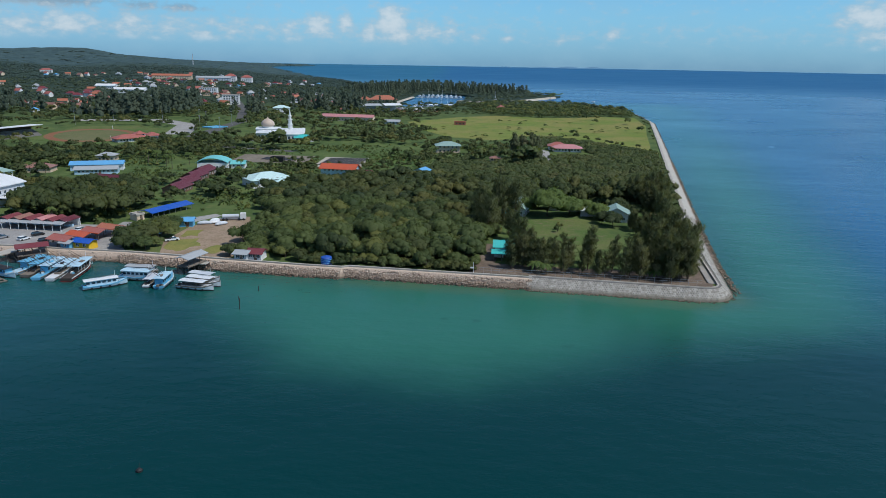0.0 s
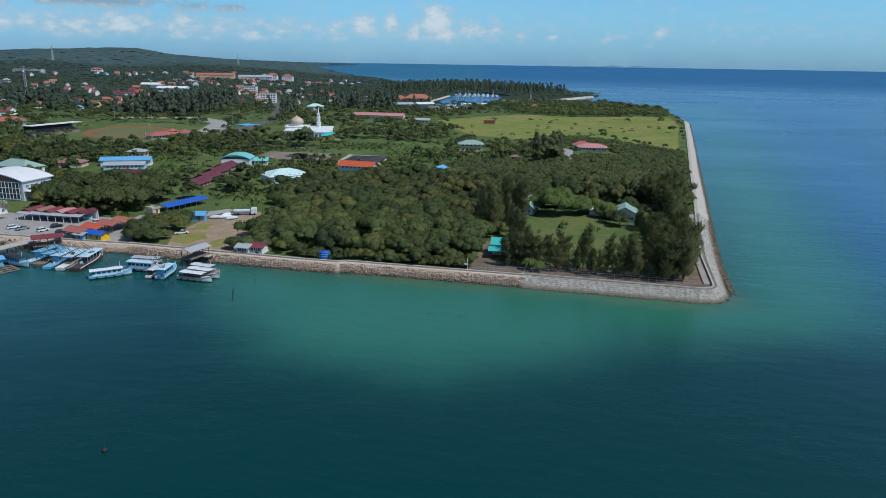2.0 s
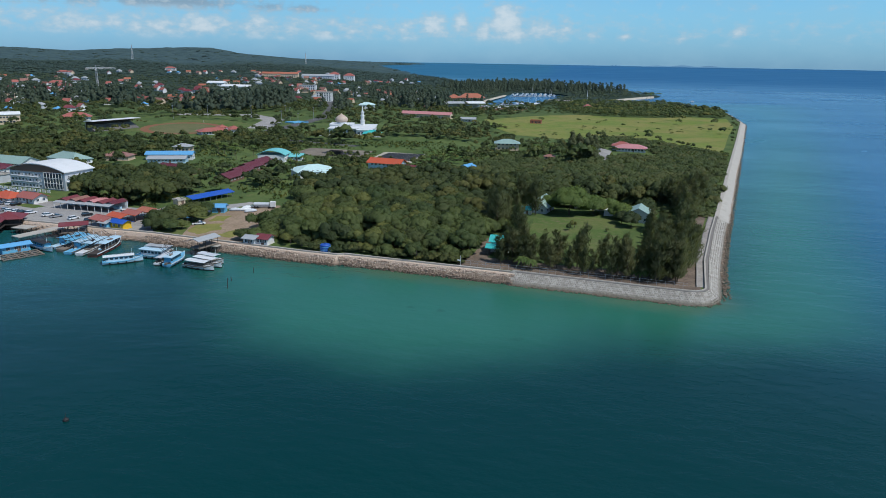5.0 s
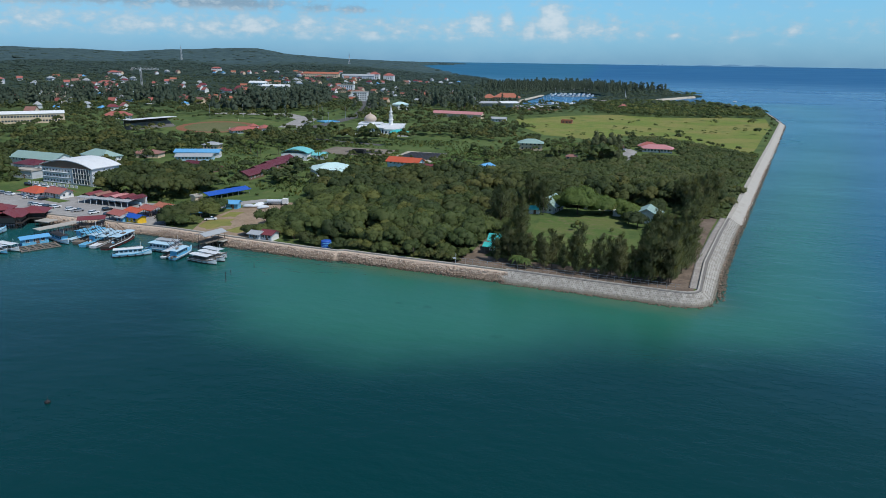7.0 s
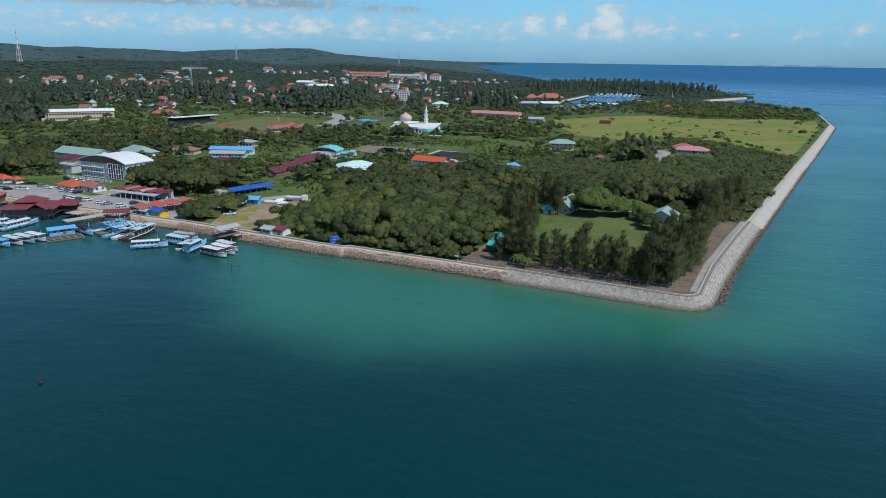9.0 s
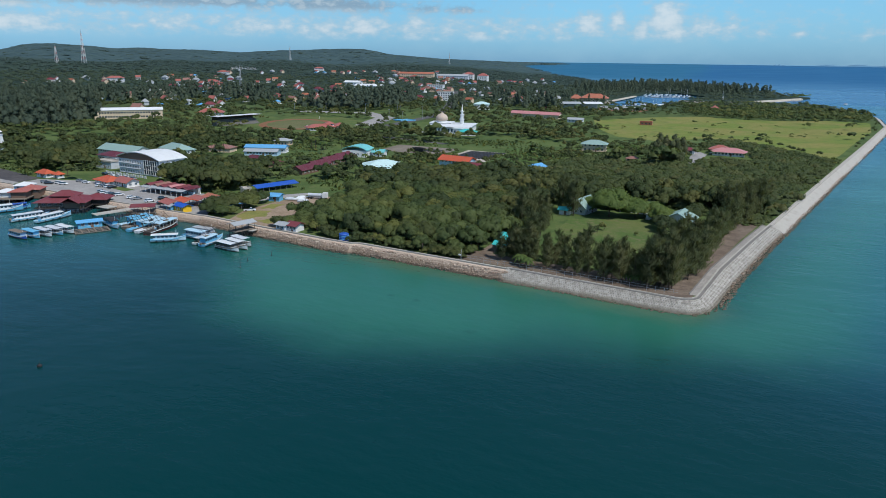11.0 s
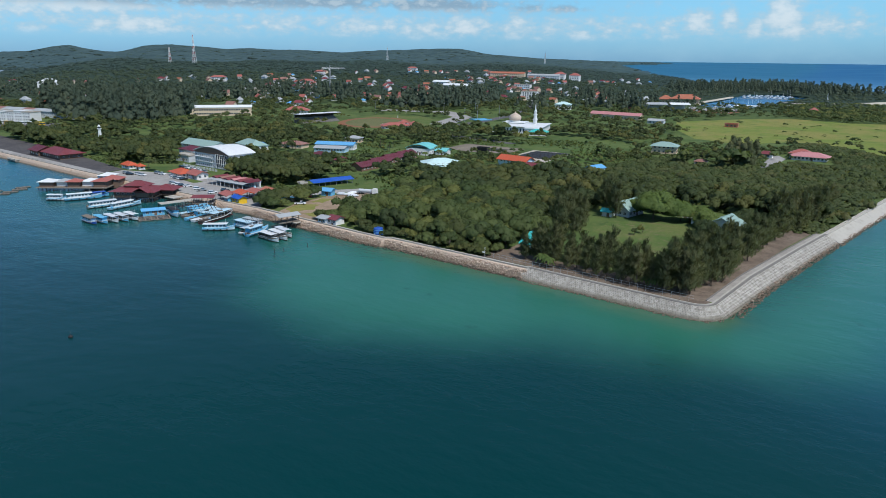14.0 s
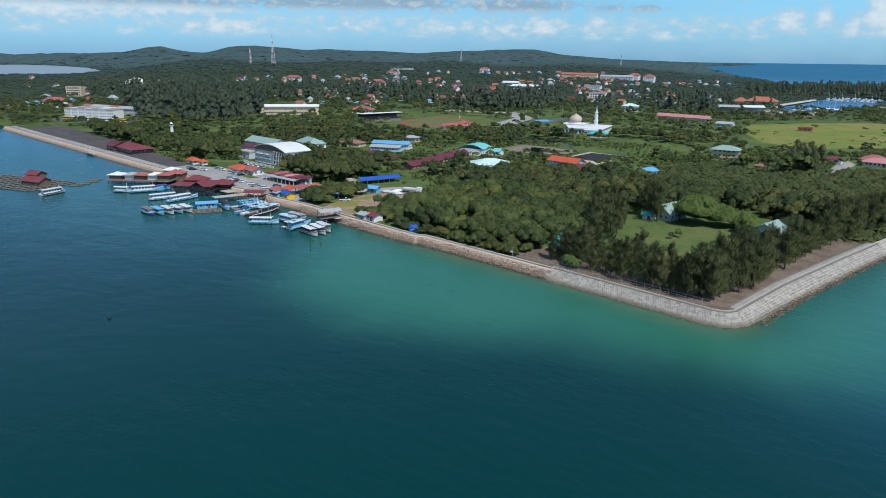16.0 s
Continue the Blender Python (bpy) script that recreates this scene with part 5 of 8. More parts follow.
def stadium():
    b = thing("grandstand", pose(-358, 550, G, 0, 0, 75), "dark grandstand under a thin pale roof", "grandstand")
    w = 46
    for i in range(7):
        part("tier", MB().box(0, -4 + i * 1.4, 0, w, 1.4, 1.0 + i * 0.7), "concrete_dark", b)
    part("roof", MB().loft([[(-w / 2 - 2, -5, 8.6), (w / 2 + 2, -5, 8.6), (w / 2 + 2, 6, 8.4), (-w / 2 - 2, 6, 8.4)], [(-w / 2 - 2, -5, 9.0), (w / 2 + 2, -5, 9.0), (w / 2 + 2, 6, 8.8), (-w / 2 - 2, 6, 8.8)]]), "r_white", b, "thin pale roof")
    part("back_wall", MB().box(0, 5.6, 0, w, 0.4, 8.2), "dark_wood", b)
    for i in range(8):
        part("column", MB().tube((-w / 2 + i * w / 7, 6.4, 0), (-w / 2 + i * w / 7, 6.4, 7.4), 0.3), "concrete", b)
    claim(-358, 550, 75, 48, 16)
    # track and pitch
    cx, cy = -311, 582
    ring = []
    for k in (1.0, 0.80):
        ring.append([(cx + 56 * k * math.cos(t) * math.cos(2.06) - 36 * k * math.sin(t) * math.sin(2.06), cy + 56 * k * math.cos(t) * math.sin(2.06) + 36 * k * math.sin(t) * math.cos(2.06)) for t in np.linspace(0, 2 * math.pi, 40, endpoint=False)])
    mb = MB()
    for i in range(40):
        j = (i + 1) % 40
        mb.quad((*ring[0][i], G + 0.12), (*ring[0][j], G + 0.12), (*ring[1][j], G + 0.12), (*ring[1][i], G + 0.12))
    sheet("pitch", ring[1], "pitch", G + 0.11, "worn dull green football pitch inside the track", "pitch")
    solid("running_track", mb, "track", "red oval running track", "track", "structure")
    for gx, gy in ((-280, 552), (-320, 636)):
        g = thing("goal", pose(gx, gy, G + 0.1, 0, 0, 118), "white steel football goal on the grass", "goal")
        for sx in (-3.6, 3.6):
            part("goal_post", MB().tube((sx, 0, 0), (sx, 0, 2.5), 0.12, n=6), "white", g)
        part("crossbar", MB().tube((-3.6, 0, 2.5), (3.6, 0, 2.5), 0.12, n=6), "white", g)
    building("pavilion", "long pavilion with coral red hipped roofs", "pavilion", -261, 545, 48, 24, 11, 3.2, "hip", 2.2, "r_coral", "white", (0.9,), 9, "fl", over=1.5)
    building("pavilion_wing", "pavilion wing with a coral red roof", "pavilion", -250, 560, 48, 10, 12, 3.8, "hip", 2.2, "r_coral", "white", (0.9,), 4, "fl", over=1.2)
    building("pavilion_lantern", "raised coral red roof lantern block", "pavilion", -257, 553, 48, 7, 7, 5.4, "hip", 2.0, "r_coral", "white", (4.2,), 2, "fl", clear=False)
    # floodlight poles and low fence round the ground
    pole = None
    for i, (px, py) in enumerate([(-240, 640), (-252, 690), (-300, 700), (-345, 690), (-372, 668), (-215, 620), (-230, 700), (-270, 720)]):
        e = thing("floodlight_pole", pose(px, py, G), "tall thin grey floodlight pole", "pole", "floodlights")
        part("pole", MB().tube((0, 0, 0), (0, 0, 13), 0.22, 0.14, n=6), "steel", e)
        part("lamp_head", MB().box(0, 0, 13, 1.6, 0.4, 0.5), "steel", e)
    building("court_shelter", "pale blue sports court shelter", "shelter", -236, 668, 60, 18, 14, 0.4, "flat", 0, "lightblue", "paleblue", (), door=False)


stadium()
building("tan_block", "long two-storey tan school block", "school", -492, 548, 45, 64, 12, 9.0, "gable", 2.0, "r_white", "cream", (1.6, 5.6), 22, "fr", ww=1.8, wh=1.6)
building("red_roof_house", "house with a broad coral red roof", "house", -450, 622, 35, 26, 14, 4.0, "hip", 3.4, "r_coral", "white", (1.0,), 7, "fr", over=1.4)
building("white_villa", "white two-storey villa with a pale roof", "house", -222, 870, 15, 20, 15, 7.0, "hip", 3.0, "r_mint", "white", (1.0, 4.2), 5, "fr")
building("long_red_block", "long low block with a pinkish red roof", "shed", -124, 777, -8, 58, 10, 4.6, "gable", 2.4, "r_pink", "cream", (1.2,), 14, "f")
building("grey_hut", "small grey-roofed hut by the field", "hut", -72, 745, 0, 16, 9, 3.0, "gable", 1.6, "r_grey", "grey_white", (0.9,), 4, "f")

# compound on the point
building("guest_house", "white bungalow with a grey-green gabled roof", "house", 67.2, 292, 80, 10, 10, 3.6, "gable", 2.4, "r_greygreen", "white", (0.9,), 3, "flr", over=1.0)
building("main_house", "white house with a grey-green gabled roof", "house", 26.0, 301, 75, 12, 8, 3.4, "gable", 3.0, "r_greygreen", "grey_white", (0.9,), 4, "flr", over=1.0)
building("linking_block", "long white single-storey linking block", "house", 48, 311, -8, 14, 6, 2.6, "flat", 0, "r_grey", "white", (0.9,), 5, "f")
building("yellow_door_block", "white shed with a yellow roller door", "shed", 57, 300, -8, 7, 6, 2.8, "gable", 1.0, "r_white", "white", (), door=False)
building("green_shed", "small shed with a turquoise roof", "shed", 20.0, 293.5, 0, 4.5, 3.6, 2.2, "gable", 0.8, "r_turq", "white", (), door=True)
building("shore_hut", "hut with a bright turquoise sheet roof", "hut", 15.3, 230, -4, 6.0, 5, 4.0, "gable", 1.3, "r_turq", "white", (0.9,), 3, "fr", over=0.8)
open_shed("lean_to", "lean-to with a turquoise sheet roof beside the hut", "shed", 14.3, 224.5, -4, 6, 4, 2.8, "gable", 0.7, "r_turq", 3, "wood")
# inland houses
building("pink_house", "large bungalow with a pink hipped roof", "house", 82, 534, -4, 21, 11, 3.2, "hip", 2.2, "r_pink", "white", (1.0,), 8, "fr", over=1.5)
building("pink_house_wing", "wing with a dark pink roof", "house", 76, 544, -4, 13, 10, 3.6, "hip", 2.4, "r_coral", "white", (1.0,), 5, "fr", over=1.2)
building("gate_house", "small gate house with a red roof", "house", 55, 532, 0, 9, 6, 2.8, "hip", 1.6, "r_red", "white", (0.9,), 2, "f")
building("green_roof_house", "two-storey house with a grey-green roof", "house", -9, 514, 6, 17, 11, 5.6, "hip", 2.4, "r_greygreen", "cream", (1.0, 4.0), 5, "fr", over=1.2)
building("rust_house", "low house with a rust red roof in the trees", "house", 24, 470, 0, 7, 5, 2.4, "hip", 1.2, "r_rust", "cream", (0.9,), 3, "f")
building("field_hut", "roofless red brick hut in the field", "hut", 0, 750, 0, 12, 6, 3.0, "flat", 0, "r_brick", "r_brick", (0.9,), 3, "f")
building("red_tip_house", "house with a steep coral red roof", "house", 58, 1005, 20, 13, 11, 2.5, "hip", 5.0, "r_coral", "white", (), door=False)

# open ground before the houses that stand clear of trees
for poly in (
    [(-84, 370), (-44, 366), (-46, 392), (-82, 396)], [(-112, 335), (-82, 330), (-86, 352), (-112, 352)],
    [(60, 505), (100, 508), (98, 528), (64, 526)], [(-22, 492), (6, 494), (4, 508), (-20, 508)],
    [(-515, 505), (-465, 555), (-455, 540), (-490, 490)], [(-262, 500), (-225, 545), (-236, 556), (-272, 520)],
    [(-190, 540), (-125, 545), (-130, 572), (-185, 566)], [(-240, 372), (-190, 366), (-194, 382), (-236, 388)],
    [(-165, 392), (-130, 392), (-132, 406), (-160, 408)], [(-268, 270), (-196, 258), (-184, 264), (-188, 292), (-240, 296)], [(-140, 266), (-112, 270), (-112, 306), (-136, 304)], [(-290, 312), (-240, 306), (-240, 336), (-300, 326)],
):
    FOOT.append(poly)

# shore clutter
def shore_things():
    b = building("shore_shack", "white shack with a dark red lean-to roof", "shack", -67.2, 219.6, -8, 4.6, 4.5, 2.4, "gable", 0.9, "r_red", "white", (0.9,), 3, "f")
    building("shore_shack_wing", "grey-roofed wing of the shore shack", "shack", -71.6, 218.8, -8, 4.2, 4.6, 2.3, "gable", 0.6, "r_grey", "grey_white", (0.9,), 2, "f")
    t = thing("water_tank", pose(-43.2, 215.0, G), "round blue water tank by the kerb", "tank")
    part("tank", MB().lathe(0, 0, [(1.8, -0.2), (1.8, 2.3), (1.65, 2.5), (0.4, 2.75)], 18), "blue", t)
    for zr in (0.5, 1.1, 1.7):
        part("hoop", MB().lathe(0, 0, [(1.8, zr), (1.86, zr + 0.04), (1.86, zr + 0.12), (1.8, zr + 0.16)], 18), "lightblue", t)
    part("lid", MB().lathe(0, 0, [(0.45, 2.7), (0.45, 2.9), (0.1, 2.95)], 10), "blue", t)
    part("outlet_pipe", MB().tube((1.5, -1.3, 0.4), (2.6, -2.2, 0.1), 0.09, n=6), "steel", t)
    # cement silos and pipes of the yard
    for i, (x, y) in enumerate([(-102, 267), (-98.5, 268.5), (-95, 266.5), (-99.5, 272)]):
        s = thing("covered_boat", pose(x, y, G, 0, 0, 20 + 14 * i), "small boat hull under a pale grey cover", "boat", "covered boats")
        mb = MB()
        rings = []
        for u in np.linspace(-1, 1, 7):
            r = 1.5 * math.sqrt(max(1 - 0.85 * u * u, 0.02))
            rings.append([(u * 2.7, 0.72 * r * math.cos(a), 0.3 + 0.8 * r * math.sin(a)) for a in np.linspace(0, math.pi, 9)])
        mb.loft(rings)
        part("cover", mb, ("grey_white", "boat_white")[i % 2], s, smooth=True)
        for k in (-2, 2):
            part("trestle", MB().box(k * 0.7, 0, -0.1, 0.3, 1.8, 0.5), "wood", s)
    tr = thing("tank_trailer", pose(-93.5, 275, G, 0, 0, 12), "white tank lorry parked in the yard", "lorry")
    part("tank", MB().tube((-3.6, 0, 1.75), (3, 0, 1.75), 0.85, n=14), "grey_white", tr)
    part("cab", MB().box(4.6, 0, 0.7, 2.2, 2.3, 2.3), "white", tr)
    for wx in (-3.2, -1.9, 3.0, 4.8):
        for s in (-1, 1):
            part("wheel", MB().tube((wx, s * 0.8, 0.5), (wx, s * 1.15, 0.5), 0.5, n=12), "rubber", tr)
    part("chassis", MB().box(0, 0, 0.7, 10, 1.4, 0.3), "steel", tr)
    building("yard_hut", "small hut with a pale blue roof", "hut", -107.5, 263.5, 10, 5, 4, 2.5, "gable", 0.9, "r_sky", "lightblue", (0.9,), 1, "f")
    # casuarina point fence
    f = thing("mesh_fence", Matrix(), "grey wire mesh fence behind the sea wall", "fence")
    pm = MB().tube((0, 0, -0.2), (0, 0, 1.7), 0.05, n=6).mesh("post", "steel")
    for p, t in along(offset([(6, 206.6), (21, 204.6), (49, 201.3), (73, 197.9)], -3.0), 2.5):
        q = part("post", pm, None, f)
        q.location = (p.x, p.y, G)
    for zr in (0.9, 1.65):
        part("rail", ribbon(offset([(6, 206.6), (21, 204.6), (49, 201.3), (73, 197.9)], -3.0), [(-0.03, G + zr), (-0.03, G + zr + 0.06), (0.03, G + zr + 0.06), (0.03, G + zr)]), "steel", f)
    ps = thing("sign_post", pose(4.5, 209.2, G), "white pole with small signs", "sign")
    part("pole", MB().tube((0, 0, 0), (0, 0, 3.4), 0.07, n=6), "white", ps)
    part("board", MB().box(-0.5, 0, 1.4, 1.2, 0.06, 0.5), "white", ps)
    # stakes and a buoy in the water
    for x, y, h, lean in ((-60.5, 178, 3.2, 0.3), (-59.7, 194, 1.6, 0.1), (-62.5, 185, 1.4, -0.3)):
        st = MB().tube((0, 0, -3), (lean, 0, h), 0.14, 0.09, n=6)
        o = solid("fishing_stake", st, "dark_wood", "dark fishing stake standing in the shallows", "stake", group="fishing stakes")
        o.location = (x, y, 0)
    bu = thing("buoy", pose(-53, 100, 0), "small dark marker buoy afloat", "buoy")
    part("float", MB().lathe(0, 0, [(0.15, -0.5), (0.55, -0.1), (0.55, 0.3), (0.2, 0.6)], 12), "black", bu)
    part("flag_pole", MB().tube((0, 0, 0.5), (0.15, 0, 1.6), 0.04, n=5), "dark_wood", bu)


shore_things()

# ---- boats, jetties, cars ----
def hull_rings(L, W, H, bow=1.0, n=9):
    rings = []
    for i in range(n):
        u = i / (n - 1)
        x = -L / 2 + u * L
        w = W / 2 * (0.86 + 0.14 * math.sin(min(u * 2.2, 1.57))) * (1 - max(0, (u - 0.55) / 0.45) ** 2.1 * 0.97)
        top = H * (0.92 + 0.75 * bow * max(0, (u - 0.45) / 0.55) ** 2)
        keel = -0.5 + 0.7 * max(0, (u - 0.8) / 0.2) ** 2
        rings.append([(x, -w, top), (x, -w * 0.93, top * 0.45), (x, -w * 0.6, keel * 0.5), (x, 0, keel), (x, w * 0.6, keel * 0.5), (x, w * 0.93, top * 0.45), (x, w, top)])
    return rings


def boat(name, label, x, y, heading, L, W, H=1.1, hull="paleblue", trim="boat_white", cabin=(-0.42, 0.2), cab_mat="boat_white", roof="boat_white", tall=2.0, solid_cabin=True, gear=False):
    b = thing(name, pose(x, y, 0, 0, 0, heading), label, "boat", "moored boats")
    rings = hull_rings(L, W, H)
    part("hull", MB().loft(rings), hull, b)
    # rubbing strake along both sides
    for s in (0, 6):
        mb = MB()
        mb.loft([[(r[s][0], r[s][1] * 1.0 + (0.06 if s else -0.06), r[s][2] - 0.22), (r[s][0], r[s][1] + (0.06 if s else -0.06), r[s][2] + 0.05), (r[s][0], r[s][1] * 0.95, r[s][2] + 0.05), (r[s][0], r[s][1] * 0.95, r[s][2] - 0.22)] for r in rings])
        part("gunwale", mb, trim, b)
    x0, x1 = cabin[0] * L, cabin[1] * L
    cx, cl = (x0 + x1) / 2, x1 - x0
    if solid_cabin:
        cab = part("cabin", MB().box(cx, 0, H * 0.8, cl * 0.94, W * 0.72, tall * 0.92, taper=0.97), cab_mat, b)
        n = max(3, int(cl / 1.3))
        for i in range(n):
            for s in (-1, 1):
                part("pane", MB().box(x0 + cl * (i + 0.5) / n, s * W * 0.36, H * 0.8 + tall * 0.42, cl / n * 0.66, 0.06, tall * 0.34), "glass", cab)
    else:
        n = max(3, int(cl / 1.8))
        for i in range(n + 1):
            for s in (-1, 1):
                part("post", MB().tube((x0 + cl * i / n, s * W * 0.40, H * 0.8), (x0 + cl * i / n, s * W * 0.40, H * 0.8 + tall), 0.06, n=5), trim, b)
        part("bench", MB().box(cx, 0, H * 0.75, cl * 0.9, W * 0.5, 0.45), "wood", b)
    z = H * 0.8 + tall
    arch = []
    for xx in (x0 - 0.4, x1 + 0.4):
        arch.append([(xx, W * 0.48 * k, z + 0.16 * (1 - k * k)) for k in (-1, -0.5, 0, 0.5, 1)] + [(xx, W * 0.48 * k, z - 0.1 + 0.16 * (1 - k * k)) for k in (1, 0.5, 0, -0.5, -1)])
    part("canopy", MB().loft(arch), roof, b)
    part("foredeck", MB().loft([[(xx, -W * w_, zz), (xx, W * w_, zz), (xx, W * w_, zz - 0.15), (xx, -W * w_, zz - 0.15)] for xx, w_, zz in ((x1, 0.44, H * 0.95), (L * 0.34, 0.28, H * 1.15), (L * 0.46, 0.06, H * 1.5))]), trim, b)
    # dark painted bottom along the waterline, stem post, hatch and deck gear
    part("bottom_paint", MB().loft([[(q[0], q[1] * 1.012, max(q[2], -0.6)) for q in ((r[1][0], r[1][1], 0.32), r[2], r[3], r[4], (r[5][0], r[5][1], 0.32))] for r in rings]), "dark_wood" if hull != "dark_wood" else "red_paint", b)
    part("stem_post", MB().box(L * 0.49, 0, H * 0.9, 0.22, 0.2, H * 1.05), trim, b)
    part("hatch", MB().box(x1 + L * 0.07, 0, H * 1.0, L * 0.08, W * 0.34, 0.28), "wood", b)
    kit = random.Random(int(abs(x * 31 + y * 17)))
    for k in range(3):
        part("crate", MB().box(x0 - L * 0.02 + kit.uniform(-0.5, 0.4), kit.uniform(-0.3, 0.3) * W, H * 0.72, kit.uniform(0.6, 1.1), kit.uniform(0.5, 0.9), kit.uniform(0.5, 0.8), kit.uniform(0, 40)), ("lightblue", "wood", "boat_white", "black")[kit.randrange(4)], b)
    if gear:
        part("roof_load", MB().box(cx + kit.uniform(-0.2, 0.2) * cl, kit.uniform(-0.2, 0.2) * W, z + 0.1, kit.uniform(1.0, 2.2), kit.uniform(0.6, 1.0), 0.35, kit.uniform(-20, 20)), ("wood", "black", "lightblue")[kit.randrange(3)], b)
    for s in (-1, 1):
        part("hand_rail", MB().tube((x1, s * W * 0.45, H * 1.0 + 0.55), (L * 0.36, s * W * 0.22, H * 1.2 + 0.5), 0.04, n=5), "steel", b)
    for i in range(4):
        u = -0.32 + i * 0.2
        for s in (-1, 1):
            part("fender", MB().tube((u * L, s * (W / 2 + 0.04), H * 0.45), (u * L, s * (W / 2 + 0.2), H * 0.45), 0.3, n=10), "rubber", b)
    part("mast", MB().tube((x1 - 0.5, 0, z), (x1 - 0.3, 0, z + 1.9), 0.05, n=5), "white", b)
    if gear:
        # bagang-style lift-net booms
        for i in range(6):
            a = -0.35 + i * 0.12
            part("boom", MB().tube((a * L, -W * 0.3, z * 0.8), ((a + 0.2) * L, W * (1.2 + 0.2 * (i % 2)), z + 2.0), 0.07, n=5), "dark_wood", b)
    else:
        part("outrigger_pole", MB().tube((-L * 0.3, W * 0.2, z), (L * 0.25, W * 0.2, z + 0.5), 0.05, n=5), "wood", b)
    return b


def boats():
    bl = "pale blue wooden passenger boat with a white canopy"
    boat("passenger_boat", "pale blue wooden passenger boat lying off alone", -106.0, 194.6, 36, 12.4, 3.2, 1.15, "paleblue", "lightblue", (-0.44, 0.26), "paleblue", "boat_white", 1.8)
    # group between the pier and the market
    boat("passenger_boat", "white boat with a light blue roof", -99.6, 202.2, -6, 12.0, 3.8, 1.3, "boat_white", "lightblue", (-0.35, 0.35), "boat_white", "paleblue", 2.1)
    boat("fishing_boat", "grey boat under a pale arched cover", -101.5, 208.3, -4, 11.5, 3.4, 1.1, "wood", "boat_white", (-0.35, 0.4), "grey_white", "r_grey", 1.8)
    boat("small_boat", "small weathered white boat with a flat roof", -93.6, 198.4, 92, 9.0, 2.6, 0.9, "boat_white", "wood", (-0.35, 0.3), "boat_white", "grey_white", 1.7, False)
    boat("work_boat", "light blue work boat with frames on its roof", -89.8, 199.4, 94, 12.5, 3.6, 1.2, "lightblue", "boat_white", (-0.45, 0.1), "lightblue", "paleblue", 2.2, True, True)
    # three white boats rafted by the pier
    for i, (x, y, L) in enumerate([(-78.6, 194.4, 12.0), (-77.9, 198.3, 12.4), (-79.0, 202.4, 11.6)]):
        boat("ferry_boat", "white wooden ferry boat with a grey canopy, rafted", x, y, -13 - 2 * i, L, 3.2, 1.2, "boat_white", "wood", (-0.36, 0.25), "dark_wood", "boat_white" if i < 2 else "grey_white", 1.7, False)
    # lift-net boats side by side off the market
    for i, (x, y, h, L) in enumerate([(-125.4, 206.5, 94, 17), (-129.8, 207.4, 92, 18), (-134.0, 208.8, 88, 16), (-138.2, 210.6, 82, 15)]):
        boat("lift_net_boat", "broad fishing boat with a light blue roof and dark booms", x, y, h, L, 3.7, 1.15, ("boat_white", "lightblue", "wood", "paleblue")[i], "wood", (-0.22, 0.34), ("dark_wood", "lightblue")[i % 2], ("paleblue", "paleblue", "lightblue", "lightblue")[i], 2.4, i % 2 == 1, True)
    boat("lift_net_boat", "broad fishing boat with a light blue roof on the outside", -120.9, 207.3, 97, 19, 4.2, 1.3, "dark_wood", "boat_white", (-0.2, 0.36), "dark_wood", "paleblue", 2.3, False, True)
    boat("passenger_boat", "pale blue boat with a dark cover", -143.0, 203.0, -24, 13.5, 3.4, 1.25, "paleblue", "boat_white", (-0.3, 0.3), "lightblue", "black", 1.9)
    # row beside the cage raft
    for i, (x, y) in enumerate([(-159.4, 175.2), (-156.5, 178.2), (-154.6, 181.7), (-152.9, 185.1), (-151.4, 188.6)]):
        boat("open_boat", ("dark blue open boat with a small cabin", "blue boat under a tarpaulin")[i] if i < 2 else "white boat with a flat grey canopy", x, y, -10, 11.0, 3.1, 1.0, ("blue", "lightblue", "boat_white", "lightblue", "boat_white")[i], "boat_white", (-0.4, 0.3), ("paleblue", "lightblue", "dark_wood", "boat_white", "dark_wood")[i], ("wood", "lightblue", "grey_white", "grey_white", "boat_white")[i], 1.7, i < 2)
    # by the stilt restaurant
    boat("passenger_boat", bl, -182.6, 197.6, 72, 15, 3.5, 1.2, "boat_white", "lightblue", (-0.44, 0.3), "boat_white", "grey_white", 1.9)
    boat("passenger_boat", "long white boat with a blue hull band", -174.0, 201.8, 90, 16.5, 3.4, 1.2, "paleblue", "lightblue", (-0.42, 0.2), "boat_white", "boat_white", 1.9)
    # off the floating restaurant
    boat("passenger_boat", "white ferry with a pale canopy", -213.5, 194, 28, 9, 3.2, 1.2, "boat_white", "lightblue", (-0.44, 0.3), "boat_white", "boat_white", 1.9)
    boat("passenger_boat", "white and blue ferry with a high bow", -205.5, 202, 62, 16, 3.8, 1.5, "lightblue", "boat_white", (-0.42, 0.22), "boat_white", "boat_white", 2.0)
    boat("passenger_boat", "ferry under a blue tarpaulin", -205, 209.5, 62, 9, 3.0, 1.2, "lightblue", "blue", (-0.4, 0.3), "blue", "blue", 1.6)
    boat("passenger_boat", "white boat with a dark red roof by the cages", -235, 170, 100, 13, 3.6, 1.2, "boat_white", "dark_wood", (-0.44, 0.3), "boat_white", "grey_white", 2.0)


boats()


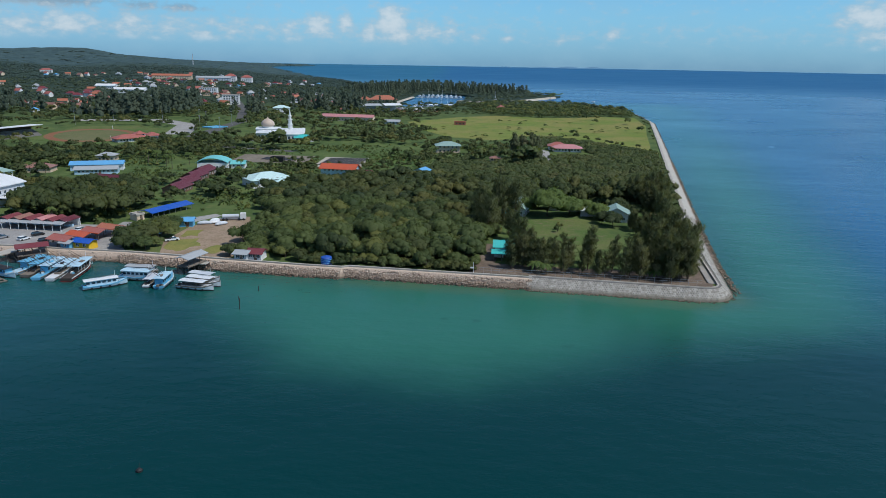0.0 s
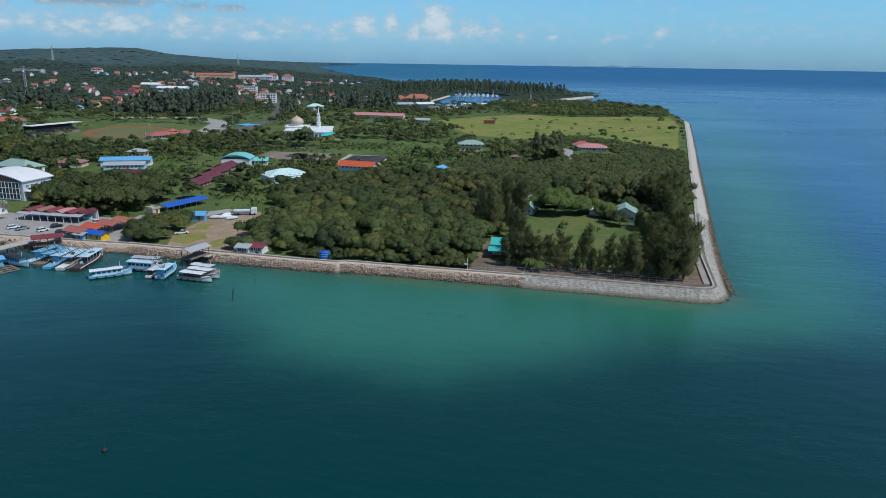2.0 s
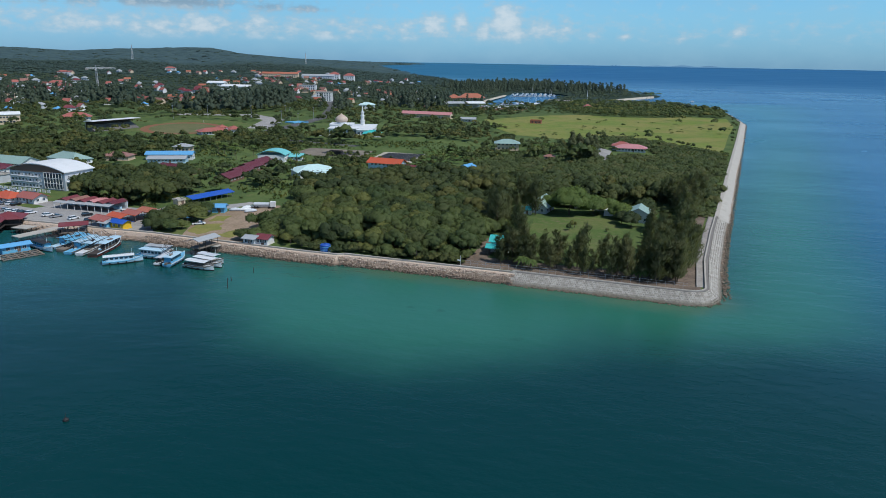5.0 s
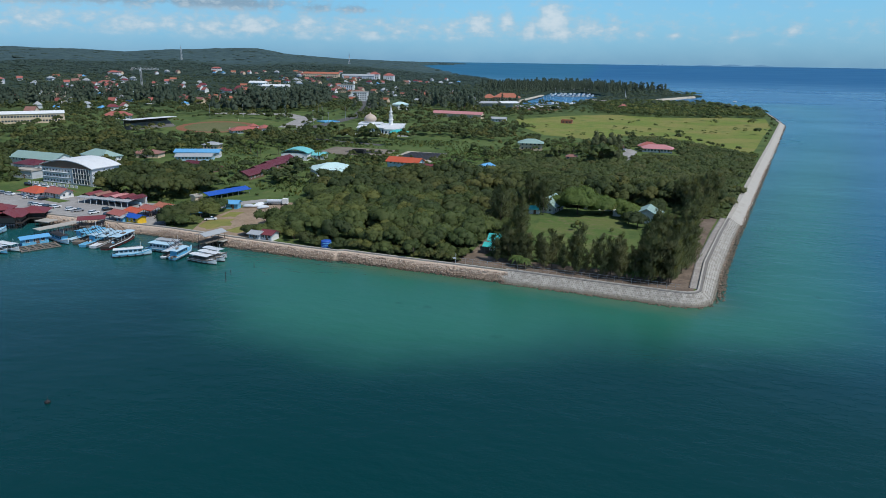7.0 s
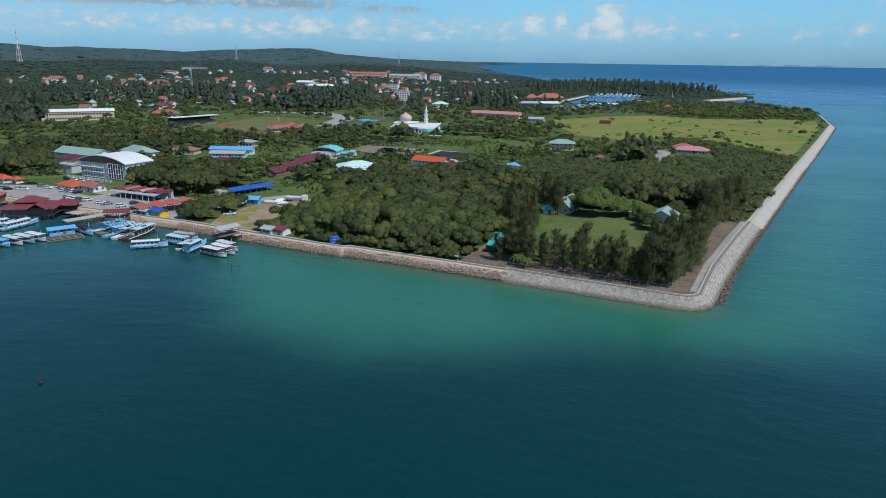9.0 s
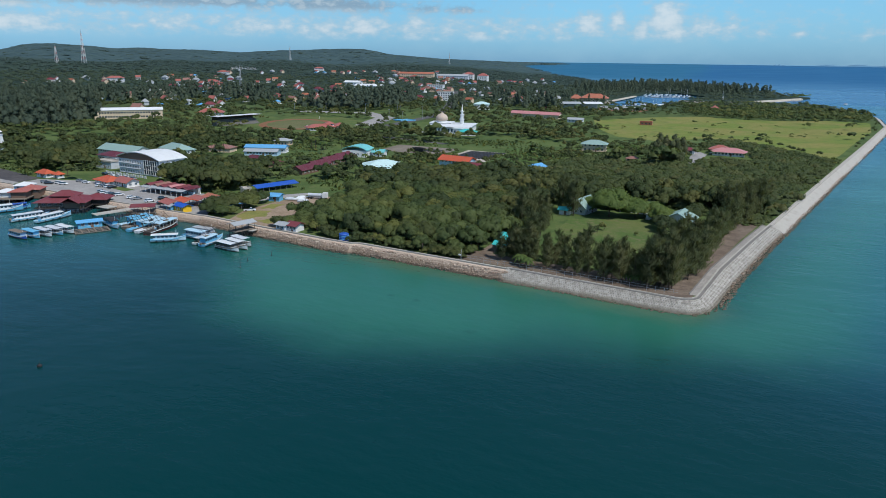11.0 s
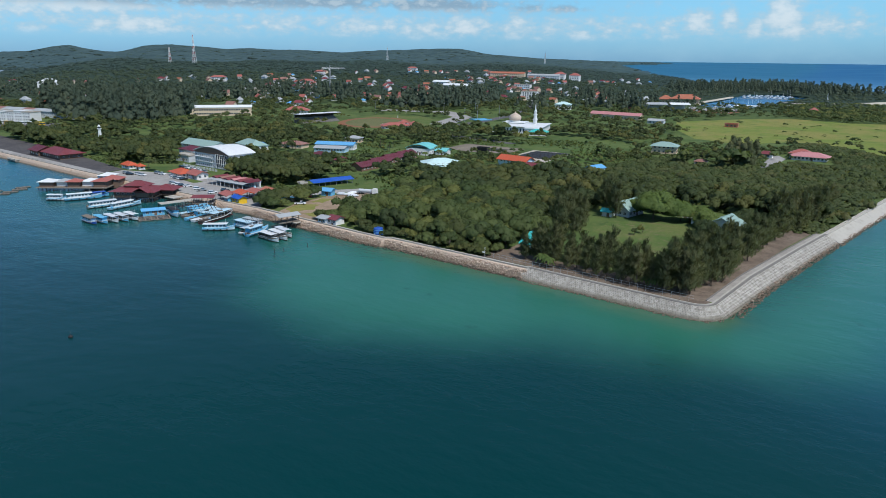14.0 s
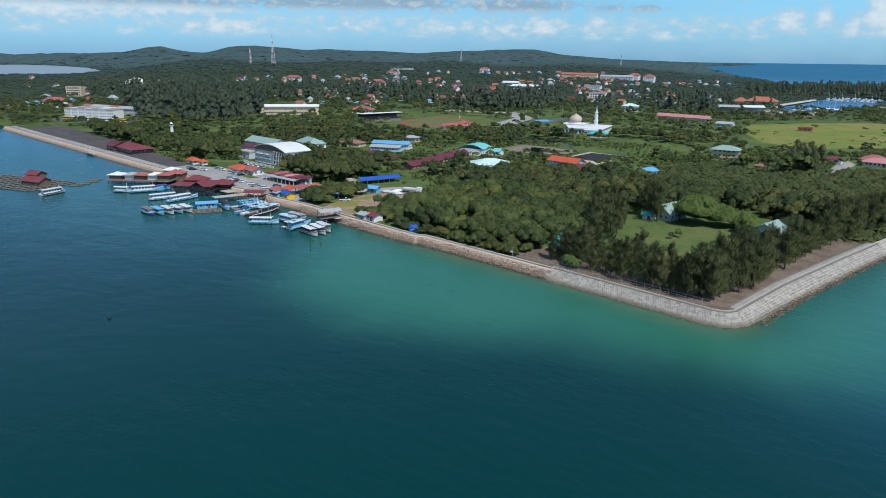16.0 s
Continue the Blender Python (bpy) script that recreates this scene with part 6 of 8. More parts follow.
def pier(name, label, x, y, rot, w, d, z, roof=None, nx=5, ny=3):
    b = thing(name, pose(x, y, 0, 0, 0, rot), label, "jetty")
    stilts(b, w, d, -2.5, z, nx, ny, "dark_wood", 0.13)
    part("deck", MB().box(0, 0, z - 0.2, w, d, 0.3), "concrete" if roof is None else "wood", b)
    for i in range(nx):
        part("brace", MB().tube(((-0.5 + i / (nx - 1)) * w * 0.95, -d / 2 * 0.9, -0.3), ((-0.5 + i / (nx - 1)) * w * 0.95, d / 2 * 0.9, z - 0.2), 0.08, n=5), "dark_wood", b)
    if roof:
        for i in range(nx):
            for s in (-1, 1):
                part("post", MB().tube(((-0.5 + i / (nx - 1)) * w * 0.92, s * d * 0.44, z), ((-0.5 + i / (nx - 1)) * w * 0.92, s * d * 0.44, z + 2.6), 0.08, n=5), "dark_wood", b)
        part("roof", gable_roof(w, d, z + 2.6, 0.6, 0.5), roof, b)
    return b


pier("covered_pier", "timber pier with a grey sheet roof", -86.4, 212.4, 72, 9, 4.5, 2.6, "r_grey", 4, 3)
pier("concrete_jetty", "pale concrete jetty on piles", -153.8, 215.6, 71, 19, 4.6, 2.7, None, 7, 2)
pier("red_canopy_jetty", "jetty with dark red canopies over the water", -143.5, 220.5, 35, 9, 6, 2.5, "r_red", 5, 3)
pier("timber_stage", "weathered timber stage by the quay", -166.5, 222.0, -5, 7, 5, 2.2, None, 4, 3)
pier("pier_walkway", "narrow timber walkway beside the pier", -84.5, 214.5, -8, 5, 3, 2.2, None, 3, 2)


def cage_raft(name, label, x, y, rot, nx, ny, cell, hut=None):
    b = thing(name, pose(x, y, 0, 0, 0, rot), label, "raft")
    for i in range(nx + 1):
        part("beam", MB().box((i - nx / 2) * cell, 0, 0.15, 0.55, ny * cell + 0.6, 0.22), "wood", b)
    for j in range(ny + 1):
        part("beam", MB().box(0, (j - ny / 2) * cell, 0.18, nx * cell + 0.6, 0.55, 0.24), "wood", b)
    fl = MB().tube((-0.45, 0, 0.05), (0.45, 0, 0.05), 0.3, n=8).mesh("float", "black")
    for i in range(nx + 1):
        for j in range(ny + 1):
            p = part("float", fl, None, b)
            p.location = ((i - nx / 2) * cell, (j - ny / 2) * cell, 0)
    return b


cage_raft("cage_raft", "floating timber cage raft with black floats", -144.0, 194.0, 57, 5, 3, 2.4)
cage_raft("fish_farm", "large floating fish farm of timber cages", -281, 172, 14, 14, 7, 4.0)
building("farm_house", "fish farm hut with a dark red roof", "hut", -266, 176, 14, 13, 7, 2.4, "gable", 1.6, "r_red", "brown_panel", (0.8,), 4, "f", z=0.4, clear=False)
building("farm_house", "smaller fish farm hut with a red roof", "hut", -284, 184, 14, 8, 6, 2.8, "gable", 1.5, "r_red", "brown_panel", (0.8,), 2, "f", z=0.4, clear=False)
building("raft_cabin", "turquoise cabin on the cage raft", "cabin", -149.0, 197.5, 57, 8.5, 3.0, 2.3, "gable", 0.5, "r_sky", "lightblue", (0.8,), 3, "f", z=0.4, clear=False)
for i, (x, y) in enumerate([(-249, 188), (-251, 193), (-254, 199), (-258, 203)]):
    cage_raft("small_raft", "small grey raft of planks and drums", x, y, 40 + 12 * i, 3, 1, 2.0)


def car(label, x, y, heading, mat, pickup=False):
    b = thing("pickup_truck" if pickup else "car", pose(x, y, G + 0.07, 0, 0, heading), label, "car", "parked cars")
    L, W = (5.0, 1.85) if pickup else (4.3, 1.75)
    prof = [(-L / 2, 0.35), (-L / 2, 0.85), (-L / 2 + 0.15, 0.92), (L * 0.22, 0.92), (L / 2 - 0.15, 0.75), (L / 2, 0.6), (L / 2, 0.35)]
    mb = MB()
    mb.loft([[(a, s * W / 2, c) for a, c in prof] for s in (1, -1)])
    part("body", mb, mat, b)
    c0, c1 = (-0.05 * L, 0.25 * L) if pickup else (-0.46 * L, 0.2 * L)
    cab = MB()
    cab.loft([[(c0, s * W * 0.47, 0.9), (c0 + 0.25, s * W * 0.41, 1.45), (c1 - 0.55, s * W * 0.41, 1.45), (c1 + 0.2, s * W * 0.47, 0.9)] for s in (1, -1)])
    part("cabin_glass", cab, "glass", b)
    part("roof", MB().box((c0 + c1) / 2 - 0.1, 0, 1.43, (c1 - c0) - 0.8, W * 0.82, 0.07), mat, b)
    wm = MB().tube((0, -0.1, 0), (0, 0.1, 0), 0.33, n=10).mesh("wheel", "rubber")
    for wx in (-L * 0.31, L * 0.31):
        for s in (-1, 1):
            p = part("wheel", wm, None, b)
            p.location = (wx, s * W * 0.47, 0.33)
    if pickup:
        part("cargo_bed", MB().box(-L * 0.28, 0, 0.9, L * 0.42, W * 0.9, 0.06), "black", b)
    return b


M["car_white"] = paint("car_white", (0.75, 0.76, 0.77), 0.25, 0, 0.05)
M["car_silver"] = paint("car_silver", (0.42, 0.43, 0.45), 0.3, 0.5, 0.05)
M["car_black"] = paint("car_black", (0.02, 0.021, 0.024), 0.25, 0, 0.05)
M["car_red"] = paint("car_red", (0.35, 0.02, 0.02), 0.3, 0, 0.05)


def cars():
    rng = random.Random(9)
    kinds = [("white car parked", "car_white"), ("white car parked", "car_white"), ("silver car parked", "car_silver"), ("black car parked", "car_black"), ("dark red car parked", "car_red")]
    protos = {}

    def put(x, y, h, k=None, pickup=False):
        lab, mat = kinds[rng.randrange(len(kinds))] if k is None else kinds[k]
        key = (mat, pickup)
        lab = lab.replace("car", "pickup truck") if pickup else lab
        if key not in protos:
            protos[key] = car(lab + " on the concrete", x, y, h, mat, pickup)
        else:
            copy_thing(protos[key], pose(x, y, G + 0.07, 0, 0, h))

    for x, y, k in ((-189.7, 242.0, 0), (-186.2, 241.6, 0), (-182.9, 240.6, 3), (-179.3, 241.0, 0), (-169.6, 238.8, 0), (-165.1, 237.7, 2), (-156.1, 236.3, 0), (-155.1, 243.2, 3), (-147.6, 234.8, 3), (-144.4, 235.8, 2), (-192.8, 243.2, 2), (-143.6, 251.8, 0)):
        put(x, y, 62 + rng.uniform(-9, 9), k, k == 2 and x > -170)
    for x, y, k in ((-207.0, 254.9, 0), (-203.7, 254.6, 2), (-200.6, 254.3, 0), (-197.4, 253.6, 3)):
        put(x, y, 80 + rng.uniform(-6, 6), k)
    for x, y, k in ((-225.4, 259.2, 2), (-220.0, 257.9, 0), (-230.4, 250.8, 0), (-234.0, 247.9, 3), (-226.3, 249.9, 0), (-238.5, 249.2, 2)):
        put(x, y, 15 + rng.uniform(-12, 12), k)
    put(-104, 240, 30, 0, True)
    put(-112.5, 254, 200, 4)
    car("yellow van parked beside the road", -118, 259.5, 195, "yellow")
    for i in range(5):
        put(-232 + i * 6, 281 - i * 1.0, -8, 0 if i % 2 else None)
    for i in range(10):
        put(-70 + i * 4.1, 945 + 3 * (i % 3), 80)


cars()

# ---- marina ----
def marina():
    for x, y, w, mat in ((-118, 922, 26, "r_grey"), (-92, 936, 24, "r_white")):
        b = open_shed("boat_shed", "tall open boat shed with a pale grey roof", "shed", x, y, 28, w, 20, 8.6, "gable", 2.0, mat, 6, "steel")
        part("back_wall", MB().box(0, 9.4, 0, w * 0.9, 0.3, 7.5), "steel", b)
    building("marina_hotel", "marina clubhouse with stepped brick red roofs", "hotel", -122, 1118, 8, 40, 20, 7.5, "hip", 5.5, "r_brick", "cream", (1.0, 4.2), 9, "fr", over=2)
    building("marina_hotel_wing", "clubhouse wing with a brick red roof", "hotel", -128, 1136, 8, 24, 14, 7.0, "hip", 5.0, "r_brick", "cream", (1.0, 4.2), 5, "fr", over=2)
    building("marina_hotel_wing", "clubhouse wing with a tall brick red roof", "hotel", -150, 1112, 8, 18, 14, 6.5, "hip", 4.5, "r_brick", "cream", (1.0,), 4, "fr", over=2)
    area("boat_yard", [(-70, 930), (-30, 935), (-20, 985), (-60, 1010), (-100, 980)], "track", "reddish paved boat yard", "yard", 0.06)
    rng = random.Random(4)

    def yacht(x, y, h, L, mast, label):
        b = thing("yacht", pose(x, y, 0, 0, 0, h), label, "yacht", "marina yachts")
        part("hull", MB().loft(hull_rings(L, L * 0.3, 1.3, 0.4, 7)), "white", b)
        part("cabin", MB().box(-L * 0.05, 0, 1.1, L * 0.5, L * 0.2, 1.3, taper=0.85), "white", b)
        part("windscreen", MB().box(-L * 0.05, 0, 1.6, L * 0.51, L * 0.205, 0.5, taper=0.96), "glass", b)
        if mast:
            part("mast", MB().tube((0.5, 0, 1.2), (0.5, 0, 1.2 + L * 1.15), 0.12, 0.08, n=6), "white", b)
        return b

    a = yacht(-20, 1120, 80, 11, True, "white sailing yacht with a bare mast")
    c = yacht(10, 1200, 20, 13, False, "white motor yacht at its berth")
    for i in range(30):
        x, y = -84 + (i % 10) * 9.5 + rng.uniform(-2, 2), 1395 + (i // 10) * 42 + rng.uniform(-5, 5)
        if not inside(COAST, x, y) and edge_dist(COAST, x, y) > 6:
            copy_thing(a if rng.random() < 0.4 else c, pose(x, y, 0, 0, 0, rng.uniform(60, 110)))
    for i in range(12):
        x, y = -70 + (i % 6) * 10, 1075 + (i // 6) * 45 + 4 * (i % 6)
        if not inside(COAST, x, y) and edge_dist(COAST, x, y) > 6:
            copy_thing(a if i % 3 else c, pose(x, y, 0, 0, 0, 80 + rng.uniform(-10, 10)))
    for i in range(9):
        e = copy_thing(c, pose(-84 + i * 7, 965 + rng.uniform(-12, 22), G + 0.7, 0, 0, rng.uniform(0, 180)))
        tagged(e, "white yacht ashore in the boat yard")
    for x, y, w in ((-45, 1105, 50), (-40, 1375, 90), (-42, 1440, 80)):
        b = thing("pontoon", pose(x, y, 0, 0, 0, 4), "long grey floating pontoon", "pontoon")
        part("deck", MB().box(0, 0, 0.1, w, 2.5, 0.5), "concrete", b)
        for k in range(5):
            part("finger", MB().box(-w / 2 + 5 + k * w / 5, 5, 0.1, 1.2, 8, 0.45), "concrete", b)
    open_shed("berth_roof", "long pale roof over the berths", "shed", -25, 1092, 8, 46, 9, 3.0, "gable", 0.8, "r_white", 6, "steel", z=0.5)
    mo = thing("sail_monument", pose(62, 1262, G), "tall white mast with stays on the breakwater", "monument")
    part("mast", MB().tube((0, 0, 0), (0, 0, 16), 0.35, 0.2, n=8), "white", mo)
    part("sail", MB().loft([[(0, -0.15, 2), (3, -0.15, 2), (0, -0.15, 11)], [(0, 0.15, 2), (3, 0.15, 2), (0, 0.15, 11)]]), "white", mo)
    part("plinth", MB().lathe(0, 0, [(4, -0.3), (4, 0.8), (2.5, 1.2)], 12), "concrete", mo)
    bw = thing("breakwater", Matrix(), "low pale stone breakwater of the marina", "breakwater", "", "structure")
    part("bank", ribbon([(-4, 1246), (10, 1227), (54, 1229), (118, 1301), (193, 1450)], [(-3.5, G - 1), (-2.5, G + 0.7), (1.0, G + 0.7), (4.5, -1.0)]), "sand", bw)
    part("bank", ribbon([(-100, 1090), (-106, 1162), (-92, 1349)], [(-2.5, -1.0), (-1.0, G + 0.6), (4.0, G + 0.6), (5.5, G - 1)]), "sand", bw)
    # small boats out at sea
    yacht(250, 1330, 20, 7, False, "small motor boat under way at sea")
    boat("fishing_boat", "small dark fishing boat far out at sea", 205, 1250, 20, 8, 2.4, 0.9, "dark_wood", "wood", (-0.3, 0.2), "dark_wood", "wood", 1.6)


marina()


def far_islands():
    """Low islands on the sea's rim, coloured with the blue of haze."""
    for a0, a1, top in ((4.8, 12.0, 12.0), (2.4, 3.4, 8.0)):
        ring0, ring1 = [], []
        for k in range(41):
            a = radians(a0 + (a1 - a0) * k / 40)
            h = top * math.sin(math.pi * k / 40) ** 0.6 * (0.7 + 0.3 * math.sin(k * 0.55 + a0))
            ring0.append((60 + 4860 * math.sin(a), 4860 * math.cos(a), 38.0))
            ring1.append((60 + 4890 * math.sin(a), 4890 * math.cos(a), 44.5 + h))
        back = [(x * 1.003, y * 1.003, 38.0) for x, y, _ in ring1]
        solid("far_island", MB().loft([ring0, ring1, back], False, False), "island", "low haze-blue island on the horizon", "island", "structure")


# base colour is haze blue painted on, in place of woods green
M["island"] = paint("far_island_haze", (0.13, 0.25, 0.36), 1.0, 0, 0.3, 0.01, (0.11, 0.22, 0.31), 0.0)
far_islands()

# ---- the town inland ----


def town():
    rng = random.Random(21)
    mats = [("r_coral", "coral red", "white"), ("r_red", "dark red", "white"), ("r_brick", "brick red", "cream"), ("r_grey", "pale grey", "grey_white"), ("r_rust", "rust brown", "cream"), ("r_grey", "grey", "grey_white"), ("r_coral", "faded red", "cream"), ("r_sky", "blue", "white")]
    spots = []

    def spot_ok(x, y, r=16):
        return bool(inside(COAST, x, y)) and all((x - a) ** 2 + (y - b) ** 2 > r * r for a, b in spots) and not any(inside(p, x, y) for p in AREAS + FOOT) and not inside(INLET, x, y)

    protos = []
    for i, (rm, word, wall) in enumerate(mats):
        w, d, h = rng.uniform(8, 13), rng.uniform(6, 8.5), rng.choice((2.6, 2.8, 4.6))
        x, y = -560 - 45 * i, 900 + 20 * i
        b = building("town_house", f"town house with a {word} roof among trees", "house", x, y, rng.uniform(-40, 40), w, d, h, "hip" if i % 2 else "gable", rng.uniform(2.2, 3.6), rm, wall, (), 4, "f", group="town houses", door=False, clear=False)
        for k in range(3):
            part("window", MB().box(-w * 0.3 + k * w * 0.3, -d / 2 - 0.03, 1.0, 1.6, 0.1, 1.3), "glass", b)
        protos.append((b, w, d))
        spots.append((x, y))
    tries = made = 0
    while made < 205 and tries < 6000:
        tries += 1
        az, r = rng.uniform(-66, -12), rng.uniform(880, 2150)
        x, y = 60 + r * math.sin(radians(az)), r * math.cos(radians(az))
        clump = math.sin(x * 0.011 + 2) * math.sin(y * 0.009 + 0.7)
        if clump < -0.1 or (x < -1100 and y > 780) or not spot_ok(x, y, 20 if r > 1500 else 17):
            continue
        b, w, d = protos[rng.randrange(len(protos))]
        copy_thing(b, pose(x, y, float(height(x, y)) + 0.3, 0, 0, rng.uniform(-45, 45)))
        spots.append((x, y))
        claim(x, y, 0, 10, 8, 2)
        made += 1
    # close rows of red roofs behind the casuarinas
    for cx, cy, rad, count in ((-470, 930, 55, 9), (-560, 1040, 60, 9), (-640, 1140, 60, 7), (-800, 1010, 50, 6)):
        for _ in range(count):
            x, y = cx + rng.uniform(-rad, rad), cy + rng.uniform(-rad, rad)
            if not spot_ok(x, y, 13):
                continue
            copy_thing(protos[rng.choice((0, 1, 2, 6))][0], pose(x, y, float(height(x, y)) + 1.6, 0, 0, rng.uniform(-25, 25)))
            spots.append((x, y))
            claim(x, y, 0, 12, 14, 2)
    # larger blocks that stand out
    big = [
        ("long orange-roofed school block", "school", -690, 1690, 12, 90, 18, 9, "gable", 4, "r_brick", "cream", (1.2, 5.0), 14),
        ("long grey-roofed school block", "school", -590, 1690, 12, 80, 18, 9, "gable", 3.5, "r_grey", "grey_white", (1.2, 5.0), 12),
        ("twin block with a bright red roof", "flats", -565, 1740, 8, 26, 20, 14, "hip", 6, "r_coral", "white", (1.2, 5, 9), 5),
        ("twin block with a coral red roof", "flats", -525, 1738, 8, 26, 20, 14, "hip", 6, "r_coral", "white", (1.2, 5, 9), 5),
        ("long white sheet-roofed warehouse", "warehouse", -560, 1190, 6, 52, 20, 6, "gable", 3, "r_white", "white", (2.0,), 12),
        ("white warehouse with a pale roof", "warehouse", -640, 1270, 6, 34, 18, 6, "gable", 3, "r_white", "white", (2.0,), 8),
        ("white four-storey office block", "office", -330, 1010, 15, 24, 16, 13, "flat", 0, "concrete", "white", (1.2, 4.2, 7.2, 10.2), 6),
        ("white flat-roofed apartment block", "flats", -440, 1230, 10, 30, 14, 10, "flat", 0, "concrete", "white", (1.2, 4.2, 7.2), 7),
        ("white house with a coral red roof", "house", -832, 1075, 30, 26, 13, 8, "hip", 3.5, "r_coral", "white", (1.2, 5), 7),
        ("cream three-storey block of flats", "flats", -690, 800, 25, 26, 11, 12, "flat", 0, "concrete", "cream", (1.2, 4.4), 7),
        ("white three-storey block of flats", "flats", -725, 825, 25, 22, 11, 11, "flat", 0, "concrete", "white", (1.2, 4.4), 6),
        ("long low white roofed store", "store", -700, 800, 25, 46, 14, 5, "gable", 2, "r_white", "grey_white", (1.2,), 10),
        ("cream hotel block of five storeys", "hotel", -970, 545, 40, 22, 15, 14, "flat", 0, "concrete", "cream", (1.2, 4.6, 8.0, 11.4), 7),
        ("red roofed market hall", "market", -830, 450, 20, 30, 16, 5, "hip", 4, "r_coral", "white", (1.2,), 8),
        ("white hall with a small tower", "hall", -1035, 682, 40, 30, 22, 12, "hip", 6, "r_white", "white", (1.2, 5.2), 7),
        ("red roofed villa on the rise", "house", -1000, 1005, 40, 30, 14, 8, "hip", 3.5, "r_coral", "white", (1.2, 5), 8),
        ("red roofed house on the slope", "house", -1075, 1400, 30, 24, 13, 6, "hip", 3.5, "r_coral", "white", (1.2, 5), 8),
        ("red roofed hillside mansion", "house", -1094, 1860, 20, 28, 15, 7, "hip", 4, "r_coral", "white", (1.2, 5), 8),
    ]
    for label, cat, x, y, rot, w, d, h, roof, rise, rm, wall, rows, nw in big:
        building("town_block", label, cat, x, y, rot, w, d, h, roof, rise, rm, wall, rows, nw, "f", ww=2.0, wh=1.7, door=False)
    # white shop terraces and parked buses at the water's far end
    for i in range(7):
        x, y = -634 + i * 8.6, 376 + i * 2.95
        building("shop_house", "white three-storey shop house with dark windows", "shop", x, y, 19, 8.5, 14, 8.6 + (i % 3) * 0.5, "flat", 0, "r_white" if i % 2 else "concrete", "white", (1.2, 4.0, 6.8), 3, "f", group="shop terrace", door=False, wh=1.5)
    for i in range(8):
        x, y = -680 + i * 15, 418 + i * 2
        building("shop_house", "shop house with a grey sheet roof", "shop", x, y, 8, 14, 13, 6.5, "gable", 2.0, "r_grey" if i % 3 else "r_rust", "grey_white", (1.2, 4.0), 4, "f", group="back terrace", door=False)
    for i in range(7):
        x, y = -602 + i * 11, 354 + i * 3.4
        b = thing("bus", pose(x, y, G, 0, 0, 8), ("white" if i % 3 else "yellow") + " coach parked on the lot", "bus", "parked coaches")
        part("body", MB().box(0, 0, 0.4, 9.5, 2.5, 2.7), "white" if i % 3 else "yellow", b)
        part("window_band", MB().box(0, 0, 1.6, 9.56, 2.56, 0.9), "glass", b)
        for wx in (-3, 3):
            for s in (-1, 1):
                part("wheel", MB().tube((wx, s * 1.0, 0.45), (wx, s * 1.27, 0.45), 0.45, n=10), "rubber", b)
    area("coach_park", [(-628, 334), (-520, 352), (-514, 396), (-560, 392), (-630, 364)], "asphalt", "asphalt coach park", "car park", 0.04)
    return spots


TOWN = town()


def lattice_mast(name, label, x, y, hgt, wide, red=True):
    z0 = float(height(x, y))
    b = thing(name, pose(x, y, z0), label, "mast", "radio masts")
    for s in range(4):
        a, c = (s % 2) * 2 - 1, (s // 2) * 2 - 1
        part("leg", MB().tube((a * wide / 2, c * wide / 2, -2), (a * wide * 0.08, c * wide * 0.08, hgt), 0.22 + hgt * 0.002, n=5), "white" if red else "steel", b)
    n = max(6, int(hgt / 7))
    for k in range(n):
        u0, u1 = k / n, (k + 1) / n
        w0, w1 = wide / 2 * (1 - 0.84 * u0), wide / 2 * (1 - 0.84 * u1)
        mb = MB()
        for a, c, a2, c2 in ((-1, -1, 1, -1), (1, -1, 1, 1), (1, 1, -1, 1), (-1, 1, -1, -1)):
            mb.tube((a * w0, c * w0, u0 * hgt), (a2 * w1, c2 * w1, u1 * hgt), 0.16, n=4)
            mb.tube((a2 * w0, c2 * w0, u0 * hgt), (a * w1, c * w1, u1 * hgt), 0.16, n=4)
            mb.tube((a * w1, c * w1, u1 * hgt), (a2 * w1, c2 * w1, u1 * hgt), 0.16, n=4)
        part("bracing", mb, "red_paint" if red and k % 2 else "white", b)
    part("aerial", MB().tube((0, 0, hgt), (0, 0, hgt * 1.12), 0.2, n=5), "steel", b)
    return b


lattice_mast("radio_mast", "white and red lattice radio mast on the hill", -1568, 1347, 42, 7)
lattice_mast("radio_mast", "tall red and white lattice mast on the hill", -1528, 1397, 76, 9)


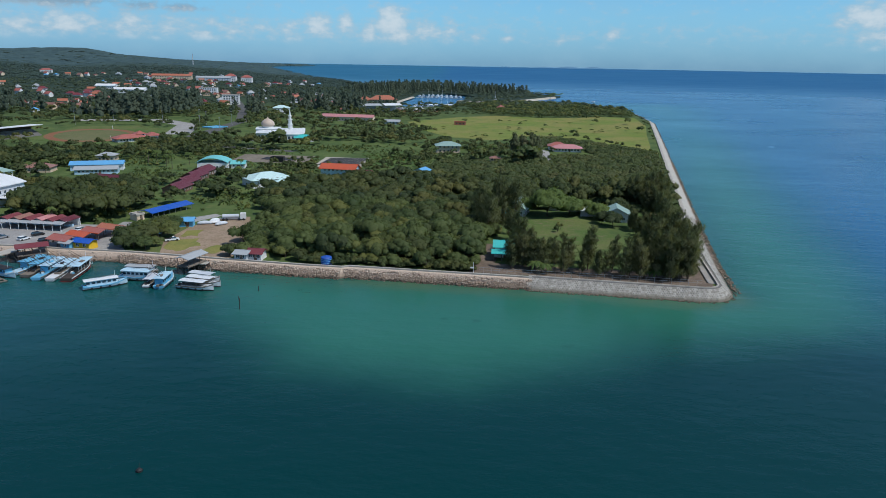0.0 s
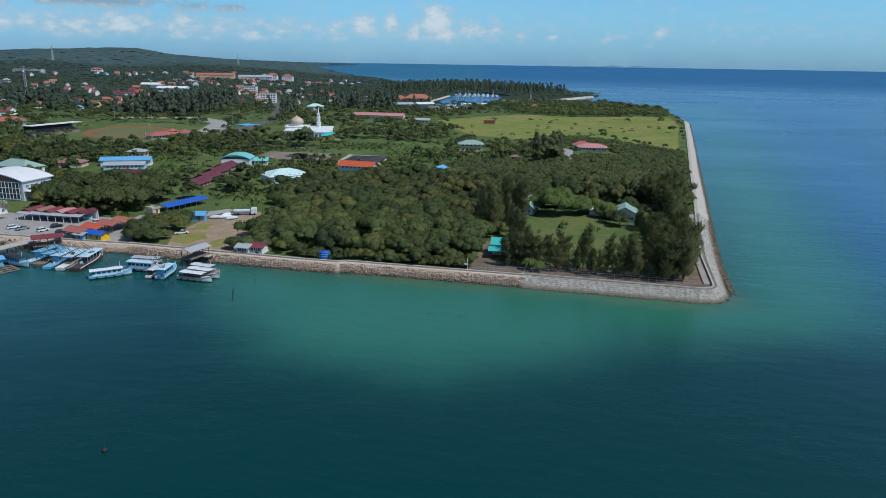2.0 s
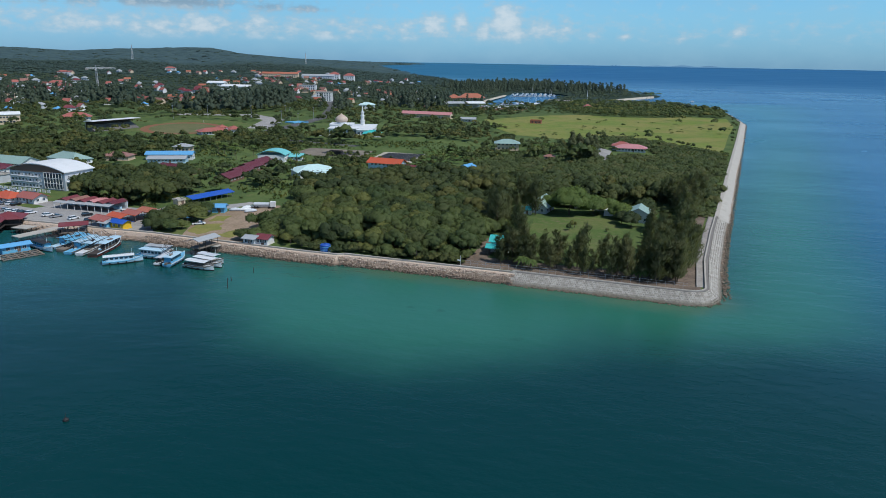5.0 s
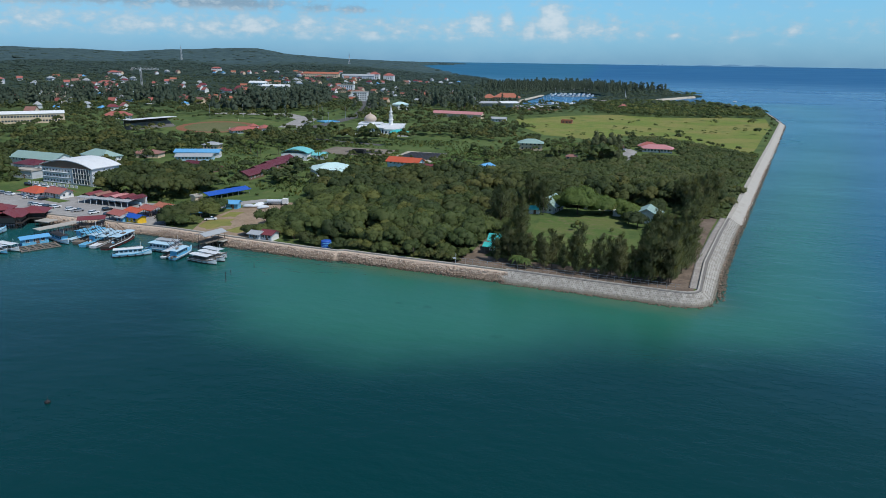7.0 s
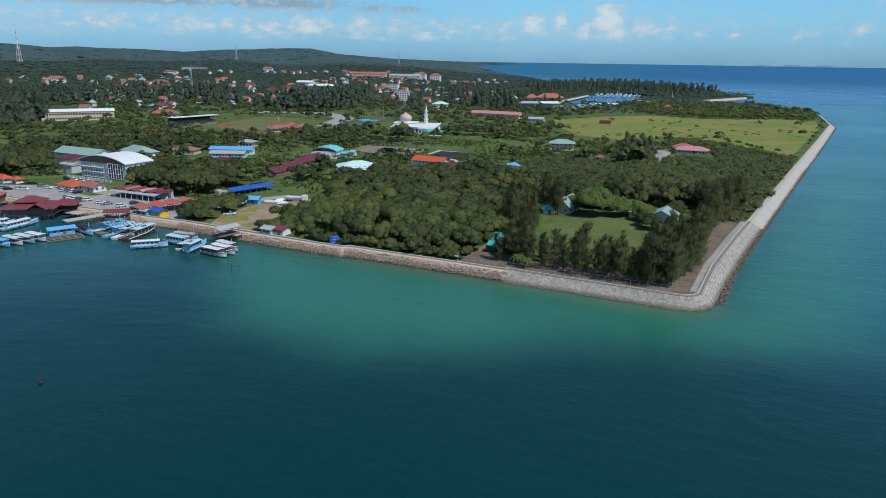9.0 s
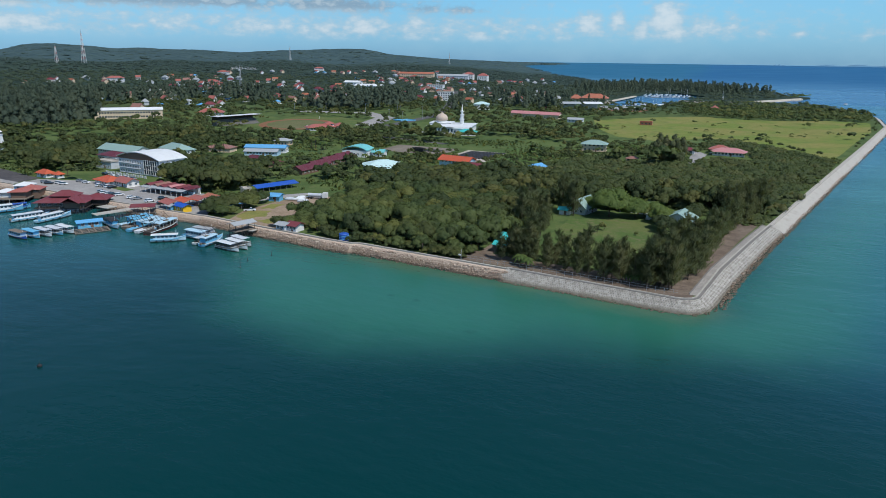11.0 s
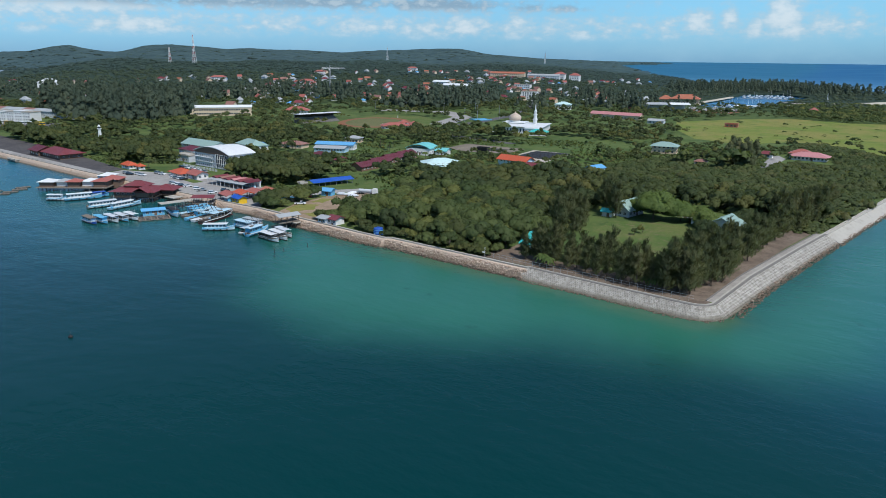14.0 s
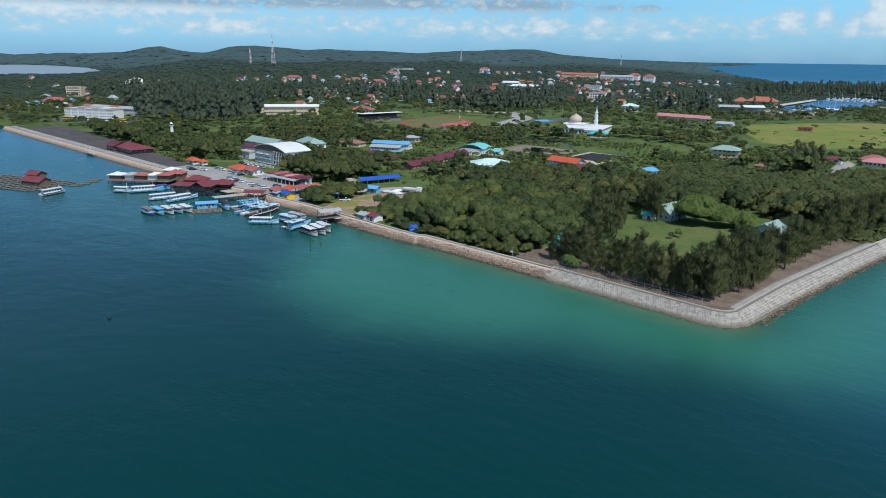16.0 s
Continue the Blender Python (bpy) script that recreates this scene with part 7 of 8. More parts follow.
def tower_crane(x, y, top):
    z0 = float(height(x, y))
    b = thing("tower_crane", pose(x, y, z0, 0, 0, 14), "grey lattice tower crane above the town trees", "crane")
    h = top - z0
    for a, c in ((-1, -1), (1, -1), (1, 1), (-1, 1)):
        part("leg", MB().tube((a, c, -1), (a, c, h), 0.2, n=5), "steel", b)
    br = MB()
    for k in range(int(h / 2.5)):
        for a, c, a2, c2 in ((-1, -1, 1, -1), (1, -1, 1, 1), (1, 1, -1, 1), (-1, 1, -1, -1)):
            br.tube((a, c, k * 2.5), (a2, c2, k * 2.5 + 2.5), 0.13, n=4)
    part("bracing", br, "steel", b)
    jib = MB()
    for yy, zz in ((-0.8, h), (0.8, h), (0.0, h + 1.6)):
        jib.tube((-13, yy, zz), (26, yy, zz), 0.2, n=4)
    for k in range(19):
        jib.tube((-13 + 2 * k, -0.8, h), (-12 + 2 * k, 0, h + 1.6), 0.1, n=4).tube((-12 + 2 * k, 0, h + 1.6), (-11 + 2 * k, 0.8, h), 0.1, n=4)
    part("jib", jib, "white", b, "pale lattice jib")
    part("counterweight", MB().box(-12, 0, h - 1.8, 3.0, 2.0, 2.0), "concrete", b)
    part("cab", MB().box(0, -1.4, h - 2.2, 1.6, 1.4, 2.0), "white", b)
    part("apex", MB().tube((0, 0, h), (0, 0, h + 5), 0.5, 0.2, n=5), "steel", b)
    for xx in (-10, 18):
        part("tie", MB().tube((0, 0, h + 5), (xx, 0, h + 1.6), 0.08, n=4), "steel", b)


tower_crane(-603, 868, 47)
lattice_mast("radio_mast", "distant grey lattice mast on the ridge", -1720, 2620, 60, 8, False)
lattice_mast("radio_mast", "grey lattice mast beyond the town", -1150, 3050, 50, 7, False)

# ---- trees ----
def cards(rng, centres, normals, size, stretch=1.0, sag=0.0, round_to=None):
    """Small leaf-clump triangles at the centres, facing along the normals. Returns verts and faces."""
    n = len(centres)
    nr = normals / np.maximum(np.linalg.norm(normals, axis=1, keepdims=True), 1e-6)
    rnd = rng.normal(size=(n, 3))
    t = np.cross(nr, rnd)
    t /= np.maximum(np.linalg.norm(t, axis=1, keepdims=True), 1e-6)
    b = np.cross(nr, t)
    s = size * rng.uniform(0.6, 1.3, (n, 1))
    out = []
    for u, v in ((-1, -0.75), (1, -0.6), (0.15, 1.1)):
        out.append(centres + t * s * (u * 0.5 * stretch) + b * s * (v * 0.5) + nr * s * 0.18 * rng.normal(size=(n, 1)) - np.array([0, 0, sag]) * s)
    verts = np.stack(out, axis=1).reshape(-1, 3)
    soft = nr if round_to is None else nr * 0.3 + round_to + np.array([0, 0, 0.45])
    return verts, np.arange(n * 3).reshape(n, 3), np.repeat(soft, 3, axis=0)


def sphere_dirs(rng, n, low=-0.45):
    d = rng.normal(size=(n * 3, 3))
    d /= np.linalg.norm(d, axis=1, keepdims=True)
    return d[d[:, 2] > low][:n]


def core_shape(fine):
    """Unit directions and faces of the dense inner foliage of a lobe."""
    if fine:
        v, f = ico_arrays(1)
        return np.column_stack([v[:, :2], np.maximum(v[:, 2], -0.35)]), f
    v = np.array([(1, 0, 0), (0, 1, 0), (-1, 0, 0), (0, -1, 0), (0, 0, 1), (0, 0, -0.3)], float)
    return v, np.array([(0, 1, 4), (1, 2, 4), (2, 3, 4), (3, 0, 4), (1, 0, 5), (2, 1, 5), (3, 2, 5), (0, 3, 5)])


def broad_crown(rng, H, R, lobes, count, size, core=0, flat=0.82):
    """Lobes of leaf clumps round a domed crown; core 1 or 2 fills them with denser foliage."""
    cs, ns, rs, inner = [], [], [], []
    per = count // lobes
    for i in range(lobes):
        a, rr = rng.uniform(0, 6.28), R * math.sqrt(rng.uniform(0, 1)) * 0.72
        c = np.array([rr * math.cos(a), rr * math.sin(a), H * (0.80 - 0.34 * (rr / R) ** 1.6) + rng.normal() * 0.05 * H])
        lr = R * rng.uniform(0.28, 0.50)
        d = sphere_dirs(rng, per, -0.35)
        cs.append(c + d * lr * rng.uniform(0.80, 1.08, (len(d), 1)) * np.array([1, 1, flat]))
        ns.append(d + rng.normal(size=d.shape) * 0.30)
        rs.append(d)
        inner.append((c, lr))
    v, f, w = cards(rng, np.vstack(cs), np.vstack(ns), size, round_to=np.vstack(rs))
    if core:
        u, t = core_shape(core == 2)
        for c, lr in inner:
            grow = (0.96 if core == 2 else 1.08) * lr * rng.uniform(0.86, 1.06, (len(u), 1))
            f = np.vstack([f, t + len(v)])
            v = np.vstack([v, c + u * grow * np.array([1, 1, flat])])
            w = np.vstack([w, u + rng.normal(size=u.shape) * 0.12 + np.array([0, 0, 0.45])])
    return v, f, w


def casuarina_crown(rng, H, R, branches, per, w, ln):
    """Upswept sprays of fine needles round several leaders, ragged and see-through."""
    V, Q, N, k = [], [], [], 0
    lead = [np.array([rng.normal() * 0.36 * R, rng.normal() * 0.36 * R, 0.0]) for _ in range(5)]
    tops = [1.0, 0.92, 0.84, 0.9, 0.72]
    for i in range(branches):
        u = 0.08 + 0.92 * (i + rng.uniform()) / branches
        a = i * 2.4 + rng.normal() * 0.4
        reach = R * (min(1.0, 0.45 + 2.6 * u) * (1.02 - u) ** 0.62 + 0.04) * rng.uniform(0.45, 1.2)
        top = H * tops[i % 5]
        base = lead[i % 5] * (0.3 + u) + np.array([0, 0, top * u * 0.92])
        tip = base + np.array([math.cos(a) * reach, math.sin(a) * reach, reach * rng.uniform(0.5, 1.2)])
        for j in range(per):
            f = rng.uniform(0.2, 1.05)
            p = base + (tip - base) * f + rng.normal(size=3) * 0.28
            up = np.array([math.cos(a) * 0.4, math.sin(a) * 0.4, 1.0]) + rng.normal(size=3) * 0.36
            up /= np.linalg.norm(up)
            side = np.cross(up, rng.normal(size=3))
            side /= np.linalg.norm(side)
            L, W = ln * rng.uniform(0.6, 1.3), w * rng.uniform(0.7, 1.3)
            V += [p - side * W * 0.6, p + side * W * 0.6, p + up * L]
            if np.dot(np.cross(side, up), (math.cos(a), math.sin(a), 0.3)) < 0:
                V[-3], V[-2] = V[-2], V[-3]
            N += [np.array([math.cos(a) + 0.3 * p[0] / R, math.sin(a) + 0.3 * p[1] / R, 0.55]) + rng.normal(size=3) * 0.3] * 3
            Q.append((k, k + 1, k + 2))
            k += 3
    return np.array(V), np.array(Q), np.array(N)


def tall_crown(rng, H, R, lobes, count, size):
    """Ragged upright mass of foliage, lobes from low down to the top, each round a denser core."""
    cs, ns, rs, inner = [], [], [], []
    for i in range(lobes):
        u = (i + 0.5) / lobes
        a, rr = rng.uniform(0, 6.28), R * rng.uniform(0.1, 0.75) * (1.1 - 0.8 * u)
        d = sphere_dirs(rng, count // lobes, -0.6)
        c = np.array([rr * math.cos(a), rr * math.sin(a), H * (0.2 + 0.72 * u)])
        lr = R * rng.uniform(0.42, 0.66) * (1.1 - 0.5 * u)
        cs.append(c + d * lr * rng.uniform(0.85, 1.15, (len(d), 1)) * np.array([1, 1, 1.25]))
        ns.append(d + rng.normal(size=d.shape) * 0.35)
        rs.append(d)
        inner.append((c, lr))
    v, f, w = cards(rng, np.vstack(cs), np.vstack(ns), size, round_to=np.vstack(rs))
    u, t = core_shape(True)
    for c, lr in inner:
        f = np.vstack([f, t + len(v)])
        v = np.vstack([v, c + u * lr * rng.uniform(0.6, 0.95, (len(u), 1)) * np.array([1, 1, 1.3])])
        w = np.vstack([w, u + np.array([0, 0, 0.45])])
    return v, f, w


def trunk_mesh(rng, H, r, limbs=4, fork=0.45, mat="bark"):
    mb = MB()
    pts = [Vector((0, 0, -0.6)), Vector((rng.normal() * 0.15, rng.normal() * 0.15, H * 0.3)), Vector((rng.normal() * 0.3, rng.normal() * 0.3, H * 0.62))]
    mb.tube(pts[0], pts[1], r, r * 0.75, 7).tube(pts[1], pts[2], r * 0.75, r * 0.4, 7)
    for i in range(limbs):
        a = i * 6.28 / limbs + rng.normal() * 0.4
        p = pts[1] + (pts[2] - pts[1]) * rng.uniform(0.1, 0.9)
        ln = H * fork * rng.uniform(0.6, 1.0)
        mb.tube(p, p + Vector((math.cos(a) * ln * 0.7, math.sin(a) * ln * 0.7, ln * 0.6)), r * 0.4, r * 0.12, 5)
    return mb.mesh("trunk", mat)


def tree_proto(name, label, crown, trunk, mat, group):
    b = thing(name, pose(0, 0, 0), label, "tree", group)
    part("trunk", trunk, None, b)
    v, q, w = crown
    part("crown", np_mesh("crown", v, q, mat, w), None, b)
    return b


TR = np.random.default_rng(11)
BROAD = [tree_proto("broadleaf_tree", lab, broad_crown(TR, 8.2, 4.3, lb, 1250, 0.46, 2), trunk_mesh(TR, 8.2, 0.22), mat, "shore wood") for lab, lb, mat in (
    ("dense green broadleaf tree of the shore wood", 13, "leaf"), ("rounded broadleaf tree with a lumpy crown", 10, "leaf"), ("dark green broadleaf tree in the shore wood", 15, "leaf_dark"), ("olive green broadleaf tree in the shore wood", 9, "leaf"))]
CASU = [tree_proto("casuarina_tree", lab, casuarina_crown(TR, 14, rad, 130, 15, 0.15, 1.2), trunk_mesh(TR, 14, 0.2, 3, 0.12), "needle", "casuarinas") for lab, rad in (("tall feathery grey-green casuarina", 3.1), ("slender feathery casuarina by the wall", 2.6), ("broad ragged grey-green casuarina tree", 3.8))]


def palm_proto(label, H):
    b = thing("palm_tree", pose(0, 0, 0), label, "palm", "palms")
    mb = MB()
    pts = [Vector((0.25 * math.sin(i * 0.5), 0.1 * i, H * i / 5)) for i in range(6)]
    for a, c in zip(pts, pts[1:]):
        mb.tube(a, c, 0.17, 0.14, 7)
    part("trunk", mb, "bark", b)
    top = pts[-1]
    for i in range(15):
        a = i * 2.4
        lift = 0.9 - 0.10 * (i % 9)
        fr = MB()
        prev = None
        for k in range(6):
            u = k / 5
            ctr = top + Vector((math.cos(a) * 2.9 * u, math.sin(a) * 2.9 * u, 1.5 * lift * u - 2.3 * u * u))
            sd = Vector((-math.sin(a), math.cos(a), 0)) * (0.55 * math.sin(3.0 * min(u + 0.06, 1)) + 0.04)
            row = [ctr - sd - Vector((0, 0, 0.22)), ctr, ctr + sd - Vector((0, 0, 0.22))]
            if prev:
                fr.quad(prev[0], prev[1], row[1], row[0]).quad(prev[1], prev[2], row[2], row[1])
            prev = row
        part("frond", fr, "palm_leaf", b)
    return b


SHADE = tree_proto("shade_tree", "large rounded bright green shade tree by the houses", broad_crown(TR, 13.0, 8.2, 36, 5000, 0.68, 2, 0.95), trunk_mesh(TR, 9.0, 0.35), "leaf_bright", "open ground trees")

PALM = [palm_proto("coconut palm with drooping fronds", 8.5), palm_proto("short palm by the shore", 3.5)]


def blocked(x, y):
    m = np.zeros(np.shape(x), bool)
    for p in AREAS + FOOT:
        q = np.array(p)
        near = (x > q[:, 0].min()) & (x < q[:, 0].max()) & (y > q[:, 1].min()) & (y < q[:, 1].max())
        if near.any():
            m[near] |= inside(p, x[near], y[near])
    return m


def grid_points(rng, poly, step, jit=0.42, shore=3.4):
    q = np.array(poly)
    xs, ys = np.meshgrid(np.arange(q[:, 0].min(), q[:, 0].max(), step), np.arange(q[:, 1].min(), q[:, 1].max(), step))
    xs = xs.ravel() + rng.uniform(-jit, jit, xs.size) * step
    ys = ys.ravel() + rng.uniform(-jit, jit, ys.size) * step
    k = inside(poly, xs, ys) & inside(COAST, xs, ys)
    k &= edge_dist(COAST, xs, ys) > shore
    xs, ys = xs[k], ys[k]
    k = ~blocked(xs, ys)
    return xs[k], ys[k]


SHORE_WOOD = [(-77, 222), (-62, 221), (-40, 215.5), (3, 210.5), (6, 214), (7, 248), (16, 256), (12, 286), (13, 312), (30, 330), (50, 345), (10, 365), (-45, 378), (-80, 352), (-98, 330), (-90, 300), (-82, 284), (-79, 262), (-76, 240)]
SCRUB = [(66, 322), (96, 300), (105, 332), (129, 440), (148, 528), (127, 572), (104, 612), (84, 636), (62, 600), (64, 500), (30, 480), (-12, 470), (-25, 420), (14, 366), (52, 345)]
CASU_GROUND = [(76, 214), (80.5, 250), (89.5, 296), (100, 340), (98, 352), (84, 340), (70, 300), (66, 262), (66, 236), (60, 222), (66, 206), (73, 203)]
# stands of tall casuarinas: outline, spacing, least and greatest scale
TALL = [
    ([(-660, 430), (-520, 405), (-465, 425), (-480, 500), (-540, 560), (-690, 570)], 15.0, 1.35, 1.9),
    ([(-820, 650), (-660, 690), (-600, 765), (-640, 805), (-730, 745), (-840, 700)], 15.0, 1.2, 1.7),
    ([(-760, 815), (-640, 850), (-500, 768), (-480, 800), (-600, 900), (-760, 870)], 16.0, 1.2, 1.7),
    ([(-405, 722), (-345, 732), (-318, 770), (-322, 850), (-345, 945), (-372, 930), (-420, 800)], 13.0, 1.3, 1.8),
    ([(-275, 840), (-232, 806), (-226, 830), (-262, 880)], 12.0, 1.1, 1.6),
    ([(-215, 880), (-135, 865), (-118, 900), (-140, 1000), (-215, 1010)], 17.0, 1.0, 1.6),
    ([(-310, 1060), (-150, 1070), (-60, 1030), (-100, 1180), (-350, 1230)], 25.0, 0.8, 1.3),
    ([(-1000, 560), (-760, 600), (-760, 660), (-1000, 700)], 20.0, 1.2, 1.6),
    ([(-90, 1430), (40, 1440), (150, 1530), (100, 1680), (-20, 1860), (-150, 1900), (-260, 1600), (-200, 1400)], 17.0, 0.85, 1.4),
    ([(31, 472), (56, 468), (60, 488), (34, 498)], 7.0, 0.8, 1.25),
]


def plant():
    rng = np.random.default_rng(17)
    # shore wood: the nearest are trees of their own
    xs, ys = grid_points(rng, SHORE_WOOD, 5.1)
    order = np.argsort(ys)
    near, rest = order[:290], order[290:]
    for i, k in enumerate(near):
        p = BROAD[rng.integers(4)]
        s = rng.choice((0.8, 0.9, 1.0, 1.1, 1.2, 1.45)) * (0.72 if ys[k] < 222 else 1.0)
        m = pose(xs[k], ys[k], G - (2.0 if ys[k] < 224 else 2.6 * s), 0, 0, rng.uniform(0, 360)) @ Matrix.Diagonal((s * rng.uniform(0.9, 1.1), s, s * rng.uniform(0.85, 1.1), 1))
        q = copy_thing(p, m)
        q.scale = m.to_scale()
    for p in BROAD:
        p.matrix_world = pose(*[(-52.0, 226.0), (-20.0, 219.0), (-5.0, 224.0), (-62.0, 232.0)][BROAD.index(p)], G)
    lod = [broad_crown(rng, 8.4, 4.3, 12, 360, 0.75, 2) for _ in range(6)]
    rows = [(xs[k], ys[k], G - 1.8, s * 1.1, s * 1.1, s * rng.uniform(0.9, 1.15)) for k in rest for s in (rng.uniform(0.8, 1.3),)]
    forest("shore_wood", lod, rows, rng, "leaf_dark", "dense green wood behind the shore", "wood")

    # casuarinas on the point
    spots = [(22, 218), (24, 214), (20.5, 216.5), (20, 223), (22.5, 229), (21, 234), (27, 214), (31, 217.5), (35, 213.5), (39, 210.5), (41.5, 215), (46, 210), (49, 213.5), (53.5, 209), (57, 213), (60.5, 207), (64.5, 204.5), (68.5, 206.5), (70.5, 205.5), (24.5, 222), (33, 210.5), (43.5, 207.5), (51.5, 206), (56, 205.8), (66, 208.5), (26.5, 219), (10.5, 258), (13.5, 264), (17, 270), (14, 276), (8.5, 270), (19, 262), (9, 280), (20, 252), (29.5, 222.5), (36, 221), (21, 296), (17, 300), (24, 291.5)]
    cx, cy = grid_points(rng, CASU_GROUND, 4.1)
    spots += [(x, y) for x, y in zip(cx, cy) if not (x < 84 and 280 < y < 326)] + [(16.8, 214.5), (18.6, 219.5), (17.2, 225.5)]
    for i, (x, y) in enumerate(spots):
        s = rng.uniform(0.68, 1.12) * (0.88 if y < 226 and x < 64 else 1.15 if x < 26 and y > 250 else 0.62 if 244 < y < 300 and x < 79 else 1.0)
        m = pose(x, y, G, rng.normal() * 2, rng.normal() * 2, rng.uniform(0, 360)) @ Matrix.Diagonal((s * rng.uniform(0.9, 1.25), s * rng.uniform(0.9, 1.25), s, 1))
        p = CASU[rng.integers(3)]
        q = copy_thing(p, m)
        q.scale = m.to_scale()
    for p, (x, y) in zip(CASU, [(75.0, 218.0), (43.0, 222.0), (78.0, 236.0)]):
        p.matrix_world = pose(x, y, G)

    # single trees by the lawn and the yard
    SHADE.matrix_world = pose(38.5, 296, G - 1.0)
    for x, y, s in ((48.5, 299, 0.72), (59.5, 293, 0.62), (55, 303, 0.6), (29, 303, 0.6), (44, 312, 0.6), (36, 312, 0.55)):
        q = copy_thing(SHADE, pose(x, y, G - 1.6, 0, 0, 71 * x) @ Matrix.Diagonal((s, s, s * 1.05, 1)))
        q.scale = (s, s, s * 1.05)
    for x, y, s, w, k in ((63, 278, 0.9, 1.25, 2), (59.5, 283, 0.8, 1.2, 2), (27, 302, 0.8, 1.2, 1), (52, 300, 0.7, 1.2, 0), (28, 316, 0.9, 1.3, 2), (70, 300, 0.95, 1.2, 2), (72, 310, 0.9, 1.2, 2), (38.7, 266.4, 0.42, 0.8, 3), (40.4, 270.8, 0.5, 0.8, 3), (30, 262, 0.2, 1, 3), (53, 268, 0.25, 1, 3), (-77.5, 222.5, 0.6, 1.4, 2), (-113, 229, 0.65, 1.7, 2), (-108.5, 228, 0.6, 1.6, 0), (-117, 233, 0.95, 1.4, 2), (-112, 236, 1.0, 1.5, 2), (-110, 244, 1.0, 1.5, 3), (-113, 250, 0.95, 1.3, 2), (-120, 238, 0.8, 1.3, 2), (-116, 243, 0.9, 1.4, 0), (-117, 228.5, 0.7, 1.4, 2), (-106.5, 232, 0.5, 1.3, 0), (-109, 256, 0.75, 1.2, 0)):
        m = pose(x, y, G - 3.0 * s, 0, 0, 37 * x) @ Matrix.Diagonal((s * w, s * w, s * 1.3, 1))
        q = copy_thing(BROAD[k], m)
        q.scale = m.to_scale()
        tagged(q, "spreading green tree standing in the open", group="open ground trees")
    for x, y, s, k in ((26.5, 209.5, 0.9, 1), (58, 208, 0.8, 1), (61, 206, 0.9, 1), (-172, 408, 1, 0), (-178, 414, 0.9, 0), (-186, 420, 1.1, 0), (-196, 430, 1, 0), (-168, 425, 0.9, 0), (-160, 262, 0.8, 0), (-245, 268, 0.8, 0), (-236, 372, 0.9, 0), (-230, 376, 1.0, 0), (-128, 400, 0.9, 0), (-120, 372, 0.9, 0), (-116, 380, 1, 0), (-150, 300, 0.9, 0), (24, 490, 1.0, 0), (19, 500, 0.9, 0), (14, 482, 1.0, 0), (170, 1340, 1, 0), (180, 1360, 1, 0), (188, 1380, 1, 0), (194, 1395, 1, 0), (199, 1412, 1, 0), (205, 1430, 1, 0), (176, 1380, 1, 0), (185, 1410, 1, 0), (192, 1440, 1, 0)):
        q = copy_thing(PALM[k], pose(x, y, G, 0, 0, 53 * x) @ Matrix.Diagonal((s, s, s, 1)))
        q.scale = (s, s, s)
    PALM[0].matrix_world, PALM[1].matrix_world = pose(-182, 426, G), pose(24.0, 210.8, G)

    # shrubs along the kerb and tall trees round the hall
    shrub = [broad_crown(rng, 2.4, 2.1, 7, 240, 0.5, 1) for _ in range(4)]
    rows = [(p.x - t.y * d, p.y + t.x * d, G - 0.4, s, s, s) for p, t in along([q for q in FRONT if -66 <= q[0] <= 8] + [(4, 206.3)], 0.75) for d in (rng.uniform(3.2, 7.5),) for s in (rng.uniform(0.6, 1.25),)]
    rows = [r for r in rows if abs(r[0] + 43.2) > 3.6]
    forest("kerb_shrubs", shrub, rows, rng, "leaf_dark", "low shrubs crowding the kerb", "shrubs")
    rows = []
    for p in ([(-178, 266), (-150, 262), (-136, 268), (-140, 300), (-152, 326), (-186, 332), (-192, 314), (-186, 290)], [(-318, 297), (-288, 274), (-270, 272), (-262, 284), (-275, 318), (-312, 322)], [(-470, 306), (-392, 296), (-345, 292), (-350, 306), (-400, 312), (-470, 322)], [(-14, 328), (10, 320), (98, 322), (102, 345), (50, 352), (0, 346)]):
        xs, ys = grid_points(rng, p, 6.4)
        rows += [(x, y, G - 0.8, s, s, s * 1.15) for x, y in zip(xs, ys) for s in (rng.uniform(0.85, 1.3),)]
    forest("hall_wood", lod, rows, rng, "leaf_dark", "tall dark trees round the houses", "trees")

    # scrub of the point
    bush = [broad_crown(rng, 1.7, 3.2, 9, 54, 0.85, 1) for _ in range(6)]
    xs, ys = grid_points(rng, SCRUB, 4.5, 0.48, 2.0)
    rows = [(x, y, G - 0.3, s, s, s * rng.uniform(0.5, 1.05)) for x, y in zip(xs, ys) for s in (rng.choice((0.75, 0.95, 1.1, 1.3, 1.65)),)]
    forest("scrub", bush, rows, rng, "scrub", "low dense dark green scrub", "scrub")

    # trees and bushes among the buildings, out to the town
    mid = [broad_crown(rng, 9.0, 5.2, 7, 35, 1.9, 1) for _ in range(6)]
    midn = [broad_crown(rng, 9.0, 4.8, 10, 140, 1.35, 1) for _ in range(6)]
    mid2 = [broad_crown(rng, 8.0, 6.4, 5, 15, 2.0, 1) for _ in range(6)]
    far = [broad_crown(rng, 4.0, 11.0, 5, 10, 4.0, 1) for _ in range(6)]
    tallp = [tall_crown(rng, 17, 4.4, 7, 77, 1.1) for _ in range(6)]
    talln = [tall_crown(rng, 17, 4.4, 16, 720, 0.62) for _ in range(4)]

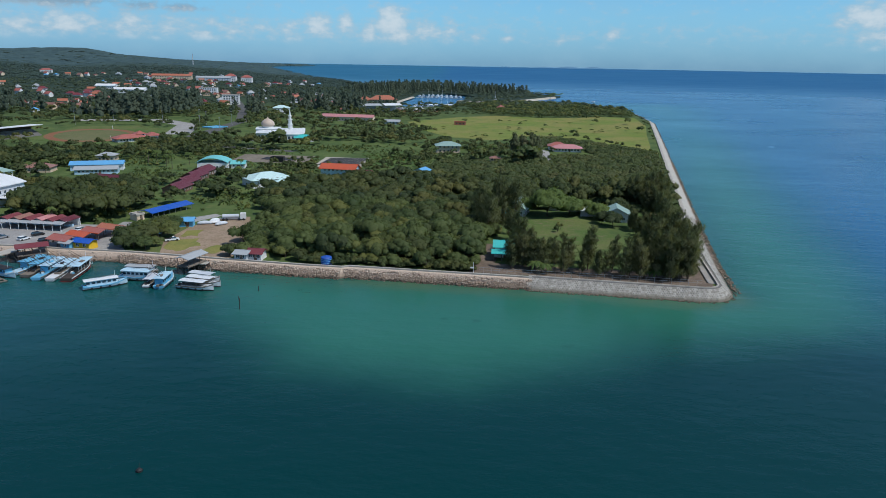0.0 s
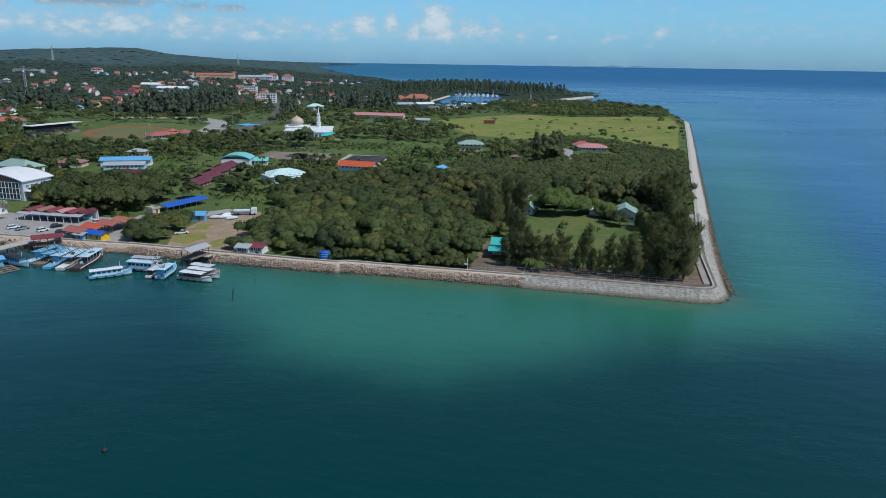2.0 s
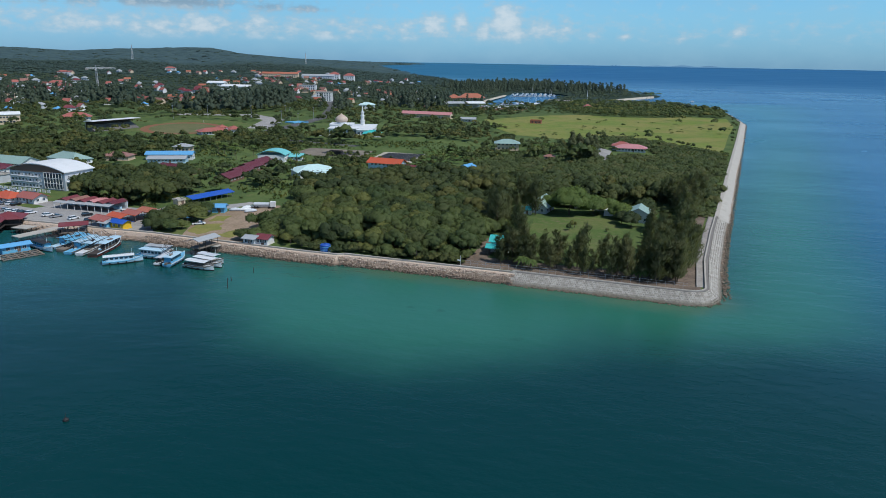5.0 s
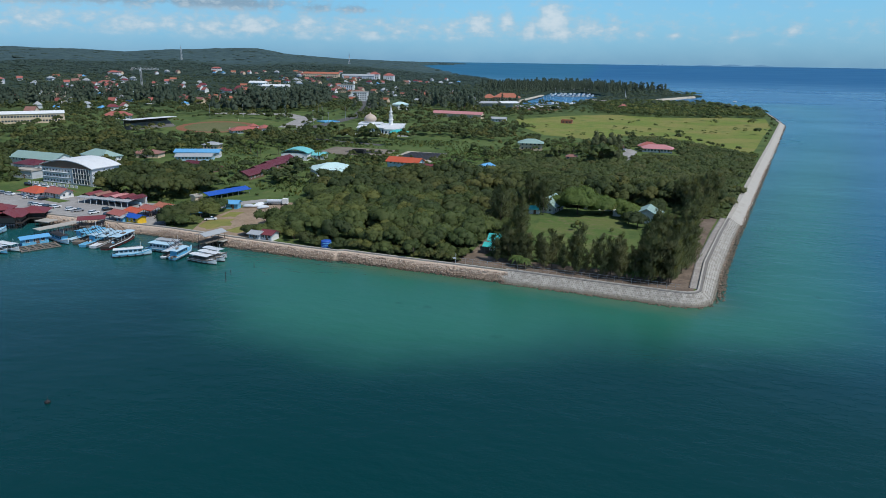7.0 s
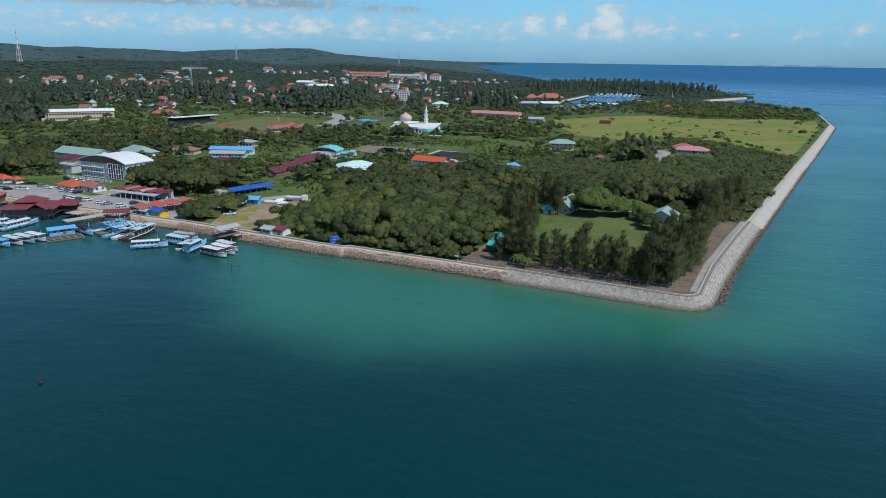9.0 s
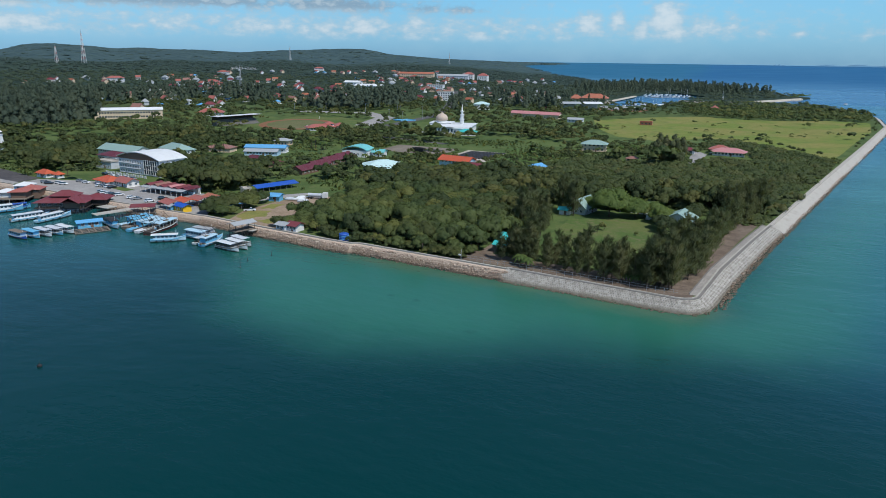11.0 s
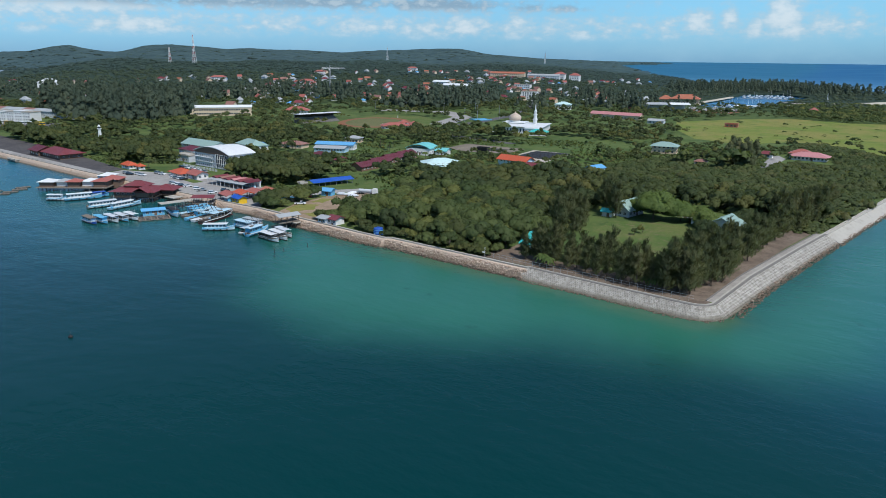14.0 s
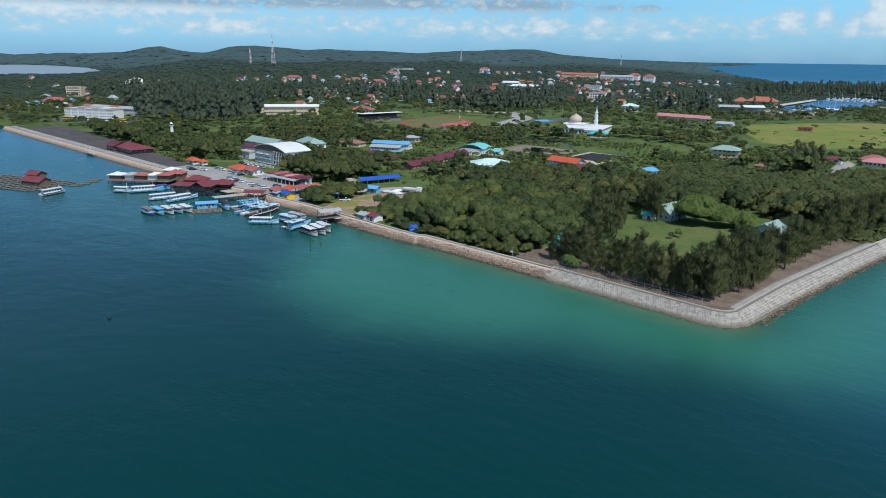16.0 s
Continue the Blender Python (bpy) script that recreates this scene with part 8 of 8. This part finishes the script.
    def region(r0, r1, step):
        ring = [(60 + r1 * math.sin(radians(a)), r1 * math.cos(radians(a))) for a in range(-72, 36, 3)]
        ring += [(60 + r0 * math.sin(radians(a)), r0 * math.cos(radians(a))) for a in range(33, -75, -3)]
        return grid_points(rng, ring, step)

    for name, r0, r1, step, protos, mat, thr, label in (
        ("orchard_trees", 255, 620, 6.6, midn, "leaf_dark", -0.04, "green trees and bushes between the buildings"),
        ("inland_trees", 620, 1050, 11.0, mid, "leaf_dark", -0.42, "green trees inland"),
        ("town_trees", 1050, 1750, 15.5, mid2, "leaf_far_hazy", -0.75, "dark green trees of the town"),
        ("hill_woods", 1750, 2900, 30, far, "leaf_hill_hazy", -2.0, "wooded slopes behind the town"),
        ("ridge_woods", 2900, 4480, 52, far, "leaf_hill_hazy", -2.0, "woods covering the far ridge"),
    ):
        xs, ys = region(r0, r1, step)
        dense = np.where((xs < -235) & (ys < 480), 0.45, 0.0)
        clump = dense + np.sin(xs * 0.031 + 1.1) * np.sin(ys * 0.027 + 0.3) + 0.6 * np.sin(xs * 0.075 + ys * 0.06) * np.sin(ys * 0.083 - xs * 0.02) + rng.normal(size=xs.size) * 0.25
        k = clump > thr
        for p in [SHORE_WOOD, SCRUB, CASU_GROUND, INLET]:
            k &= ~inside(p, xs, ys)
        k &= ~((xs > 0) & (ys < 335))
        low = ((xs > -10) & (ys < 1000)) | ((xs > -165) & (ys > 372) & (ys < 500))
        xs, ys, low = xs[k], ys[k], low[k]
        zs = height(xs, ys)
        big = 2.3 if r0 > 2800 else 1.35 if r0 > 1700 else 1.0
        rows = [(x, y, z - 0.3, s, s, s * rng.uniform(0.75, 1.15) * (0.36 if r0 > 2800 else 0.5 if r0 > 1700 else 1.0)) for x, y, z, lo in zip(xs, ys, zs, low) for s in (rng.uniform(0.45, 1.05) * (0.6 if lo else 1.0) * big,)]
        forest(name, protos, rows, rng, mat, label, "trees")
    rows = [(rng.uniform(0, 215), rng.uniform(625, 930), G - 0.2, s, s, s * 0.8) for _ in range(24) for s in (rng.choice((0.4, 0.6, 0.8, 1.0)),)]
    for cx, cy, rad, cnt in ((75, 690, 16, 26), (95, 650, 10, 14), (150, 700, 9, 10), (180, 740, 7, 8), (20, 640, 12, 16), (-20, 700, 8, 10), (130, 800, 8, 8), (60, 800, 7, 7)):
        for _ in range(cnt):
            s = rng.uniform(0.2, 0.55)
            if rng.random() < 0.5:
                continue
            rows.append((cx + rng.normal() * rad * 1.3, cy + rng.normal() * rad, G - 0.3, s, s, s * 0.6))
    rows = [r for r in rows if inside(FIELD, r[0], r[1])]
    forest("field_bushes", mid, rows, rng, "leaf", "scattered bushes in the dry field", "bushes")
    # dense thicket at the field's far end and clumps before the houses
    rows = []
    xs, ys = grid_points(rng, [(46, 897), (97, 874), (140, 882), (183, 910), (223, 900), (240, 1000), (228, 1085), (188, 1170), (120, 1190), (50, 1180), (10, 1120), (20, 950)], 8.0)
    rows += [(x, y, G - 0.5, s, s, s * 0.8) for x, y in zip(xs, ys) for s in (rng.uniform(0.55, 1.0),)]
    for x, y, s in ((-134, 510, 1.8), (-114, 504, 1.2), (-165, 512, 0.8), (-176, 513, 1.3), (-188, 509, 0.8), (-114, 561, 0.6), (38, 458, 1.3), (44, 462, 1.5), (50, 464, 1.3), (15, 466, 1.1), (20, 467, 1.0), (11, 466, 0.8), (30, 470, 1.0), (38, 474, 1.1), (46, 478, 1.1), (52, 484, 0.9), (-36, 470, 0.8), (-44, 478, 0.9), (-18, 503, 0.6), (-4, 504, 0.5), (6, 508, 0.8), (70, 526, 0.5), (93, 526, 0.45), (100, 540, 0.8), (60, 522, 0.6), (-24, 516, 0.8), (16, 465, 0.6), (32, 464, 0.6), (52, 540, 0.8), (-106, 436, 0.7), (-54, 424, 0.7)):
        rows.append((x, y, G - 0.5, s, s, s))
    forest("thicket", mid, rows, rng, "leaf", "dense green thicket at the end of the field", "thicket")
    rows = []
    for p, step, lo, hi in TALL:
        xs, ys = grid_points(rng, p, step)
        trees = [(x, y, float(z) - 0.5, s * 1.05, s * 1.05, s) for x, y, z in zip(xs, ys, height(xs, ys)) for s in (rng.uniform(lo, hi),)]
        if min(q[1] for q in p) < 500:
            forest("casuarina_stand", talln, trees, rng, "needle_far_hazy" if p[0][0] < -100 else "needle", "stand of tall dark grey-green casuarinas", "trees")
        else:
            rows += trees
    forest("tall_wood", tallp, rows, rng, "needle_far_hazy", "stand of tall dark casuarinas", "trees")
    # low growth everywhere on rough ground near the camera
    tuft = [broad_crown(rng, 0.9, 1.3, 3, 14, 0.9) for _ in range(5)]
    xs, ys = region(255, 560, 3.6)
    k = ~inside(SHORE_WOOD, xs, ys) & ~((xs > 0) & (ys < 320)) & (np.sin(xs * 0.05) * np.sin(ys * 0.06 + 1) + rng.normal(size=xs.size) * 0.4 > 0.0)
    rows = [(x, y, G - 0.1, s, s, s) for x, y in zip(xs[k], ys[k]) for s in (rng.uniform(0.5, 1.5),)]
    forest("undergrowth", tuft, rows, rng, "leaf", "rough green undergrowth", "undergrowth")


plant()
